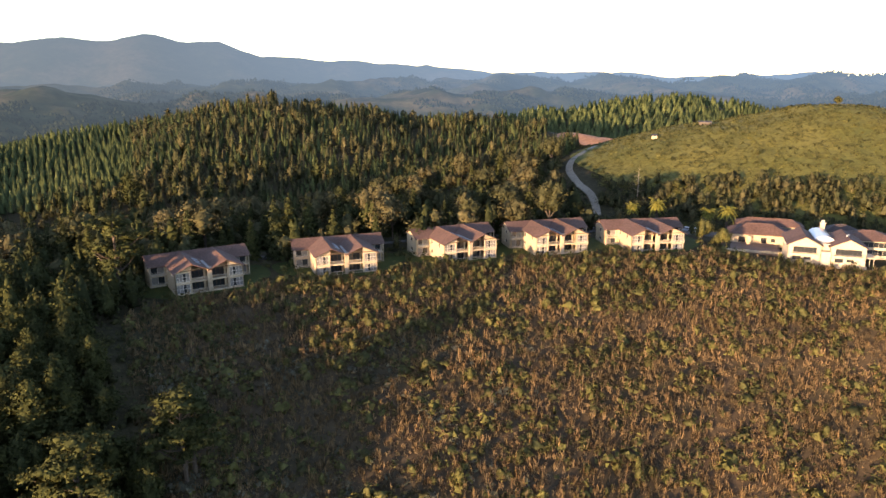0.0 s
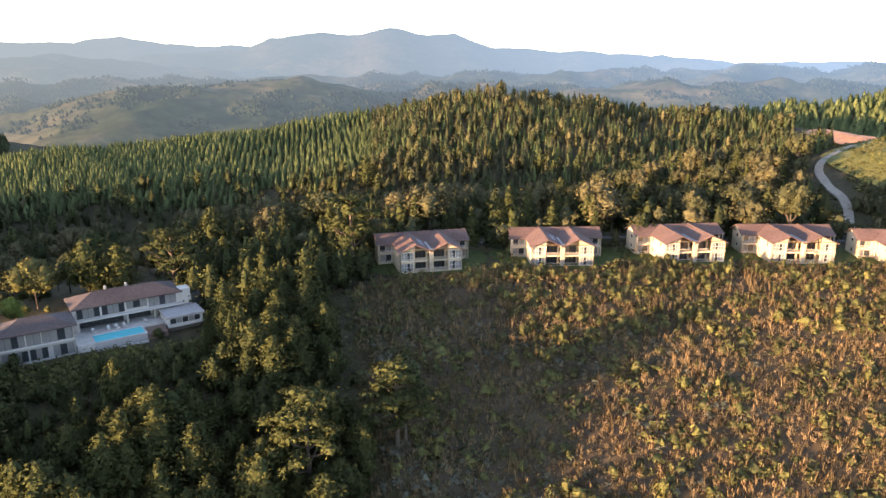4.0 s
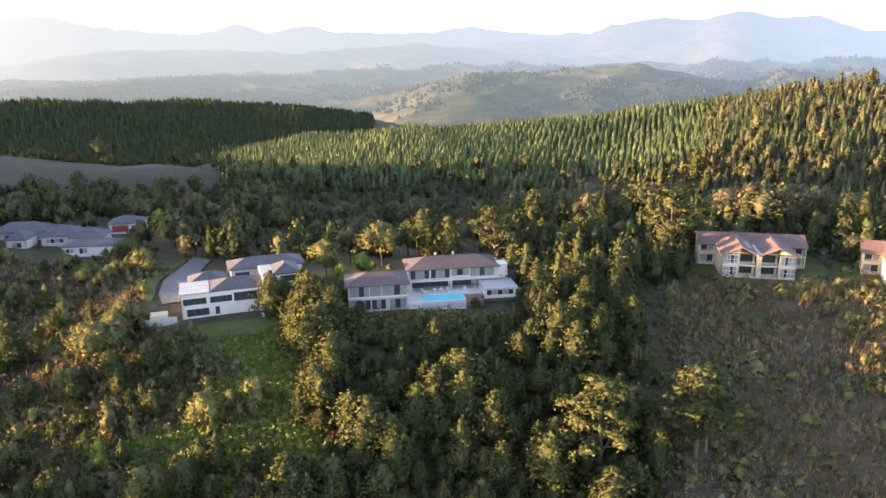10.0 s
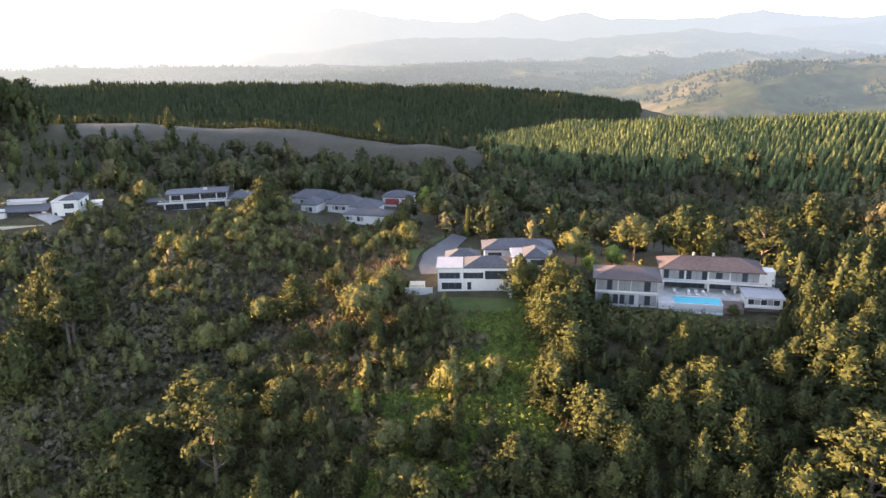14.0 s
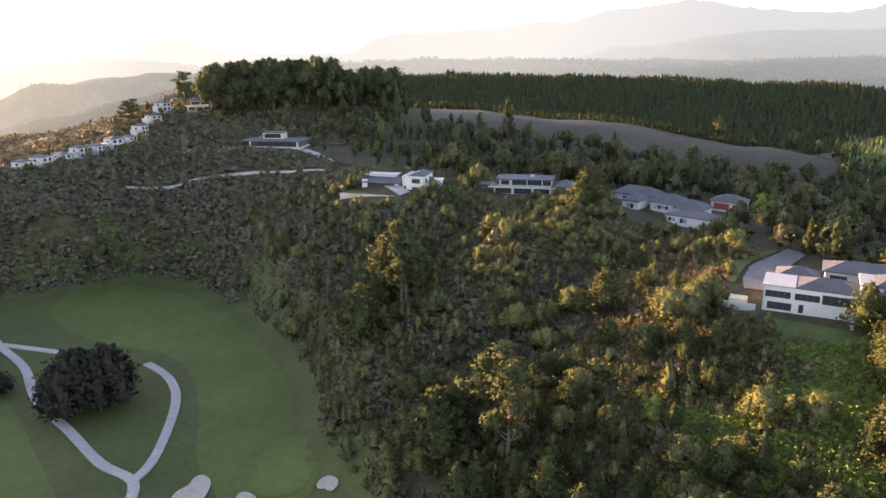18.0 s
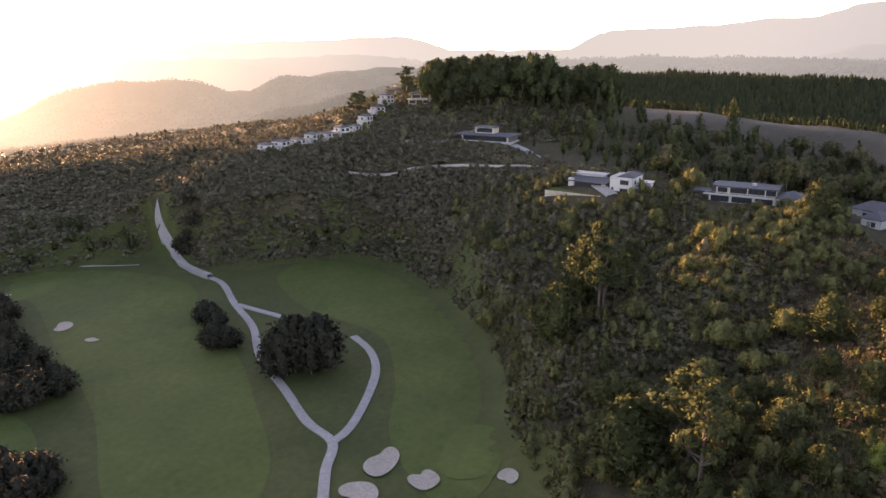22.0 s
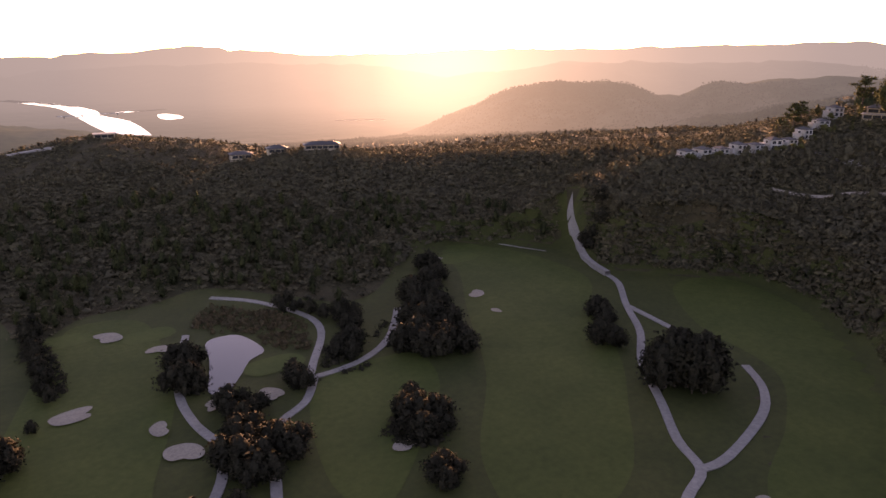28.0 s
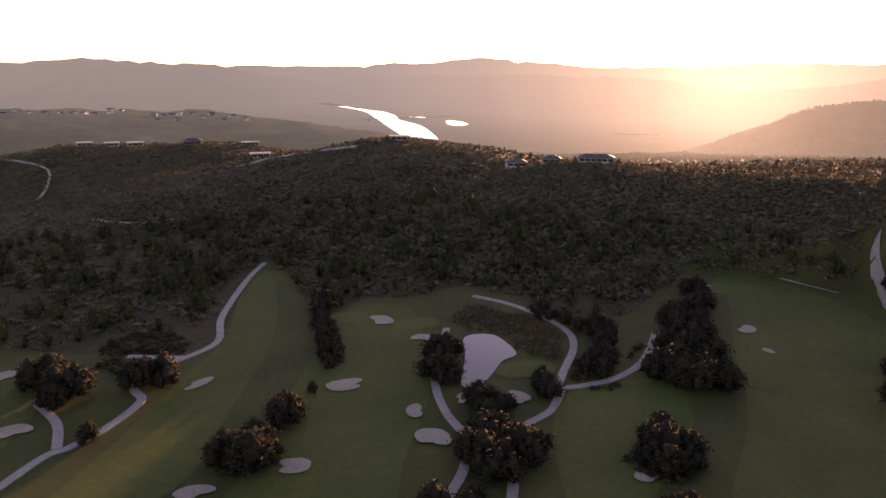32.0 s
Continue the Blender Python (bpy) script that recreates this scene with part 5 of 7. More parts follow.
    m = pose(x, y, ground_z(x, y) + 0.3, 0, 0, az + 60 * math.sin(k * 2.3)) @ Matrix.Scale(0.62 + 0.16 * math.sin(k * 4.1), 4)
    if k < 2:
        FAR[k].matrix_world = m
    else:
        copy_thing(FAR[k % 2], m).matrix_basis = m


def lounger():
    e = tagged(new("sun_lounger"), "white sun lounger on the pool terrace", "lounger", "loungers by the pool")
    raw("frame", *boxes([(-0.35, 0.35, -0.95, 0.95, 0.26, 0.32)]), M_FRAME, e)
    raw("mattress", [(-0.33, -0.93, 0.32), (0.33, -0.93, 0.32), (0.33, 0.35, 0.32), (-0.33, 0.35, 0.32), (-0.33, -0.93, 0.4), (0.33, -0.93, 0.4), (0.33, 0.35, 0.4), (-0.33, 0.35, 0.4)], boxes([(0,) * 6])[1], M_WHITE, e)
    raw("backrest", [(-0.33, 0.35, 0.32), (0.33, 0.35, 0.32), (0.33, 0.95, 0.72), (-0.33, 0.95, 0.72), (-0.33, 0.3, 0.4), (0.33, 0.3, 0.4), (0.33, 0.9, 0.8), (-0.33, 0.9, 0.8)], boxes([(0,) * 6])[1], M_WHITE, e)
    for x in (-0.3, 0.3):
        for y in (-0.85, 0.85):
            box("leg", (x - 0.03, x + 0.03, y - 0.03, y + 0.03, 0, 0.26), M_FRAME, e)
    return e


LOUNGER = lounger()
for k, (x, y) in enumerate([(0.5, 6.2), (2.2, 6.2), (3.9, 6.2), (-2.5, 6.4), (8.6, 6.4)]):
    m = level(45.1, 159.5, 8, 36.2) @ pose(x, y, 1.6, 0, 0, 6 * k)
    if k:
        copy_thing(LOUNGER, m).matrix_basis = m
    else:
        LOUNGER.matrix_world = m

# ---- plants ----
rng = np.random.default_rng(7)


def unit(v):
    return v / (np.linalg.norm(v, axis=-1, keepdims=True) + 1e-9)


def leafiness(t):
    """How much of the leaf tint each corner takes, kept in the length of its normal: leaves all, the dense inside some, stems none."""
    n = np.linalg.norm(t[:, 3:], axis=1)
    # the dense inside is toned darker: shade within the crown, put into the tint
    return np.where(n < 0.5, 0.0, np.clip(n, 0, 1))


def leaf_tris(c, n, size, g, jitter=0.55, slim=0.75):
    """One leaf clump a point: a triangle about square to the direction n. Rows hold place and normal."""
    k = len(c)
    n = unit(n)
    m = unit(n + g.normal(0, jitter, (k, 3)))
    u = unit(np.cross(m, g.normal(0, 1, (k, 3))))
    v = np.cross(m, u) * slim
    size = np.broadcast_to(size, (k,)) * g.uniform(0.6, 1.4, k)
    soft = unit(n + g.normal(0, 0.5, (k, 3)))
    out = []
    for a in (0, 2.1, 4.2):
        aa = a + g.uniform(-0.5, 0.5, k)
        out.append(np.concatenate([c + (u * np.cos(aa)[:, None] + v * np.sin(aa)[:, None]) * size[:, None], soft], 1))
    return np.stack(out, 1).reshape(-1, 6)


EIGHT = [(0, 2, 4), (2, 1, 4), (1, 3, 4), (3, 0, 4), (2, 0, 5), (1, 2, 5), (3, 1, 5), (0, 3, 5)]


def cores(c, rad, g, flat=0.8, open_below=False):
    """The dense inside of each leaf clump: a small uneven eight-sided body."""
    k = len(c)
    d = np.array([(1, 0, 0), (-1, 0, 0), (0, 1, 0), (0, -1, 0), (0, 0, 1), (0, 0, -1)], float)
    d = unit(d[None] + g.normal(0, 0.25, (k, 6, 3)))
    p = c[:, None] + d * np.asarray(rad).reshape(-1, 1, 1) * np.array([1, 1, flat]) * g.uniform(0.85, 1.15, (k, 6, 1))
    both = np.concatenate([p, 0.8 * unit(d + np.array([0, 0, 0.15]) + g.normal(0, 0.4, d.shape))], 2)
    return both[:, [i for t in EIGHT[:4 if open_below else 8] for i in t]].reshape(-1, 6)


def conifer(k, g, base=0.06, wide=0.2, size=0.055, power=0.8, whorls=9, core=0.72):
    """Leaf triangles of a spruce or young pine one metre high."""
    u = 1 - np.sqrt(g.uniform(0, 1, k)) * (1 - base)
    u = u * 0.45 + 0.55 * (np.round(u * whorls) / whorls) + g.normal(0, 0.012, k)
    a = g.uniform(0, 6.283, k)
    limb = 0.82 + 0.18 * np.sin(a * 5 + np.floor(u * whorls) * 2.4)
    r = wide * np.clip(1 - u, 0.01, 1) ** power * limb * g.uniform(0.65, 1.06, k)
    c = np.stack([np.cos(a) * r, np.sin(a) * r, u - r * 0.25], 1)
    n = np.stack([np.cos(a), np.sin(a), np.full(k, 0.55)], 1)
    leaves = leaf_tris(c, n, size * np.interp(u, [0, 1], [1.25, 0.5]), g, 0.4)
    ring = [(math.cos(t) * wide * core, math.sin(t) * wide * core, base + 0.08) for t in np.arange(6) * 1.047]
    mid = [(math.cos(t) * wide * core * 0.76, math.sin(t) * wide * core * 0.76, 0.45) for t in np.arange(6) * 1.047]
    body = []
    for i in range(6):
        j = (i + 1) % 6
        for t in ((ring[i], ring[j], mid[j]), (ring[i], mid[j], mid[i]), (mid[i], mid[j], (0, 0, 0.93))):
            body += [[*q, *(0.9 * unit(np.array([q[0] + 1e-4 * math.cos(i), q[1] + 1e-4 * math.sin(i), wide * 0.4])))] for q in t]
    return np.concatenate([leaves, np.array(body)])


def shrub(k, g, wide=0.6, size=0.22, upright=0.0):
    d = g.normal(0, 1, (k, 3))
    d[:, 2] = np.abs(d[:, 2])
    d /= np.linalg.norm(d, axis=1)[:, None]
    c = d * np.array([wide, wide, 0.85]) * g.uniform(0.6, 1.1, (k, 1)) * (1 + 0.25 * np.sin(np.arctan2(d[:, 1], d[:, 0]) * 3 + g.uniform(0, 6)))[:, None]
    n = d * np.array([1, 1, 1 - upright]) + np.array([0, 0, 0.25])
    inner = cores(np.array([[0, 0, 0.12]]), wide * 0.72, g, 0.62 / wide, True)
    return np.concatenate([leaf_tris(c, n, size, g, 0.45), inner])


def broom(k, g, wide=0.32, tall=0.5, thin=0.05):
    """An upright bush: many thin stems that splay out of one foot, with tufts at their ends."""
    a, r = g.uniform(0, 6.283, k), wide * np.sqrt(g.uniform(0, 1, k))
    top = np.stack([np.cos(a) * r, np.sin(a) * r, g.uniform(0.5, 1.0, k) * (1 - 0.35 * (r / wide) ** 2)], 1)
    foot = top * np.array([0.45, 0.45, 0.0]) + np.array([0, 0, 1]) * (top[:, 2:] * g.uniform(0.0, tall, (k, 1)))
    side = np.stack([-np.sin(a), np.cos(a), np.zeros(k)], 1) * thin * g.uniform(0.7, 1.6, (k, 1))
    mid = foot * 0.35 + top * 0.65
    n = unit(np.stack([np.cos(a) * r / wide, np.sin(a) * r / wide, np.full(k, 0.45)], 1) + g.normal(0, 0.2, (k, 3)))
    return np.stack([np.concatenate([q, n], 1) for q in (foot, mid + side * 1.6, top + side * 0.4)], 1).reshape(-1, 6)


def tufts(c, rad, per, size, g, flat=0.7, up=0.25, out=3.2, half=True):
    """Leaf clumps on little domes: c are their middles, rad their radii."""
    k = len(c)
    d = g.normal(0, 1, (k, per, 3))
    d[..., 2] = np.abs(d[..., 2]) * 1.2 - 0.35
    d /= np.linalg.norm(d, axis=2)[..., None]
    p = c[:, None] + d * np.asarray(rad).reshape(-1, 1, 1) * np.array([1, 1, flat]) * g.uniform(0.7, 1.12, (k, per, 1))
    n = d + np.array([0, 0, up]) + (c[:, None] - np.array([0, 0, c[:, 2].mean()])) * out
    return np.concatenate([leaf_tris(p.reshape(-1, 3), n.reshape(-1, 3), size, g, 0.5), cores(c, np.asarray(rad) * 0.7, g, flat, half)])


def lathe_tree(g, profile, k, size, sides=6, lobes=((0, 0, 0, 1),), tuft=0.24, inner=0.5):
    """A crown one metre high: a dense uneven body turned from (height, radius) rows, with small leaf clumps all over it.
    lobes: (x, y, z, scale) of each body."""
    out = []
    zs, rs = np.array(profile).T
    total = sum(q[3] ** 2 for q in lobes)
    for lx, ly, lz, sc in lobes:
        ph = g.uniform(0, 6.28, 4)
        lump = lambda a, z: 1 + tuft * np.sin(3 * a + 11 * z + ph[0]) + tuft * 0.9 * np.sin(5 * a - 23 * z + ph[1]) + tuft * 0.8 * np.sin(2 * a + 41 * z + ph[2])
        off = np.array([lx, ly, lz])

        def normal(a, z):
            slope = np.interp(z, (zs[1:] + zs[:-1]) / 2, -np.diff(rs) / np.diff(zs))
            return unit(np.stack([np.cos(a), np.sin(a), np.clip(slope, -0.8, 2.5) + 0.12], -1))
        def lean(a, z):
            e = 0.05
            t = (lump(a + e, z) - lump(a - e, z)) / (2 * e)
            v = (lump(a, z + 0.01) - lump(a, z - 0.01)) / 0.02 * np.interp(z, zs, rs)
            return np.stack([np.sin(a) * t, -np.cos(a) * t, -v], -1) * 0.45
        ring = np.arange(sides) / sides * 6.2832
        A, Z = np.meshgrid(ring, zs)
        Rr = np.interp(Z, zs, rs) * lump(A, Z) * inner
        P = np.stack([np.cos(A) * Rr, np.sin(A) * Rr, Z], -1) * sc + off
        B = np.concatenate([P, 0.8 * unit(normal(A, Z) + g.normal(0, 0.4, P.shape))], -1)
        for i in range(len(zs) - 1):
            for j in range(sides):
                q = (j + 1) % sides
                out.append(np.array([B[i, j], B[i, q], B[i + 1, q], B[i, j], B[i + 1, q], B[i + 1, j]]))
        n = max(6, int(k * sc * sc / total))
        zz = np.linspace(zs[0], zs[-1], 60)
        w = np.interp(zz, zs, rs) + 0.02
        z = np.interp(g.uniform(0, 1, n), np.cumsum(w) / w.sum(), zz)
        a = g.uniform(0, 6.2832, n)
        r = np.interp(z, zs, rs) * lump(a, z) * g.uniform(0.6, 1.09, n)
        c = np.stack([np.cos(a) * r, np.sin(a) * r, z + g.normal(0, 0.015, n)], 1) * sc + off
        out.append(leaf_tris(c, normal(a, z) + np.array([0, 0, 0.15]) + lean(a, z), size, g, 0.7))
    return np.concatenate(out)


PINE_LINE = [(0.03, 0.16), (0.16, 0.95), (0.4, 1.0), (0.62, 0.76), (0.82, 0.5), (0.95, 0.24), (1.02, 0.02)]
HEAD_LINE = [(0.12, 0.25), (0.24, 0.85), (0.45, 1.0), (0.68, 0.9), (0.86, 0.56), (0.97, 0.08)]
DOME_LINE = [(0.0, 0.9), (0.3, 1.0), (0.65, 0.8), (0.95, 0.12)]


def line_of(rows, wide, low=0.0):
    return [(low + (1 - low) * z, r * wide) for z, r in rows]


def pine_crown(g, k=300, wide=0.27, low=0.0, size=0.024, sides=6):
    return lathe_tree(g, line_of(PINE_LINE, wide, low), k, size, sides)


def head_crown(g, k=300, wide=0.4, low=0.0, size=0.024, sides=6, lobes=1):
    """A rounded, uneven head of one or more lobes."""
    if lobes == 1:
        return lathe_tree(g, line_of(HEAD_LINE, wide, low), k, size, sides)
    L = []
    for i in range(lobes):
        a, d = i * 2.4 + g.uniform(-0.4, 0.4), wide * (0.55 if i else 0.0) * g.uniform(0.8, 1.15)
        sc = g.uniform(0.5, 0.68) if i else 0.8
        L.append((math.cos(a) * d, math.sin(a) * d, (1 - sc) * (g.uniform(0.2, 0.85) if i else 1.0) + low * (1 - sc), sc))
    return lathe_tree(g, line_of(HEAD_LINE, wide, low), k, size, sides, L, 0.18)


def spread_crown(g, limbs=7, per_limb=6, per=14, size=0.024, wide=0.36, low=0.42):
    """An old pine one metre high: uneven plates of foliage on separate limbs, with gaps. Also gives the limbs."""
    C, Rd, lines = [], [], []
    for i in range(limbs):
        a = i * 2.4 + g.uniform(-0.5, 0.5)
        h = low + (0.93 - low) * (i / (limbs - 1)) + g.uniform(-0.04, 0.04)
        L = wide * g.uniform(0.55, 1.0) * (1.0 if h < 0.75 else 0.6)
        if i == limbs - 1:
            L *= 0.3
        end = np.array([math.cos(a) * L, math.sin(a) * L, h])
        lines.append((np.array([0, 0, h - 0.12 - L * 0.25]), end))
        for k in range(per_limb):
            t = 0.35 + 0.75 * k / per_limb
            o = g.normal(0, 0.045, 3) * np.array([1, 1, 0.45])
            C.append(np.array([end[0] * t, end[1] * t, h - 0.03 + 0.03 * t]) + o)
            Rd.append(g.uniform(0.06, 0.105))
    return tufts(np.array(C), np.array(Rd), per, size, g, 0.6), lines


def trunk_tris(h=0.5, r=0.014):
    """A thin three-sided tapered stem."""
    v = [(math.cos(a) * r, math.sin(a) * r, -0.06) for a in (0, 2.09, 4.19)] + [(math.cos(a) * r * 0.5, math.sin(a) * r * 0.5, h) for a in (0, 2.09, 4.19)]
    f = [(0, 1, 4), (0, 4, 3), (1, 2, 5), (1, 5, 4), (2, 0, 3), (2, 3, 5)]
    return np.array([(*v[i], *(0.2 * unit(np.array([v[i][0], v[i][1], 0.0])))) for t in f for i in t])


def scatter(n, az, r, g, sloped=None, where=None, gap=0.0, rows=None):
    """Places in a sector of the plan, by area; rows: spacing of planted lines."""
    a = np.radians(g.uniform(az[0], az[1], n))
    rad = np.sqrt(g.uniform(r[0] ** 2, r[1] ** 2, n))
    x, y = -np.sin(a) * rad, np.cos(a) * rad
    if rows:
        sp, turn = rows
        c, s = math.cos(turn), math.sin(turn)
        u, v = x * c + y * s, -x * s + y * c
        u = np.round(u / sp) * sp + g.normal(0, sp * 0.17, n)
        v = np.round(v / (sp * 0.8)) * sp * 0.8 + g.normal(0, sp * 0.2, n)
        key = np.unique(np.stack([np.round(u / sp), np.round(v / (sp * 0.8))], 1), axis=0, return_index=True)[1]
        u, v = u[key], v[key]
        x, y = u * c - v * s, u * s + v * c
    ok = np.ones(len(x), bool)
    for keep in CLEAR:
        ok &= ~keep(x, y)
    if where is not None:
        ok &= where(x, y)
    x, y = x[ok], y[ok]
    if gap and len(x):
        keep, cells = [], {}
        for i, (px, py) in enumerate(zip(x, y)):
            cx, cy = int(px // gap), int(py // gap)
            if any((px - x[j]) ** 2 + (py - y[j]) ** 2 < gap * gap for dx in (-1, 0, 1) for dy in (-1, 0, 1) for j in cells.get((cx + dx, cy + dy), ())):
                continue
            cells.setdefault((cx, cy), []).append(i)
            keep.append(i)
        x, y = x[keep], y[keep]
    return x, y


def growth(name, label, category, mat, models, x, y, h, wide=(0.9, 1.15), tint=(0, 1), lean=0.03, seed=1, patch=0.0, sink=0.0, skew=1.0):
    """Many plants joined into one object: each a turned and scaled model at its place."""
    g = np.random.default_rng(seed)
    n = len(x)
    z = height(x, y) - sink
    hs = h[0] + (h[1] - h[0]) * g.uniform(0, 1, n) ** skew
    tn = g.uniform(tint[0], tint[1], n)
    if patch:
        tn = np.clip(tn * (1 - patch) + patch * (0.5 + 0.7 * smooth_noise(x, y, 40, seed + 50) + 0.5 * smooth_noise(x, y, 11, seed + 90)), 0, 1)
    V, T, N = [], [], []
    pick = g.integers(0, len(models), n)
    for m, base in enumerate(models):
        i = np.where(pick == m)[0]
        if not len(i):
            continue
        a = g.uniform(0, 6.283, len(i))
        w = hs[i] * g.uniform(wide[0], wide[1], len(i))
        lx, ly = g.normal(0, lean, (2, len(i)))
        c, s = np.cos(a) * w, np.sin(a) * w
        bx, by, bz, nx, ny, nz = base.T
        Z = bz[None] * hs[i][:, None]
        Xp = bx[None] * c[:, None] - by[None] * s[:, None] + lx[:, None] * Z + x[i][:, None]
        Yp = bx[None] * s[:, None] + by[None] * c[:, None] + ly[:, None] * Z + y[i][:, None]
        V.append(np.stack([Xp, Yp, Z + z[i][:, None]], -1).reshape(-1, 3))
        ca, sa = np.cos(a)[:, None], np.sin(a)[:, None]
        N.append(np.stack([nx * ca - ny * sa, nx * sa + ny * ca, np.broadcast_to(nz, (len(i), len(base)))], -1).reshape(-1, 3))
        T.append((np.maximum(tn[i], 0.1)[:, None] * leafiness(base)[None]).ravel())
    V, T, N = np.concatenate(V), np.concatenate(T), unit(np.concatenate(N))
    ob = new(name, mesh_from(name, V, np.arange(len(V)).reshape(-1, 3), [mat], tint=T, normals=N))
    return tagged(ob, label, category, "", "stuff")


# clearings: the golf valley, and the plots of the houses as (azimuth, distance, radius)
GOLF_EDGE = np.array(curve(GOLF, True))
PLOTS = [(19, 200, 15), (8.3, 207, 15), (-2.1, 220, 15), (-9.7, 231, 15), (-17.2, 240, 15), (-27, 262, 20), (-31, 258, 17), (-24, 272, 14), (-28, 244, 8), (49, 164, 9), (44.5, 167, 9), (46.5, 166, 8), (41, 167, 8), (50, 156, 5), (47.5, 153, 6), (44.5, 153, 6), (42, 154, 5), (40, 157, 5), (72, 243, 8), (75, 245, 8), (77, 254, 8), (69.5, 258, 7), (84, 268, 7), (81, 268, 7), (87, 270, 7), (95, 266, 7), (97, 268, 6), (61, 158, 6), (64, 159, 6), (-10, 284, 8), (-15, 282, 14), (-19, 280, 14), (-22, 276, 11), (-12.4, 296, 9), (-12.2, 312, 10), (-11.6, 335, 10), (-10.6, 350, 10), (-10.3, 366, 10), (-10, 385, 10), (-10.6, 400, 10), (-11.2, 420, 9), (-12.6, 440, 9), (-11.5, 620, 30), (-12, 570, 22), (-14.5, 610, 20), (66.2, 190, 8), (64, 206, 8), (65.6, 176, 8), (67.6, 180, 6), (67, 200, 6), (65, 168, 10), (61.6, 172, 12), (60, 178, 10), (58.5, 172, 7), (72, 252, 14), (76, 272, 12), (69.4, 272, 9), (86, 281, 13), (82, 281, 10), (95.5, 280, 15), (99, 276, 8), (105.3, 374, 13)]
PLOTS += [(a, r + 4, 7) for a, r, _ in TSPOTS] + [(a, float(np.interp(a, [101, 103.2, 106.7, 110, 112.1, 116.5], [316, 321, 334, 345, 350, 346])), 4.0) for a in np.arange(101, 116.6, 0.6)]
CLEAR = [lambda x, y: inside(GOLF_EDGE, x, y) & (height(x, y) < 2.4)]


def plots(x, y):
    hit = np.zeros(np.shape(x), bool)
    for az, r, w in PLOTS:
        px, py = polar(az, r)
        hit |= (x - px) ** 2 + (y - py) ** 2 < w * w
    return hit


def beside_path(x, y):
    """Keeps the cart paths open where they climb into the bush."""
    hit = np.zeros(np.shape(x), bool)
    for line in PATHS:
        for (u0, v0), (u1, v1) in zip(line, line[1:]):
            e, f = u1 - u0, v1 - v0
            k = np.clip(((x - u0) * e + (y - v0) * f) / (e * e + f * f), 0, 1)
            hit |= np.hypot(x - u0 - k * e, y - v0 - k * f) < 4.5
    return hit


CLEAR += [plots, beside_path]


def crest_r(x, y):
    """Distance of the house terrace in the direction of x, y."""
    a = np.degrees(np.arctan2(-x, y))
    return np.interp(a, [-75, -45, -29, -17, -2, 8, 19, 30, 45, 56, 63, 70, 76, 85, 94, 100, 105, 109], [300, 262, 250, 241, 220, 206, 199, 182, 171, 171, 180, 245, 276, 286, 292, 335, 378, 430])


def azim(x, y):
    return np.degrees(np.arctan2(-x, y)) % 360


gm = np.random.default_rng(3)
SHRUBS = [shrub(26, gm, gm.uniform(0.55, 0.95), 0.17) for _ in range(10)]
BROOMS = [broom(16, gm, gm.uniform(0.35, 0.6), 0.5, gm.uniform(0.035, 0.06)) for _ in range(12)]
TALLBROOM = [broom(22, gm, gm.uniform(0.25, 0.4), 0.35, gm.uniform(0.014, 0.022)) for _ in range(8)]
SMALLPINE = [np.concatenate([pine_crown(gm, 280, gm.uniform(0.24, 0.34), 0.0, 0.046, 5), trunk_tris(0.7)]) for _ in range(6)]
BUSHTREE = [np.concatenate([head_crown(gm, 190, gm.uniform(0.34, 0.5), -0.06, 0.056, 4), trunk_tris(0.5, 0.02)]) for _ in range(5)] + [np.concatenate([pine_crown(gm, 110, gm.uniform(0.26, 0.36), 0.0, 0.075, 5)]) for _ in range(3)]
TALLPINE = [np.concatenate([pine_crown(gm, 100, gm.uniform(0.18, 0.26), 0.08, 0.06, 4), trunk_tris(0.85)]) for _ in range(6)]
GUMS = [np.concatenate([head_crown(gm, 110, gm.uniform(0.22, 0.3), 0.1, 0.052, 4, 1 + (q > 6)), trunk_tris(0.6)]) for q in range(8)]
UMBRELLA = [np.concatenate([lathe_tree(gm, [(0.3, 0.1), (0.5, 0.7 * w), (0.72, w), (0.9, 0.75 * w), (1.0, 0.1 * w)], 190, 0.055, 5, [(0, 0, 0, 1)] + [(0.24 * math.cos(q * 2.1 + w * 40), 0.24 * math.sin(q * 2.1 + w * 40), 0.14 * q, 0.55) for q in range(3)], 0.2), trunk_tris(0.6, 0.02)]) for w in gm.uniform(0.3, 0.42, 8)]
BIGGUM = [np.concatenate([head_crown(gm, 300, 0.3, 0.2, 0.05, 5, 5), trunk_tris(0.6)]) for q in range(5)]
HILLPINE = [conifer(60, gm, 0.02, 0.2, 0.06, 0.7, 9, 0.5) for _ in range(6)]
PLANT = [conifer(26, gm, 0.03, 0.24, 0.07, 0.6) for _ in range(6)]
FARTREE = [conifer(16, gm, 0.0, 0.28, 0.12, 0.6) for _ in range(4)]
CUSHION = [np.concatenate([leaf_tris(*(lambda d: (d * np.array([0.9, 0.9, 0.6]) * gm.uniform(0.8, 1.1, (12, 1)), d))(unit(np.abs(gm.normal(0, 1, (12, 3))) * np.array([[1, 1, 1]]) * np.where(gm.uniform(0, 1, (12, 3)) < 0.5, -1, 1) ** np.array([1, 1, 0]))), 0.2, gm, 0.5), cores(np.array([[0, 0, 0.0]]), 0.9, gm, 0.6, True)]) for _ in range(6)]
LOWBUSH = [lathe_tree(gm, [(0, w * 0.85), (0.5, w), (0.95, w * 0.1)], 22, 0.15, 4, tuft=0.24, inner=0.72) for w in gm.uniform(0.5, 0.85, 8)]

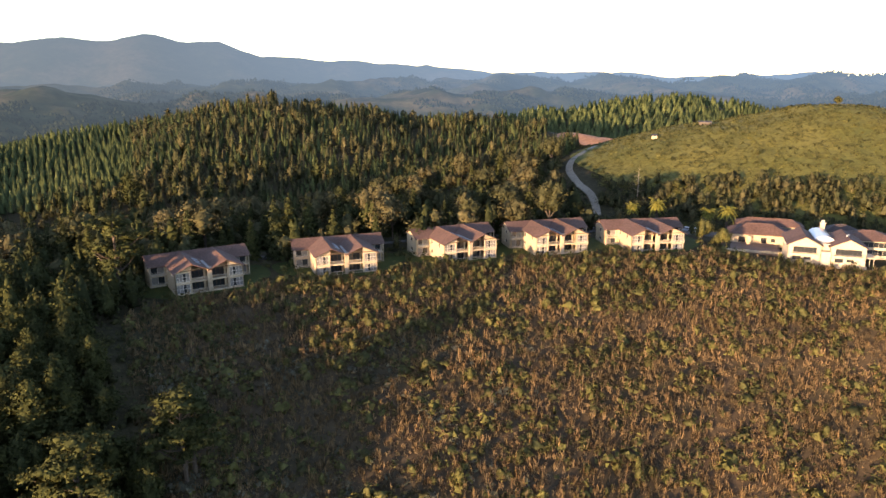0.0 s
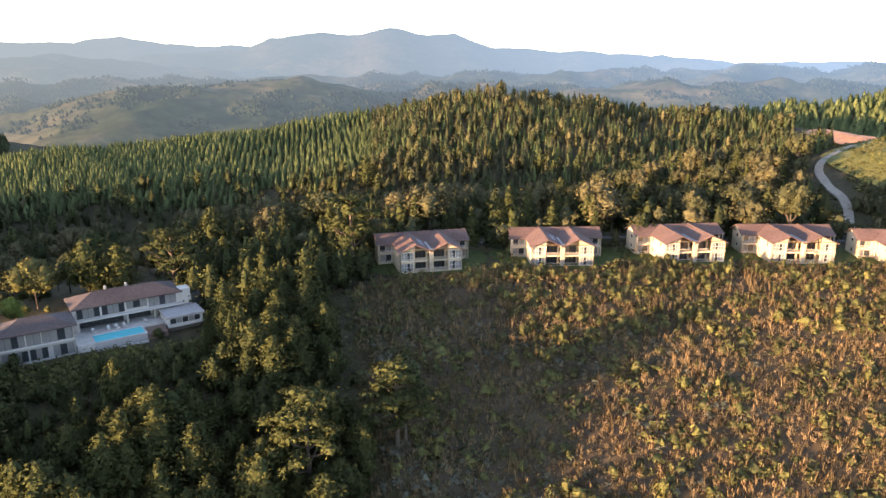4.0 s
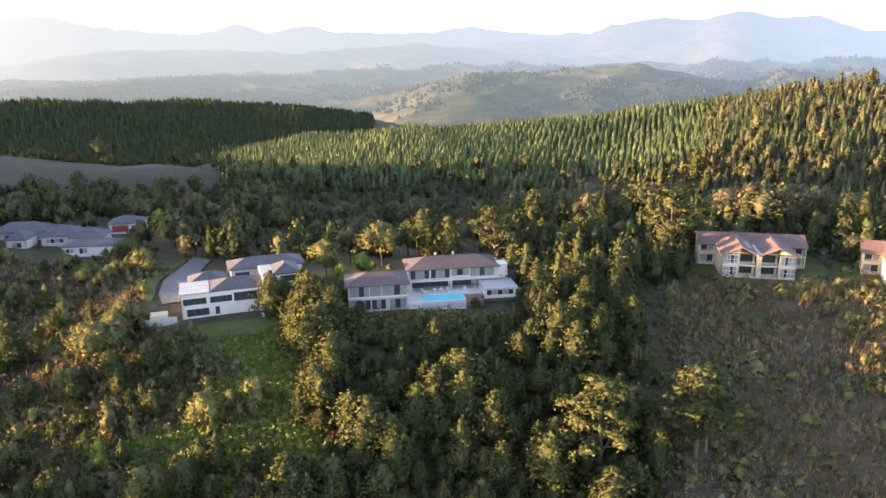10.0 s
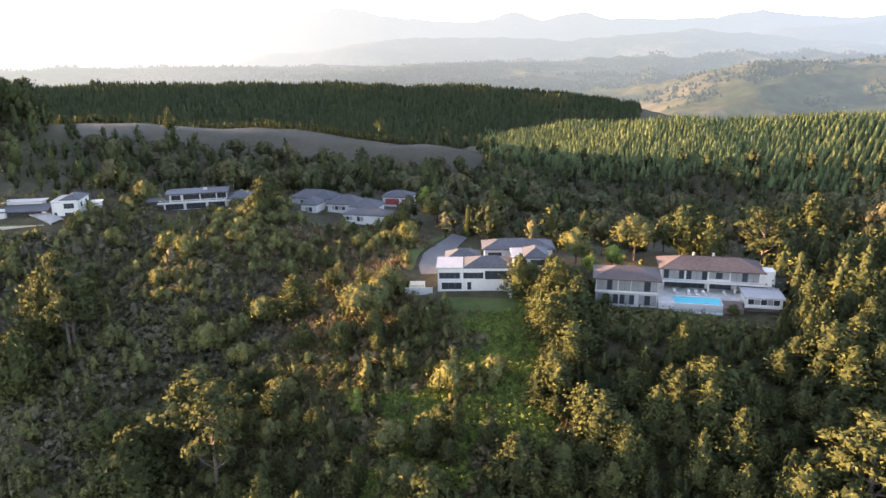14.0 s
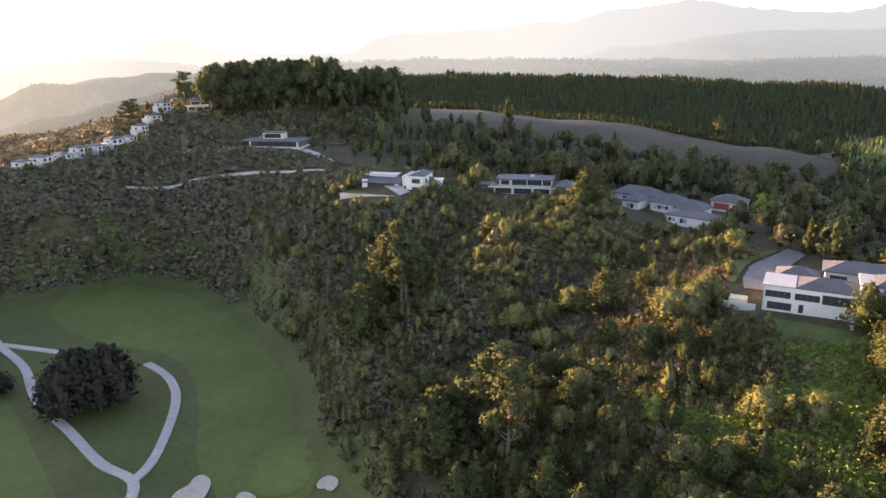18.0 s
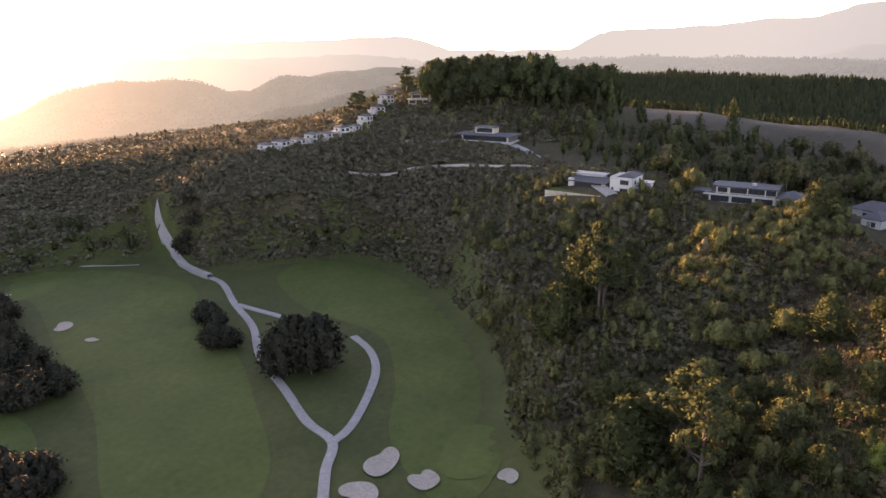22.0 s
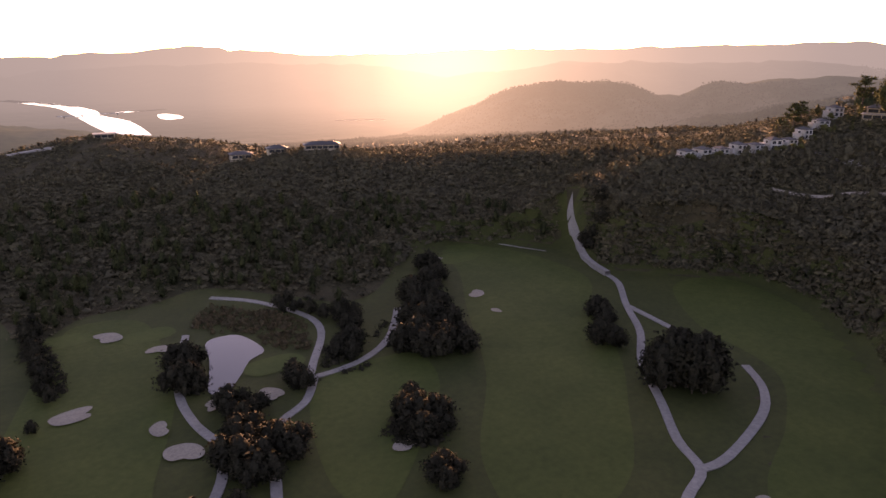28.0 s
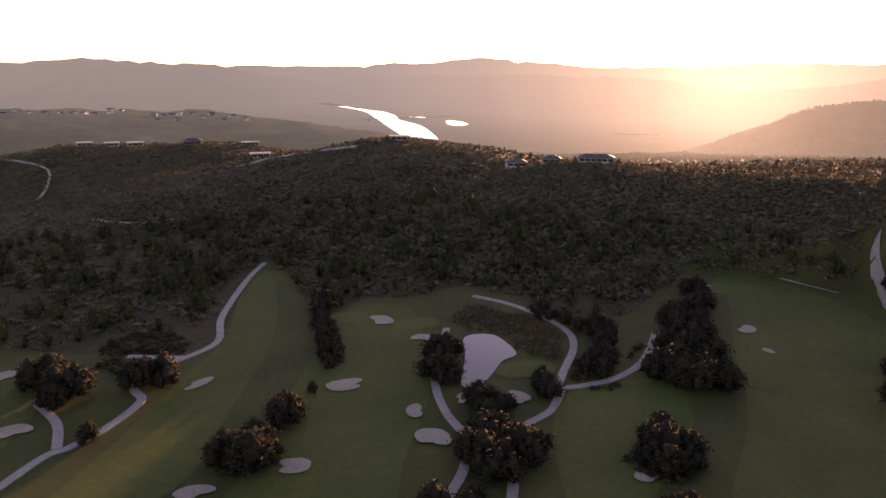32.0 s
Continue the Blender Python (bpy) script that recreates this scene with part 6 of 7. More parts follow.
def soften(t, up=0.9):
    """Turns the shading normals of distant leaf clumps towards the sky."""
    t[:, 3:] = unit(t[:, 3:] + np.array([0, 0, up]))
    return t


LUMP = [np.concatenate([cores(np.array([[0, 0, 0.25]]), 0.5, gm, 0.9, True), soften(leaf_tris(*(lambda d: (d * np.array([0.75, 0.75, 0.8]) + np.array([0, 0, 0.2]), d))(unit(gm.normal(0, 1, (12, 3)) * np.array([1, 1, 0.6]) + np.array([0, 0, 0.45]))), 0.22, gm, 0.7))]) for _ in range(10)]
TINY = [np.array([[*q, *unit(np.array([q[0] + 0.01, q[1], 0.12]))] for i in range(5) for q in ((0.24 * math.cos(i * 1.257), 0.24 * math.sin(i * 1.257), 0.0), (0.24 * math.cos((i + 1) * 1.257), 0.24 * math.sin((i + 1) * 1.257), 0.0), (0.02 * k, 0.0, 1.0))]) for k in range(3)]
brush = lambda x, y: np.hypot(x, y) < crest_r(x, y) - 9
x, y = scatter(21000, (-40, 26), (110, 240), rng, where=brush)
growth("heath_brooms", "dense brown upright heath brush covering the slope", "shrubs", M_FYNBOS, BROOMS, x, y, (0.6, 3.2), (0.6, 1.0), seed=11, patch=0.65, lean=0.1, skew=1.5)
x, y = scatter(8000, (-40, 26), (110, 240), rng, where=brush)
growth("heath_shrubs", "low brown and olive heath shrubs on the slope", "shrubs", M_FYNBOS, SHRUBS, x, y, (0.3, 1.3), seed=31, patch=0.4, skew=1.5)
x, y = scatter(7000, (-40, 26), (110, 240), rng, where=brush)
growth("heath_mats", "low dense cushions of grey-brown heath", "shrubs", M_FYNBOS, CUSHION, x, y, (0.3, 0.65), (0.9, 1.7), tint=(0, 0.8), seed=32, patch=0.5)
x, y = scatter(3600, (-40, 26), (112, 240), rng, where=lambda x, y: brush(x, y) & (smooth_noise(x, y, 24, 71) + 0.6 * smooth_noise(x, y, 9, 72) > -0.22))
growth("green_shrubs", "olive green bushes among the heath", "shrubs", M_BUSH, SHRUBS, x, y, (0.8, 3.6), tint=(0.1, 0.9), seed=12, skew=1.8)
x, y = scatter(1000, (-40, 22), (112, 236), rng, where=lambda x, y: brush(x, y) & (smooth_noise(x, y, 45, 74) + 0.7 * smooth_noise(x, y, 14, 75) > 0.0), gap=2.2)
growth("slope_bushes", "full rounded olive bushes standing out of the heath", "shrubs", M_BUSH, BUSHTREE[:5] + SHRUBS[:4], x, y, (1.6, 4.0), (0.9, 1.35), tint=(0.1, 0.8), seed=72, skew=1.6)
x, y = scatter(2600, (-40, 24), (112, 236), rng, where=lambda x, y: brush(x, y) & (smooth_noise(x, y, 30, 76) > 0.0))
growth("tall_stems", "tall pale upright stems standing in the heath", "shrubs", M_FYNBOS, TALLBROOM, x, y, (2.2, 4.4), (0.45, 0.75), tint=(0.35, 0.9), seed=73, lean=0.06)
x, y = scatter(700, (-22, 23), (176, 252), rng, where=lambda x, y: np.abs(np.hypot(x, y) - crest_r(x, y) - 3) < 15)
growth("lodge_garden_shrubs", "mixed garden shrubs between the lodges", "shrubs", M_BUSH, SHRUBS, x, y, (0.9, 3.2), tint=(0.1, 0.9), seed=74, skew=1.5)
x, y = scatter(520, (-42, 24), (180, 250), rng, where=lambda x, y: np.abs(np.hypot(x, y) - crest_r(x, y) + 14) < 8)
growth("terrace_shrubs", "green garden shrubs along the lodge terrace", "shrubs", M_BUSH, SHRUBS, x, y, (1.2, 3.0), tint=(0.4, 1), seed=33)
x, y = scatter(1150, (-40, 14), (150, 240), rng, where=lambda x, y: brush(x, y) & (np.hypot(x, y) > crest_r(x, y) - 46 - 16 * smooth_noise(x, y, 35, 99)))
growth("upper_bushes", "full olive green bushes on the upper slope", "shrubs", M_BUSH, BUSHTREE[:5], x, y, (1.4, 3.6), (1.0, 1.5), tint=(0.15, 0.75), seed=48, skew=1.6)
x, y = scatter(900, (-8, 25), (112, 172), rng, where=lambda x, y: brush(x, y) & (smooth_noise(x, y, 30, 77) > 0.05))
growth("silver_shrubs", "grey-leaved protea bushes on the slope", "shrubs", M_SILVER, SHRUBS, x, y, (0.7, 2.0), tint=(0, 0.5), seed=13)
strip = lambda x, y: ((np.abs(azim(x, y) - 59.5 - (np.hypot(x, y) - 135) * 0.06) < 3.0 + 2.2 * smooth_noise(x, y, 9, 57)) & (np.hypot(x, y) > 112) & (np.hypot(x, y) < 160)) | ((np.abs(azim(x, y) - 67.5 + (np.hypot(x, y) - 118) * 0.22) < 5.5 + 3.0 * smooth_noise(x, y, 11, 58)) & (np.abs(np.hypot(x, y) - 120) < 17) & (smooth_noise(x, y, 7, 59) > -0.25))
front = lambda x, y: np.hypot(x, y) < crest_r(x, y) - 4
x, y = scatter(1150, (22, 60), (96, 178), rng, where=lambda x, y: (azim(x, y) > np.where(np.hypot(x, y) < 128, 25.0, 28.0)) & front(x, y) & ~strip(x, y) & ((np.hypot(x, y) < 146) | (azim(x, y) < 38.5) | (azim(x, y) > 51.5)), gap=2.5)
growth("slope_pines", "young pines crowding the slope below the houses", "trees", M_PINE, SMALLPINE, x, y, (2.5, 5.5), seed=14)
x, y = scatter(380, (24.5, 40), (160, 235), rng, where=lambda x, y: np.hypot(x, y) > 188 - (azim(x, y) - 20) * 1.4, gap=3.4)
growth("terrace_pines", "young pines between the lodges and the pool house", "trees", M_PINE, SMALLPINE, x, y, (6.0, 13), seed=44)
a, d = np.radians(rng.uniform(38.5, 52.5, 420)), rng.uniform(144, 155.5, 420)
growth("pool_bank_shrubs", "dense green shrubs on the bank below the pool", "shrubs", M_BUSH, SHRUBS, -np.sin(a) * d, np.cos(a) * d, (1.0, 2.6), tint=(0.2, 0.9), seed=46)
x, y = scatter(1500, (18, 66), (96, 178), rng, where=lambda x, y: front(x, y) & ~strip(x, y))
growth("undergrowth", "dark undergrowth and dry stems between the pines", "shrubs", M_BUSH, SHRUBS + BROOMS, x, y, (1.0, 2.5), tint=(0, 0.6), seed=34)
x, y = scatter(7500, (55, 108), (96, 300), rng, where=lambda x, y: front(x, y) & ~strip(x, y) & ((smooth_noise(x, y, 34, 91) + 0.6 * smooth_noise(x, y, 12, 92) > -0.12) | (azim(x, y) > 84)), gap=1.9)
growth("slope_bush", "mixed green bush and small trees on the slope", "trees", M_BUSH, BUSHTREE, x, y, (1.3, 5.6), (0.9, 1.35), tint=(0.05, 0.8), seed=15, patch=0.35, skew=1.8)
x, y = scatter(7000, (52, 84), (96, 250), rng, where=lambda x, y: front(x, y) & ~strip(x, y))
growth("slope_scrub", "dry brown scrub on the slope below the villas", "shrubs", M_FYNBOS, BROOMS + SHRUBS[:3], x, y, (0.9, 3.0), tint=(0, 0.75), seed=35, patch=0.5)
x, y = scatter(3200, (56, 84), (97, 165), rng, where=lambda x, y: front(x, y) & ~strip(x, y))
growth("slope_thicket", "low olive thicket on the slope below the villa", "shrubs", M_BUSH, SHRUBS, x, y, (0.6, 2.2), tint=(0, 0.8), seed=49, patch=0.4, skew=1.5)
x, y = scatter(7200, (54, 74), (100, 160), rng, where=strip)
growth("bright_weeds", "bright green weeds and creepers on the slope", "shrubs", M_GREENGRASS, SHRUBS, x, y, (0.7, 1.7), seed=36)
x, y = scatter(36000, (80, 134), (150, 430), rng, where=lambda x, y: (np.hypot(x, y) < crest_r(x, y) - 8))
growth("hillside_bush", "dark dense bush on the shaded hillside", "shrubs", M_DUSK, LUMP, x, y, (0.6, 2.6), (0.9, 1.5), tint=(0.1, 0.9), seed=16, patch=0.5, skew=1.6)
x, y = scatter(2400, (93, 132), (170, 420), rng, where=lambda x, y: (np.hypot(x, y) < crest_r(x, y) - 8) & (height(x, y) > 1.5), gap=2.6)
growth("hillside_thicket", "rounded dark bushes crowding the shaded hillside", "shrubs", M_DUSK, BUSHTREE[:5], x, y, (2.2, 4.6), (1.2, 1.7), tint=(0.15, 0.8), seed=75, patch=0.4, skew=1.5)
x, y = scatter(420, (88, 108), (140, 215), rng, where=lambda x, y: (height(x, y) > 0.8) & (height(x, y) < 9), gap=2.6)
growth("fairway_edge_bushes", "dense dark green bushes along the edge of the fairway", "shrubs", M_BUSH, BUSHTREE[:5], x, y, (2.2, 4.4), (1.2, 1.7), tint=(0, 0.35), seed=76)
x, y = scatter(1500, (92, 108), (205, 320), rng, where=lambda x, y: front(x, y) & (np.abs(azim(x, y) - 101) < 5 + 3 * smooth_noise(x, y, 30, 95)))
growth("grey_bush", "grey-green protea scrub on the hillside", "shrubs", M_SILVER, LUMP, x, y, (0.8, 2.0), (0.8, 1.3), tint=(0, 0.5), seed=45)
off_heath = lambda x, y: (np.degrees(np.arctan2(-x, y)) > -10.5) | (np.hypot(x, y) < 318)
behind = lambda x, y: np.hypot(x, y) > crest_r(x, y) + 4
meadow = lambda x, y: (azim(x, y) > 62) & (azim(x, y) < 93) & (np.abs(np.hypot(x, y) - np.interp(azim(x, y), [60, 68, 81, 92], [440, 445, 470, 480])) < 99) & (np.hypot(x, y) > np.interp(azim(x, y), [60, 68, 81, 92], [395, 395, 410, 425])) & (np.hypot(x, y) < np.interp(azim(x, y), [60, 68, 81, 92], [450, 455, 482, 492]))
CLEAR.append(meadow)
x, y = scatter(3600, (-12, 80), (200, 520), rng, where=lambda x, y: behind(x, y) & off_heath(x, y) & (np.hypot(x, y) < 400), gap=8.2)
growth("valley_woods", "tall mixed gum and wattle woods behind the houses", "trees", M_GUM, UMBRELLA + GUMS[:3], x, y, (5, 12), (0.9, 1.3), seed=17, patch=0.6)
x, y = scatter(1700, (-10, 66), (385, 475), rng, where=lambda x, y: off_heath(x, y), gap=4.6)
growth("foot_woods", "low mixed woods at the foot of the plantation", "trees", M_GUM, GUMS + HILLPINE, x, y, (5, 10.5), seed=66, patch=0.5)
x, y = scatter(1000, (-12, 100), (200, 470), rng, where=lambda x, y: behind(x, y) & off_heath(x, y), gap=9.0)
growth("valley_pines", "dark tall pines in the woods behind the houses", "trees", M_PINE, TALLPINE[:3] + GUMS, x, y, (8, 18), tint=(0, 0.8), seed=18)
x, y = scatter(900, (-12, 110), (190, 330), rng, where=lambda x, y: np.abs(np.hypot(x, y) - crest_r(x, y) - 14) < 12)
growth("garden_shrubs", "garden bushes behind the houses", "shrubs", M_BUSH, LOWBUSH, x, y, (1.0, 3.0), tint=(0.3, 1), seed=37)
x, y = scatter(24000, (20, 62), (440, 720), rng, rows=(4.2, 0.5), where=lambda x, y: np.hypot(x, y) > 448 + 26 * smooth_noise(x, y, 70, 61) + np.interp(azim(x, y) % 360, [20, 28, 50, 60], [70, 0, 0, -25]))
growth("pine_plantation", "plantation of conifers in planted rows on the hill", "trees", M_PLANT, PLANT, x, y, (6.5, 10.5), seed=19, patch=0.3)
x, y = scatter(4200, (-14, 24), (385, 720), rng, gap=5.6, where=lambda x, y: off_heath(x, y) & ((np.degrees(np.arctan2(-x, y)) > -8) | (np.hypot(x, y) < 540)))
growth("hill_woods", "mixed brownish woods on the hilltop", "trees", M_GUM, HILLPINE + GUMS[:3], x, y, (8, 16), (0.95, 1.3), seed=25, patch=0.5)
x, y = scatter(2600, (-14, 25), (390, 690), rng, rows=(6.0, 0.35), where=lambda x, y: off_heath(x, y) & (smooth_noise(x, y, 160, 78) < 0.15) & ((np.degrees(np.arctan2(-x, y)) > -8) | (np.hypot(x, y) < 520)))
growth("hill_conifers", "dark conifers on the shaded side of the hill", "trees", M_PLANT, HILLPINE, x, y, (9, 15), tint=(0, 0.7), seed=26)
MIDTREE = [np.concatenate([q, conifer(8, gm, 0.0, 0.25, 0.13, 0.6)[:24]]) for q in TINY]
x, y = scatter(15000, (50, 112), (640, 930), rng)
# tint held low: the ridge's shadow side is put into the leaf colour
growth("far_ridge_woods", "dark conifer woods on the far ridge", "trees", M_PINE, MIDTREE, x, y, (6, 10.5), (1.0, 1.5), tint=(0, 0.5), seed=20)
x, y = scatter(1600, (66, 108), (300, 640), rng, where=lambda x, y: np.hypot(x, y) > crest_r(x, y) + 9)
growth("back_slope_bush", "dark woods on the slope behind the ridge houses", "trees", M_PINE, GUMS[:4] + TALLPINE[:2], x, y, (4, 8), tint=(0, 0.6), seed=27)
x, y = scatter(260, (96, 109.3), (425, 520), rng, gap=7.0)
growth("hilltop_gums", "tall old gum trees crowning the hilltop", "trees", M_PINE, BIGGUM, x, y, (8, 17), (1.0, 1.4), tint=(0.1, 0.7), seed=21)
x, y = scatter(27000, (112, 202), (255, 760), rng, where=lambda x, y: np.hypot(x, y) < 655 + 2.5 * np.maximum(azim(x, y) - 140, 0))
growth("ridge_bush", "dense dark bush on the opposite ridge", "shrubs", M_DUSK, LUMP, x, y, (0.8, 3.0), (1.1, 1.9), tint=(0.1, 0.7), seed=22, patch=0.4, skew=1.6)
x, y = scatter(5200, (108, 130), (255, 350), rng)
growth("valley_side_bush", "dark bush on the bank above the golf course", "shrubs", M_DUSK, LUMP, x, y, (1.0, 3.6), (1.0, 1.8), tint=(0, 0.6), seed=47)
x, y = scatter(1100, (112, 202), (255, 420), rng, where=lambda x, y: height(x, y) < 14, gap=3)
growth("valley_edge_trees", "dark trees along the edge of the golf valley", "trees", M_PINE, BUSHTREE, x, y, (3.5, 8), tint=(0, 0.7), seed=28)
x, y = scatter(15000, (-40, -10.5), (280, 500), rng)
growth("hill_heath", "low yellow-green heath on the sunny hill", "shrubs", M_BUSH, LUMP, x, y, (0.5, 1.9), (0.9, 1.6), tint=(0.3, 1), seed=23, patch=0.5, skew=1.5)
x, y = scatter(700, (-36, -12), (262, 345), rng, where=behind)
growth("hollow_woods", "dark trees in the hollow below the sunny hill", "trees", M_GUM, BUSHTREE, x, y, (2.5, 7), seed=29)
x, y = scatter(2500, (-42, -4), (780, 1000), rng, rows=(8, 0.3))
growth("second_plantation", "conifer plantation on the next hill", "trees", M_PLANT, FARTREE, x, y, (12, 18), seed=24)

# both far woods glow with the same painted haze as the land
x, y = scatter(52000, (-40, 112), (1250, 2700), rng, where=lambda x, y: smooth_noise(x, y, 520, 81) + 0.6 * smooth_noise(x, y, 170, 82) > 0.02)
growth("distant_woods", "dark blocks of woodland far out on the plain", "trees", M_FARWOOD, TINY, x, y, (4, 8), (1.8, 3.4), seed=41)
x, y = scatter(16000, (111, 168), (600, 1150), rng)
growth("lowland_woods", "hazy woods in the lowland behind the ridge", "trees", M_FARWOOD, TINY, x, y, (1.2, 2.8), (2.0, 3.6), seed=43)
x, y = scatter(19000, (118, 202), (250, 480), rng, where=lambda x, y: height(x, y) > 1.5)
growth("bank_bush", "dense dark bush on the bank beyond the fairways", "shrubs", M_DUSK, LUMP, x, y, (0.8, 3.2), (1.1, 1.8), tint=(0.1, 0.7), seed=67, patch=0.4)
x, y = scatter(900, (84, 134), (190, 430), rng, where=lambda x, y: (np.hypot(x, y) < crest_r(x, y) - 12) & (height(x, y) > 2), gap=6)
growth("hillside_trees", "scattered dark small trees in the hillside bush", "trees", M_DUSK, GUMS[:5] + BUSHTREE[:3], x, y, (2.5, 7.5), (1.0, 1.5), tint=(0, 0.6), seed=68, skew=1.6)
x, y = scatter(1500, (112, 200), (300, 640), rng, where=lambda x, y: height(x, y) > 3, gap=6)
growth("ridge_trees", "scattered dark trees in the bush of the opposite ridge", "trees", M_DUSK, GUMS[:5], x, y, (2.0, 4.6), (1.2, 1.9), tint=(0, 0.5), seed=69, skew=1.5)
x, y = scatter(2600, (97, 117), (372, 470), rng, where=lambda x, y: np.hypot(x, y) > crest_r(x, y) - 8)
growth("hilltop_bush", "low bush on the hilltop below the gums", "shrubs", M_DUSK, LUMP, x, y, (0.8, 3.0), (1.0, 1.7), tint=(0.1, 0.9), seed=70, patch=0.4)
x, y = scatter(240, (97, 117), (384, 470), rng, where=lambda x, y: np.hypot(x, y) > crest_r(x, y) - 4, gap=5)
growth("hilltop_trees", "small trees and garden bushes on the hilltop", "trees", M_BUSH, BUSHTREE, x, y, (2.5, 7), (1.0, 1.4), tint=(0, 0.6), seed=71)
for cx, cy, wide_x, wide_y, n in ((-57, -150, 9, 15, 260), (-25, -240, 4, 34, 240), (-100, -182, 9, 12, 200), (-95, -132, 9, 9, 160), (4, -160, 9, 7, 130), (-133, -182, 16, 16, 260), (-56, -196, 5, 10, 120), (36, -236, 14, 18, 260)):
    a, d = rng.uniform(0, 6.28, n), np.sqrt(rng.uniform(0, 1, n))
    x, y = cx + wide_x * d * np.cos(a), cy + wide_y * d * np.sin(a)
    keep = np.array([min(math.hypot(px - u, py - v) for line in PATHS for (u0, v0), (u1, v1) in zip(line, line[1:]) for u, v in [(u0 + (u1 - u0) * q / 6, v0 + (v1 - v0) * q / 6) for q in range(7)]) > 3.0 and not inside(POND, px, py) for px, py in zip(x, y)])
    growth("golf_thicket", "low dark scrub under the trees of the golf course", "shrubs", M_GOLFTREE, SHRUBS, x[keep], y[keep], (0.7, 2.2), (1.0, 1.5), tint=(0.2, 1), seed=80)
REEDS = np.array([(-84, -253), (-93, -243), (-101, -232), (-106, -218), (-103, -204), (-96, -193), (-88, -199), (-86, -206), (-87, -218), (-81, -223), (-74, -226), (-72, -238)])
x = rng.uniform(-110, -70, 1400)
y = rng.uniform(-255, -185, 1400)
keep = inside(REEDS, x, y)
growth("pond_bank_scrub", "dark reeds and scrub on the bank of the pond", "shrubs", M_FYNBOS, SHRUBS + BROOMS, x[keep], y[keep], (0.8, 2.6), tint=(0, 0.4), seed=42)

# ---- single trees ----
def tube(points, r0, r1, sides=6):
    """Vertices and quads of a tapered, bent stem."""
    p = [Vector(q) for q in points]
    V, Fc, n = [], [], len(p)
    for i, q in enumerate(p):
        d = (p[min(i + 1, n - 1)] - p[max(i - 1, 0)]).normalized()
        u = d.cross(Vector((0.3, 0.9, 0.1))).normalized()
        v = d.cross(u)
        r = r0 + (r1 - r0) * i / (n - 1)
        V += [q + (u * math.cos(a) + v * math.sin(a)) * r for a in (k / sides * 6.283 for k in range(sides))]
    for i in range(n - 1):
        for k in range(sides):
            a, b = i * sides + k, i * sides + (k + 1) % sides
            Fc.append([a, b, b + sides, a + sides])
    return V, Fc


def stems(lines):
    """Several stems joined: (points, r0, r1)."""
    V, Fc = [], []
    for pts, r0, r1 in lines:
        v, f = tube(pts, r0, r1)
        Fc += [[i + len(V) for i in q] for q in f]
        V += v
    return V, Fc


def crown_part(parent, tris, mat, tint):
    norm = unit(tris[:, 3:]) if tris.shape[1] == 6 else None
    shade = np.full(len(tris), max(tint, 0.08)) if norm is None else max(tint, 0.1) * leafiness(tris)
    ob = new("crown", mesh_from("crown", tris[:, :3], np.arange(len(tris)).reshape(-1, 3), [mat], tint=shade, normals=norm))
    ob.parent = parent
    return ob


def make_tree(kind, seed, mat, tint, label, category, group, bark=None):
    """A tree ten metres high, as trunk and crown."""
    g = np.random.default_rng(seed)
    e = tagged(new(kind + "_tree"), label, category, group)
    bend = g.normal(0, 0.02, 2)
    lines = [([(0, 0, -0.8), (bend[0] * 4, bend[1] * 4, 3.5), (bend[0] * 3, bend[1] * 3, 7), (0, 0, 9.2)], 0.2, 0.04)]
    if kind in ("stone", "old"):
        c, limbs = spread_crown(g, 13, 9, 26, 0.017)
        lines[0] = (lines[0][0], 0.26, 0.07)
        lines += [([tuple(a * 10), tuple((a * 0.5 + b * 0.5) * 10 + np.array([0, 0, -0.2])), tuple(b * 10 * np.array([0.95, 0.95, 1]))], 0.1, 0.03) for a, b in limbs]
    elif kind == "pine":
        c = pine_crown(g, 1900, 0.32, 0.0, 0.029, 7)
    elif kind == "slim_pine":
        c = pine_crown(g, 1400, 0.22, 0.02, 0.025, 7)
    elif kind == "round_pine":
        c = head_crown(g, 1900, 0.34, -0.04, 0.027, 6, 3)
    elif kind == "forest_pine":
        c = conifer(2600, g, 0.08, 0.21, 0.027, 0.8, 10, 0.4)
    elif kind == "gum":
        c = head_crown(g, 1500, 0.3, 0.22, 0.024, 6, 6)
        lines += [([(0, 0, 3.4), (g.uniform(-1, 1), g.uniform(-1, 1), 5), (g.uniform(-2.4, 2.4), g.uniform(-2.4, 2.4), 7)], 0.11, 0.03) for _ in range(5)]
    elif kind == "broad":
        c = head_crown(g, 620, 0.36, -0.08, 0.045, 5, 4)
    else:
        c = head_crown(g, 1700, 0.43, 0.05, 0.027, 6, 4)
        lines += [([(0, 0, 2.0), (g.uniform(-1, 1), g.uniform(-1, 1), 4), (g.uniform(-3, 3), g.uniform(-3, 3), 6)], 0.1, 0.03) for _ in range(4)]
    raw("trunk", *stems(lines), bark or M_BARK, e)
    crown_part(e, c * np.array([10, 10, 10, 1, 1, 1]), mat, tint)
    return e


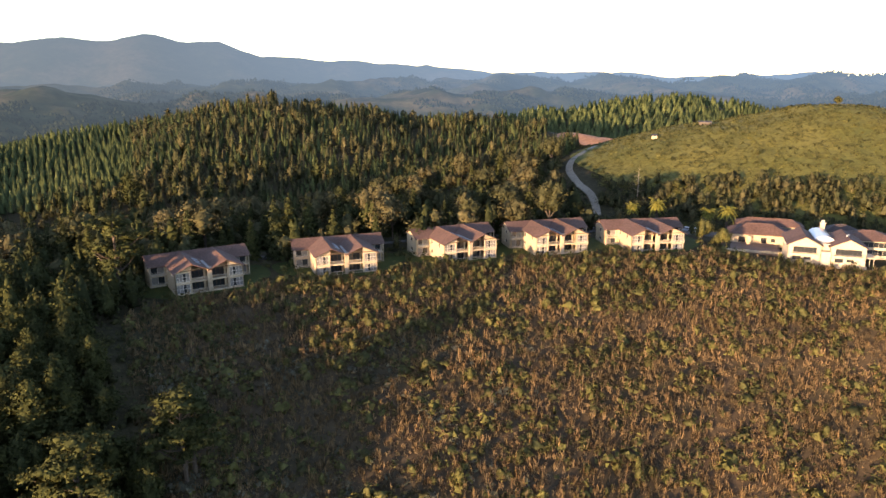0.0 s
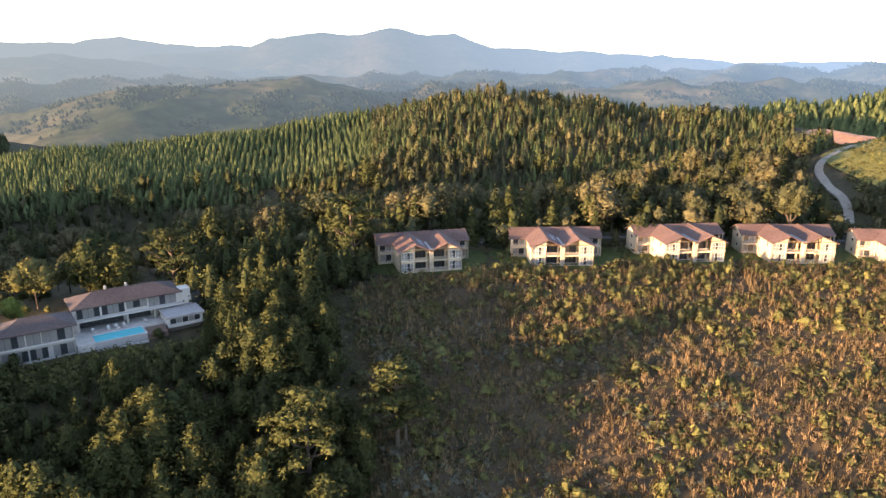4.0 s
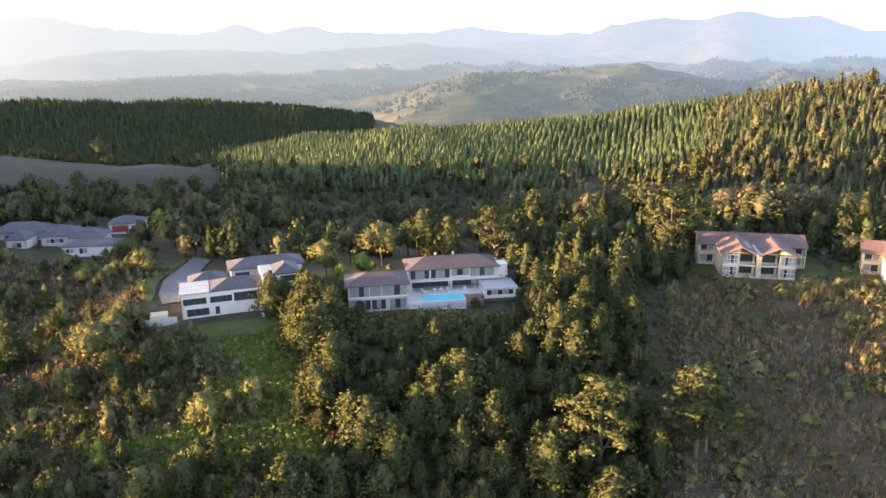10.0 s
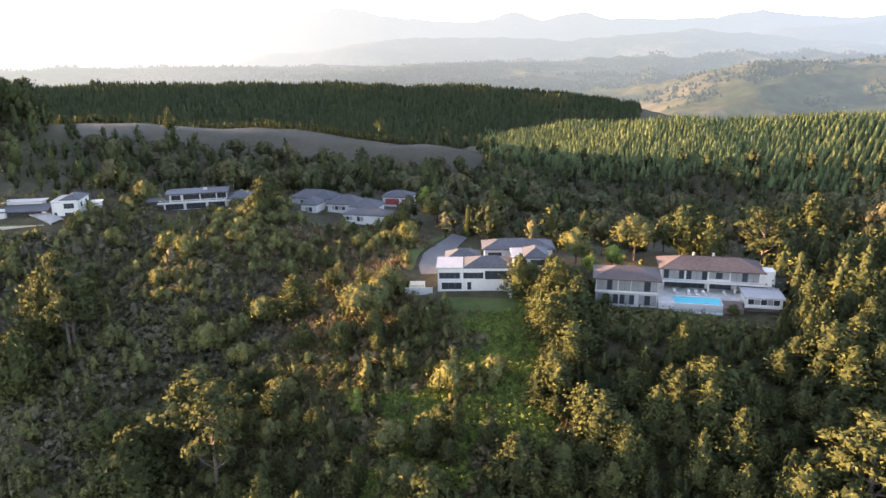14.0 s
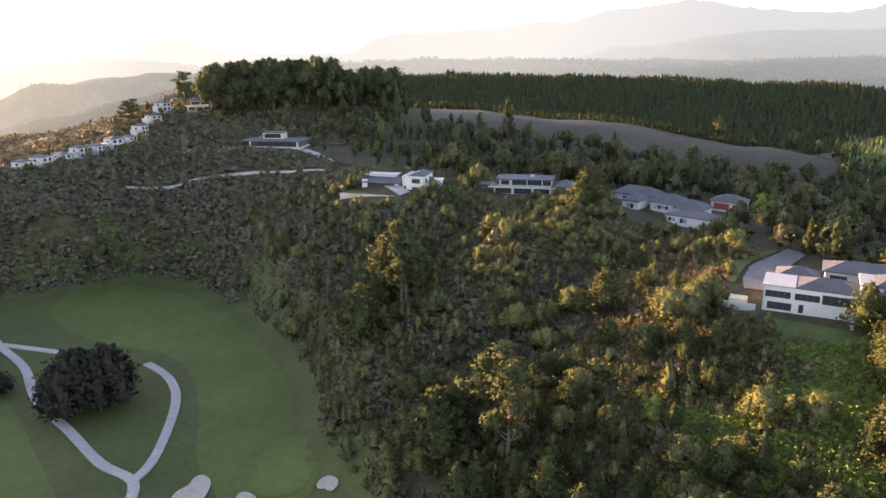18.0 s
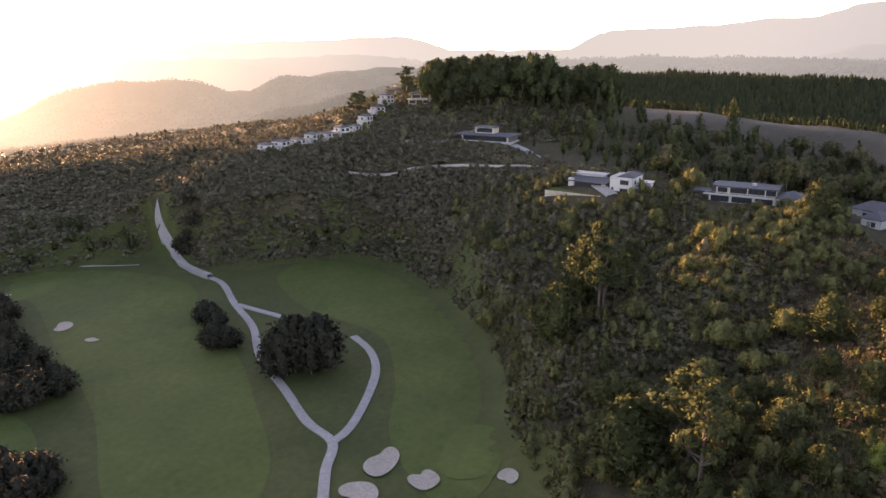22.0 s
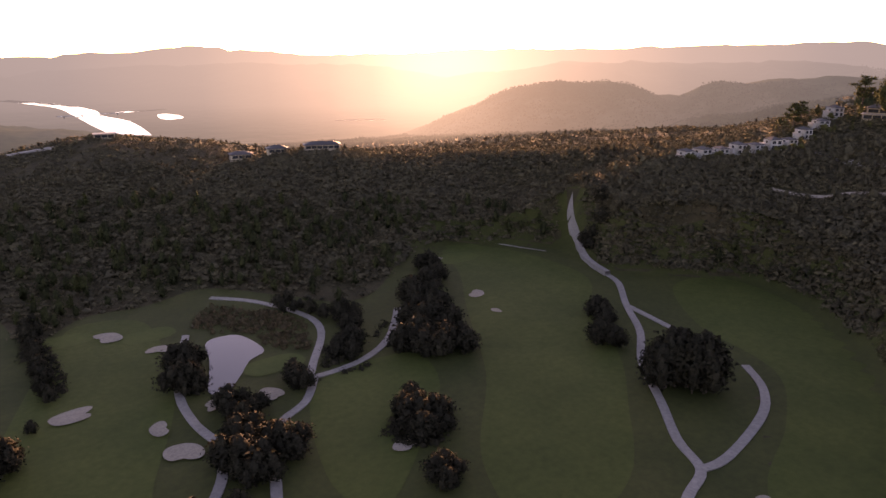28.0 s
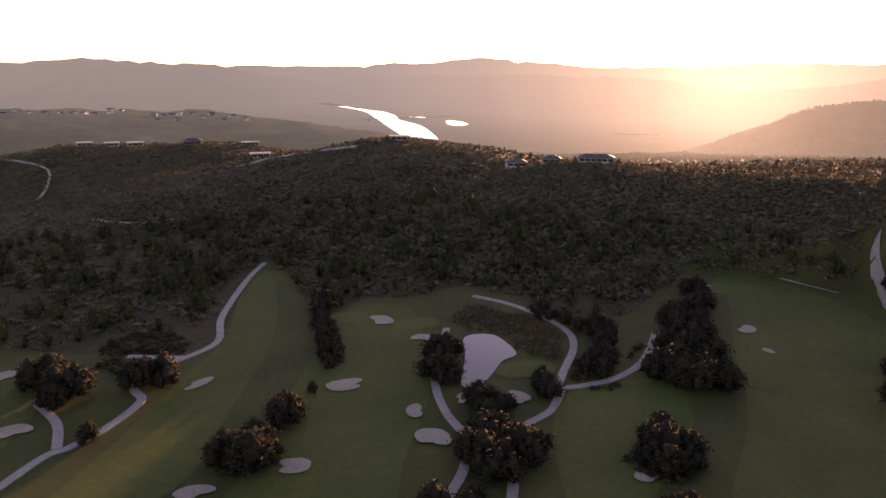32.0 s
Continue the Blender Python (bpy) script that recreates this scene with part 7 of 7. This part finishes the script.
PROTO = {
    "stone": [make_tree("old", 40 + k, M_PINE, t, "tall spreading pine with bare lower trunk", "tree", "large pines") for k, t in ((0, 0.6), (1, 0.75), (2, 0.45))],
    "pine": [make_tree("pine", 50 + k, M_PINE, t, "bushy conical young pine on the slope", "tree", "pines on the slope") for k, t in ((0, 0.9), (1, 0.6), (2, 0.8), (3, 0.45))] + [make_tree("slim_pine", 58, M_PINE, 0.7, "slender dark pine on the slope", "tree", "pines on the slope")] + [make_tree("round_pine", 80 + k, M_PINE, t, "full round-headed pine on the slope", "tree", "pines on the slope") for k, t in ((0, 0.85), (1, 0.6))],
    "forest": [make_tree("forest_pine", 90 + k, M_PINE, t, "tall layered pine in the woods behind the houses", "tree", "forest pines") for k, t in ((0, 0.45), (1, 0.65), (2, 0.85), (3, 0.3))],
    "forestgum": [make_tree("gum", 95 + k, M_GUM, t, "open-crowned gum tree in the valley woods", "tree", "valley gums") for k, t in ((0, 0.5), (1, 0.8), (2, 0.95))],
    "hillgum": [make_tree("gum", 98 + k, M_PINE, t, "tall dark gum on the hilltop", "tree", "hilltop gums") for k, t in ((0, 0.3), (1, 0.55))],
    "round": [make_tree("round", 60 + k, M_BUSH, t, "rounded leafy green tree", "tree", "leafy trees") for k, t in ((0, 0.75), (1, 0.5))],
    "yellow": [make_tree("round", 65, M_GREENGRASS, 0.95, "bright yellow-green leafy garden tree", "tree", "leafy trees")],
    "palegum": [make_tree("gum", 68, M_GUM, 1.0, "pale dry gum tree", "tree", "pale gums", M_DEAD)],
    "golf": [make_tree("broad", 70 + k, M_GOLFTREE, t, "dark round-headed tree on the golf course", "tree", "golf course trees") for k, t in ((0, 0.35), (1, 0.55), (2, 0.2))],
}
USED = set()
gt = random.Random(12)


def put_tree(kind, x, y, h, wide=1.0, sink=0.1):
    v = PROTO[kind][gt.randrange(len(PROTO[kind]))]
    s = h / 10
    m = pose(x, y, ground_z(x, y) - sink, gt.uniform(-2, 2), gt.uniform(-2, 2), gt.uniform(0, 360)) @ Matrix.Diagonal((s * wide, s * wide, s, 1))
    if v in USED:
        c = copy_thing(v, m)
        c.matrix_basis = m
        return c
    USED.add(v)
    v.matrix_world = m
    return v


TREES = {
    "stone": [(25.9, 197, 23), (31, 124, 11), (22.6, 122, 19), (40.2, 190, 19), (30.5, 112, 20), (21.8, 124, 17), (87.2, 132, 21), (115.3, 458, 13), (111.6, 466, 20), (105.1, 427, 15), (107.0, 476, 24), (103, 486, 23), (99.9, 466, 19), (115.7, 440, 16)],
    "pine": [(29.1, 294, 22), (24.5, 440, 20), (8.8, 354, 24), (7.1, 338, 22), (-6.1, 304, 12), (33.1, 126, 8), (26, 120, 8), (46.2, 198, 16.4), (44, 196, 14.6), (36.8, 235, 20), (28.6, 260, 21), (25.7, 115, 12), (46.8, 117, 12), (40.1, 116, 12), (49.3, 108, 12), (43.6, 129, 9.6), (34, 140, 6.5), (30.6, 141, 7), (28, 150, 6), (37.8, 136, 8.6), (41.3, 130, 6.5), (55.9, 153, 13), (54.1, 145, 13)],
    "round": [(10.7, 338, 8), (16.1, 328, 13), (-0.5, 316, 8), (-23.9, 374, 4), (-18.3, 335, 6), (-28.6, 462, 6), (49.7, 198, 14), (54.4, 188, 11), (67.4, 120, 5), (66.3, 238, 12), (80.8, 250, 8), (91.4, 150, 8), (71.1, 168, 6), (86.2, 182, 7), (62.3, 216, 5), (88.9, 277, 11), (91.9, 312, 9), (57.0, 186, 5), (-20.5, 250, 8), (-22.0, 246, 7)],
    "yellow": [(51.4, 185, 7), (53.1, 179, 6), (66.9, 262, 10), (88.8, 300, 7), (73.6, 128, 4), (51.3, 190, 6)],
    "palegum": [(1.5, 389, 17), (32.6, 298, 22), (-3, 400, 14), (47, 330, 17)],
}
TREES["pine"] += [(57.2, 143, 10), (57.3, 124, 8), (48.3, 132, 7.5), (45.3, 138, 9), (65.9, 118, 8), (68.9, 228, 9), (80.2, 250, 14), (78.8, 312, 11), (86.6, 452, 14), (93.7, 148, 13), (78.3, 182, 9.5), (84, 142, 9), (77.8, 126, 7), (96.8, 200, 22), (94.1, 206, 13), (99.1, 182, 18), (79.2, 268, 11), (53.8, 149, 11)]
for kind, rows in TREES.items():
    for az, r, h in rows:
        put_tree(kind, *polar(az, r), h)
put_tree("stone", *polar(95.6, 190), 29, 0.62)
put_tree("stone", *polar(95.3, 191), 22, 0.8)
put_tree("pine", *polar(97.2, 196), 16, 0.8)
# the pines of the lower slope
gx = np.random.default_rng(21)
for az, r, h, w in ((86.2, 121, 25, 0.62), (91.8, 133, 15, 0.9)):
    put_tree("stone", *polar(az, r), h, w)
for az, r, h, w in ((92.6, 131, 17, 1.3), (91.2, 134, 14, 1.3), (99.3, 186, 17, 1.0), (90.9, 113, 12, 1.2), (89.2, 116, 9, 1.2), (79.4, 105, 10.5, 1.25), (67.3, 101, 12, 1.25), (67.3, 115, 8.5, 1.1), (64.7, 117, 8.5, 1.1), (77.0, 125, 8, 1.0), (71.9, 127, 5.5, 1.0), (78.1, 173, 12, 1.1), (77.8, 154, 8.5, 1.0), (70.4, 108, 9, 1.1), (74.2, 112, 8, 1.1), (82.6, 112, 10, 1.2), (84.6, 108, 8, 1.2), (80.8, 134, 9, 1.0)):
    put_tree("pine", *polar(az, r), h, w)
for az, r, h, w in ((85.4, 171, 9.5, 1.1), (72.4, 156, 11, 1.1), (71.2, 160, 9, 1.2), (73.4, 164, 8, 1.2), (70.3, 165, 9, 1.1), (74.6, 152, 6, 1.2), (83.0, 160, 7, 1.2), (88.2, 150, 8, 1.2)):
    put_tree("round", *polar(az, r), h, w)
put_tree("yellow", *polar(73.6, 130), 5.0)
x, y = scatter(500, (61, 92), (98, 150), gx, where=lambda x, y: front(x, y) & ~strip(x, y), gap=4.2)
for px, py in list(zip(x, y))[:60]:
    put_tree("pine", px, py, gt.uniform(3.5, 7), gt.uniform(0.9, 1.3))
# the pines that crowd the slope
x, y = scatter(1600, (23, 60), (102, 172), gx, where=lambda x, y: (azim(x, y) > np.where(np.hypot(x, y) < 128, 25.0, 28.0)) & front(x, y) & ~strip(x, y), gap=3.3)
for px, py in list(zip(x, y))[:420]:
    az, far = math.degrees(math.atan2(-px, py)), math.hypot(px, py)
    put_tree("pine", px, py, gt.uniform(2.5, 4.2) if 37.5 < az < 54 and far > 131 else 4.5 + 8.5 * gt.random() ** 1.4, gt.uniform(0.85, 1.4))
x, y = scatter(260, (60, 106), (106, 260), gx, where=front, gap=7)
for px, py in list(zip(x, y))[:80]:
    put_tree(gt.choice(("pine", "round", "round")), px, py, gt.uniform(4, 9))

# tall trees between the houses and the hill
x, y = scatter(1500, (-9, 40), (222, 385), gx, where=lambda x, y: behind(x, y) & off_heath(x, y), gap=7.0)
for px, py in list(zip(x, y))[:330]:
    put_tree(gt.choice(("forest", "forest", "forest", "forestgum")), px, py, gt.uniform(11, 21), gt.uniform(0.95, 1.4))
x, y = scatter(600, (40, 92), (215, 400), gx, where=behind, gap=9)
for px, py in list(zip(x, y))[:150]:
    put_tree(gt.choice(("forest", "forestgum", "forestgum")), px, py, gt.uniform(8, 15), gt.uniform(0.95, 1.5))

# gardens between the townhouses
for az, r, dz in TSPOTS:
    for k in range(3):
        put_tree("round", *polar(az + gt.uniform(-0.6, 0.6), r - gt.uniform(4, 9) if k < 2 else r + 14), gt.uniform(2.2, 4.5), gt.uniform(1.0, 1.4))
# the sunlit bushes on the spur, and the old gums of the hilltop
x, y = scatter(160, (78.5, 84.5), (206, 268), gx, gap=4.2)
for px, py in list(zip(x, y))[:60]:
    put_tree("round", px, py, gt.uniform(3.5, 6.5), gt.uniform(0.9, 1.3))
x, y = scatter(200, (95, 110), (432, 505), gx, gap=10)
for px, py in list(zip(x, y))[:46]:
    put_tree("hillgum", px, py, gt.uniform(15, 25), gt.uniform(0.95, 1.3))

# groups of trees on the golf course: middle, spread and count
CLUMPS = [(5, -158, 7, 8, 9), (-8, -176, 3, 3, 8), (-57, -152, 6, 9, 6), (-54, -138, 5, 6, 7), (-64, -140, 2, 2, 9), (-55, -191, 4, 5, 8), (-62, -205, 3, 4, 7), (-104, -184, 6, 8, 6), (32, -212, 6, 7, 8), (-96, -131, 6, 7, 7), (-172, -100, 6, 9, 19), (-166, -106, 4, 6, 17), (-176, -137, 5, 6, 8), (-128, -172, 9, 12, 8), (-140, -185, 8, 9, 8), (-150, -197, 7, 7, 7), (-98, -128, 7, 10, 6), (-88, -108, 6, 7, 6), (-52, -145, 4, 5, 7), (-65, -143, 3, 3, 8), (-54, -190, 3, 3, 8), (-58, -199, 3, 3, 7), (-83, -179, 1, 1, 6), (3, -160, 7, 9, 7), (-7, -174, 3, 3, 8), (-15, -191, 1, 1, 4), (27, -206, 2, 2, 7), (53, -204, 7, 9, 9), (62, -215, 6, 6, 9), (43, -177, 2, 2, 5), (-58, -147, 4, 6, 6), (-9, -178, 2, 2, 6), (-116, -200, 5, 6, 6), (-110, -230, 8, 8, 5), (-252, -208, 6, 6, 8), (-40, -128, 5, 4, 7), (-179, -240, 5, 6, 7), (-168, -220, 7, 9, 8), (-152, -208, 7, 10, 9), (-138, -192, 7, 8, 9), (-124, -172, 6, 8, 8), (-138, -164, 5, 6, 7), (-100, -140, 6, 8, 7), (-194, -155, 5, 7, 7), (-186, -146, 4, 5, 6), (-118, -212, 6, 8, 6), (-108, -190, 5, 6, 6), (-57, -202, 5, 7, 8), (-62, -168, 6, 8, 6), (-82, -172, 3, 4, 7), (-172, -108, 6, 9, 18)]
for cx, cy, spread, count, h in CLUMPS:
    for k in range(count):
        a, q = gt.uniform(0, 6.28), spread * math.sqrt(gt.uniform(0, 1))
        put_tree("golf", cx + q * math.cos(a), cy + q * math.sin(a), h * (1.1 * gt.uniform(0.75, 1.15) if h < 15 else 1.02 - 0.035 * q), gt.uniform(1.1, 1.5) if h < 15 else gt.uniform(0.9, 1.05))
for k in range(18):
    put_tree("golf", -21.5 - k * 0.33 + gt.uniform(-2.2, 2.2), -206 - k * 3.9, gt.uniform(4.5, 7.5), gt.uniform(0.9, 1.2))


# the bare tree and the palms
def bare_tree():
    e = tagged(new("dead_tree"), "bare leafless dead tree standing above the woods", "tree")
    g = random.Random(4)
    L = [([(0, 0, -1), (0.2, 0, 6), (0, 0.1, 15)], 0.28, 0.05)]
    for k in range(14):
        z, a, l = 3.5 + k * 0.75, k * 2.4, 3.4 - k * 0.17
        L.append(([(0, 0, z), (math.cos(a) * l * 0.5, math.sin(a) * l * 0.5, z + 0.5), (math.cos(a) * l, math.sin(a) * l, z + 0.2 + g.uniform(0, 1))], 0.09, 0.02))
    raw("trunk", *stems(L), M_DEAD, e)
    x, y = polar(-15.4, 327)
    e.matrix_world = pose(x, y, ground_z(x, y))


bare_tree()


def palm():
    e = tagged(new("palm_tree"), "stout palm with arching golden-green fronds", "palm", "palms by the car park")
    g = np.random.default_rng(9)
    raw("trunk", *stems([([(0, 0, -0.6), (0.05, 0, 2.5), (0, 0, 5.6)], 0.34, 0.26)]), M_BARK, e)
    T = []
    for k in range(38):
        a, up, L = k * 2.4, 1.5 - k * 0.055, g.uniform(1.5, 2.1)
        d, s = np.array([math.cos(a), math.sin(a), 0]), np.array([-math.sin(a), math.cos(a), 0])
        pts = [np.array([0, 0, 5.6]) + d * L * t + np.array([0, 0, L * (up * t - 0.95 * t * t)]) for t in (0, 0.35, 0.7, 1.0)]
        for (p, q), w in zip(zip(pts, pts[1:]), ((0.1, 0.32), (0.32, 0.26), (0.26, 0.02))):
            a0, a1, b0, b1 = p + s * w[0], p - s * w[0], q + s * w[1], q - s * w[1]
            low = np.array([0, 0, -0.12])
            T += [a0 + low, b0 + low, p, p, b0 + low, q, p, q, b1 + low, p, b1 + low, a1 + low]
    crown_part(e, np.array(T), M_PALM, 0.6).name = "fronds"
    return e


PALM = palm()
for k, (az, r, s) in enumerate([(-4.3, 268, 0.8), (-10.2, 285, 1.0), (-15.1, 282, 1.5), (-17.0, 282, 1.8), (-20.8, 282, 1.5), (-22.2, 276, 1.75)]):
    x, y = polar(az, r)
    m = pose(x, y, ground_z(x, y), 0, 0, 50 * k) @ Matrix.Scale(s, 4)
    if k:
        copy_thing(PALM, m).matrix_basis = m
    else:
        PALM.matrix_world = m

# ---- roads, drives, meadows, cars and the far lowland ----
def P(*rows):
    return [polar(a, r) for a, r in rows]


ribbon("gravel_road", P((-12.5, 300), (-12.0, 330), (-10.6, 352), (-10.0, 380), (-11.2, 412), (-13.0, 450)), 3.6, M_GRAVEL, 0.5, "pale gravel road climbing through the woods", "road")
ribbon("service_road", P((-19, 262), (-12, 262), (-4, 250), (4, 240), (12, 228), (20, 222)), 5.0, M_PAVE, 0.4, "paved lane behind the lodges", "road")
drape("car_park", P((-23, 262), (-12, 268), (-12, 290), (-23, 288)), M_PAVE, 0.3, "paved car park behind the lodges", "car park", 5, smooth=False)
drape("earthworks", P((-9.0, 606), (-13.6, 598), (-14.0, 626), (-10.0, 640)), M_EARTH, 3.0, "cleared terrace of bare red earth", "earth", 8)
drape("dry_meadow", P((93, 428), (87, 420), (80, 410), (72, 398), (64, 396), (63, 446), (72, 462), (80, 482), (88, 494), (93, 494)), M_HAY, 0.5, "dry mown meadow along the ridge", "meadow", 8)
drape("drive", P((64.8, 223), (65.6, 214), (67.2, 199), (67.7, 186), (67.5, 178), (66.0, 178), (65.5, 190), (64.4, 204), (63.5, 217)), M_PAVE, 0.35, "grey paved drive beside the villa", "drive", 4, smooth=False)
drape("garden_lawn", P((69.2, 187), (68.9, 196), (68.2, 207), (66.6, 216), (65.1, 222), (65.9, 214), (67.5, 199.5), (68.0, 187), (68.4, 182)), M_LAWN, 0.3, "mown lawn beside the drive", "lawn", 4)
drape("garden_lawn", P((66, 150), (60, 147), (55.5, 152), (56.5, 160), (61, 160), (66, 160)), M_LAWN, 0.3, "mown lawn below the villa", "lawn", 4)
for az, r, tw, z in SPOTS:
    x, y = polar(az, r)
    o = [(x + a * math.cos(radians(az + tw)) - b * math.sin(radians(az + tw)), y + a * math.sin(radians(az + tw)) + b * math.cos(radians(az + tw))) for a, b in ((-19, 9), (-14, 2), (-9, -2.5), (0, -3), (9, -2.5), (14, 2), (19, 8), (18, 20), (0, 21), (-18, 20))]
    drape("lodge_lawn", o, M_LAWN, 0.2, "mown lawn round the lodge", "lawn", 4)
drape("hill_heath_sheet", P((-45, 320), (-32, 300), (-22, 305), (-14, 345), (-10, 400), (-14, 450), (-24, 500), (-34, 520), (-46, 520)), M_HEATH, 0.5, "yellow-green heath cover of the sunny hill", "heath", 5)
drape("slope_ground", P((-40, 112), (-40, 200), (-30, 226), (-17, 218), (-5, 202), (8, 184), (18, 176), (22, 168), (23, 140), (22, 112), (8, 106), (-10, 106), (-26, 108)), M_SLOPE, 0.22, "brown litter and bare earth under the heath", "ground", 4)
ribbon("hill_road", P((95.0, 268), (98, 300), (100.5, 330), (102, 352), (103, 362)), 4.5, M_PATH, 0.5, "pale drive along the ridge", "road")
ribbon("hill_road", P((108, 374), (110.5, 380), (112.5, 392), (114, 398)), 4.0, M_PATH, 0.6, "pale lane to the townhouses", "road")
ribbon("contour_track", P((101, 316), (103.2, 321), (106.7, 334), (110, 345), (112.1, 350), (116.5, 346)), 2.0, M_GRAVEL, 0.4, "pale track across the shaded hillside", "road")
ribbon("ridge_road", P((171, 545), (174, 552), (177, 545), (180.5, 540)), 5.0, M_PATH, 0.9, "pale curved road below a ridge house", "road")
ribbon("ridge_road", P((196, 700), (193.5, 640), (194.5, 560)), 1.8, M_PATH, 0.9, "pale road down the far ridge", "road")
ribbon("ridge_road", P((191, 455), (188.5, 430), (184.5, 425)), 1.8, M_PATH, 0.9, "pale track in the dark woods", "road")


def car(paint, label):
    e = tagged(new("car"), label, "car", "parked cars")
    prof = [(-2.1, 0.35), (-2.15, 0.75), (-1.9, 0.95), (-1.2, 1.0), (-0.6, 1.45), (0.9, 1.48), (1.6, 1.05), (2.1, 0.95), (2.15, 0.4)]
    n = len(prof)
    V = [(x, s * (0.85 if z < 1.2 else 0.68), z) for s in (-1, 1) for x, z in prof]
    Fc = [list(range(n)), list(range(2 * n - 1, n - 1, -1))] + [[(i + 1) % n, i, n + i, n + (i + 1) % n] for i in range(n)]
    raw("body", V, Fc, paint, e)
    raw("windscreen", [(-1.17, -0.72, 1.04), (-1.17, 0.72, 1.04), (-0.66, 0.62, 1.43), (-0.66, -0.62, 1.43), (-1.2, -0.72, 1.07), (-1.2, 0.72, 1.07), (-0.69, 0.62, 1.46), (-0.69, -0.62, 1.46)], boxes([(0,) * 6])[1], M_GLASS, e)
    raw("rear_window", [(1.0, -0.62, 1.46), (1.0, 0.62, 1.46), (1.56, 0.72, 1.1), (1.56, -0.72, 1.1), (1.03, -0.62, 1.49), (1.03, 0.62, 1.49), (1.59, 0.72, 1.13), (1.59, -0.72, 1.13)], boxes([(0,) * 6])[1], M_GLASS, e)
    for s in (-1, 1):
        raw("side_window", *boxes([(-0.75, 1.1, s * 0.8 - 0.03, s * 0.8 + 0.03, 1.05, 1.36)]), M_GLASS, e)
        for x in (-1.35, 1.35):
            v, f = tube([(x, s * 0.68, 0.32), (x, s * 0.9, 0.32)], 0.32, 0.32, 12)
            f += [list(range(11, -1, -1)), list(range(12, 24))]
            w = raw("wheel", v, f, M_TYRE, e)
            v, f = tube([(x, s * 0.84, 0.32), (x, s * 0.915, 0.32)], 0.19, 0.19, 10)
            f += [list(range(9, -1, -1)), list(range(10, 20))]
            raw("rim", v, f, M_PALER, w)
    return e


CARS = [car(M_PAINTW, "small white parked car"), car(M_PAINTG, "small grey parked car")]
for k, (az, r, turn) in enumerate([(-11.3, 275, 0), (-12.3, 276, 1), (-16.0, 276, 0), (-18.0, 284, 0), (-18.7, 273, 0), (-19.3, 272, 1), (-19.9, 271, 0), (-20.4, 270, 0), (-13.2, 277, 1)]):
    x, y = polar(az, r)
    m = pose(x, y, ground_z(x, y) + 0.32, 0, 0, az + 60 + 5 * k)
    v = CARS[turn]
    if v in USED:
        copy_thing(v, m)
    else:
        USED.add(v)
        v.matrix_world = m

# a green shed and a white kiosk on the sunny hill
for nm, lab, az, r, w, mat in (("shed", "green metal shed on the sunny hill", -20.0, 440, 7, M_SHADE), ("kiosk", "small cream pump house by the track", -16.4, 415, 3, M_CREAM)):
    x, y = polar(az, r)
    e = tagged(new(nm), lab, "shed")
    e.matrix_world = pose(x, y, ground_z(x, y), 0, 0, az)
    box("wall", (-w / 2, w / 2, 0, 4, -1, 2.6), mat, e)
    slope(e, [(-w / 2 - 0.3, -0.4, 2.55), (w / 2 + 0.3, -0.4, 2.55), (w / 2 + 0.3, 4.4, 3.1), (-w / 2 - 0.3, 4.4, 3.1)], 0.15, M_SLATE, "roof")

# lowland: sandbanks, side water, a bridge, bright fields
for o in ([(-500, -1718), (-525, -1717), (-524, -1613), (-482, -1580), (-477, -1633)], [(-440, -1820), (-520, -1830), (-560, -1860), (-450, -1850)], [(-760, -1330), (-840, -1290), (-850, -1310), (-770, -1350)], [(-250, -2700), (-420, -2650), (-430, -2690), (-260, -2740)]):
    drape("backwater", o, M_WATER, 1.0, "pale backwater beside the river", "water", 60, level=-55.5)
e = tagged(new("bridge"), "long low road bridge across the river", "bridge")
e.matrix_world = pose(-372, -1790, -56, 0, 0, 10)
box("deck", (-75, 75, -4, 4, 2.6, 3.6), M_GREYW, e)
for x in range(-60, 61, 40):
    box("pillar", (x - 0.4, x + 0.4, -3, 3, -3, 2.6), M_PALER, e)
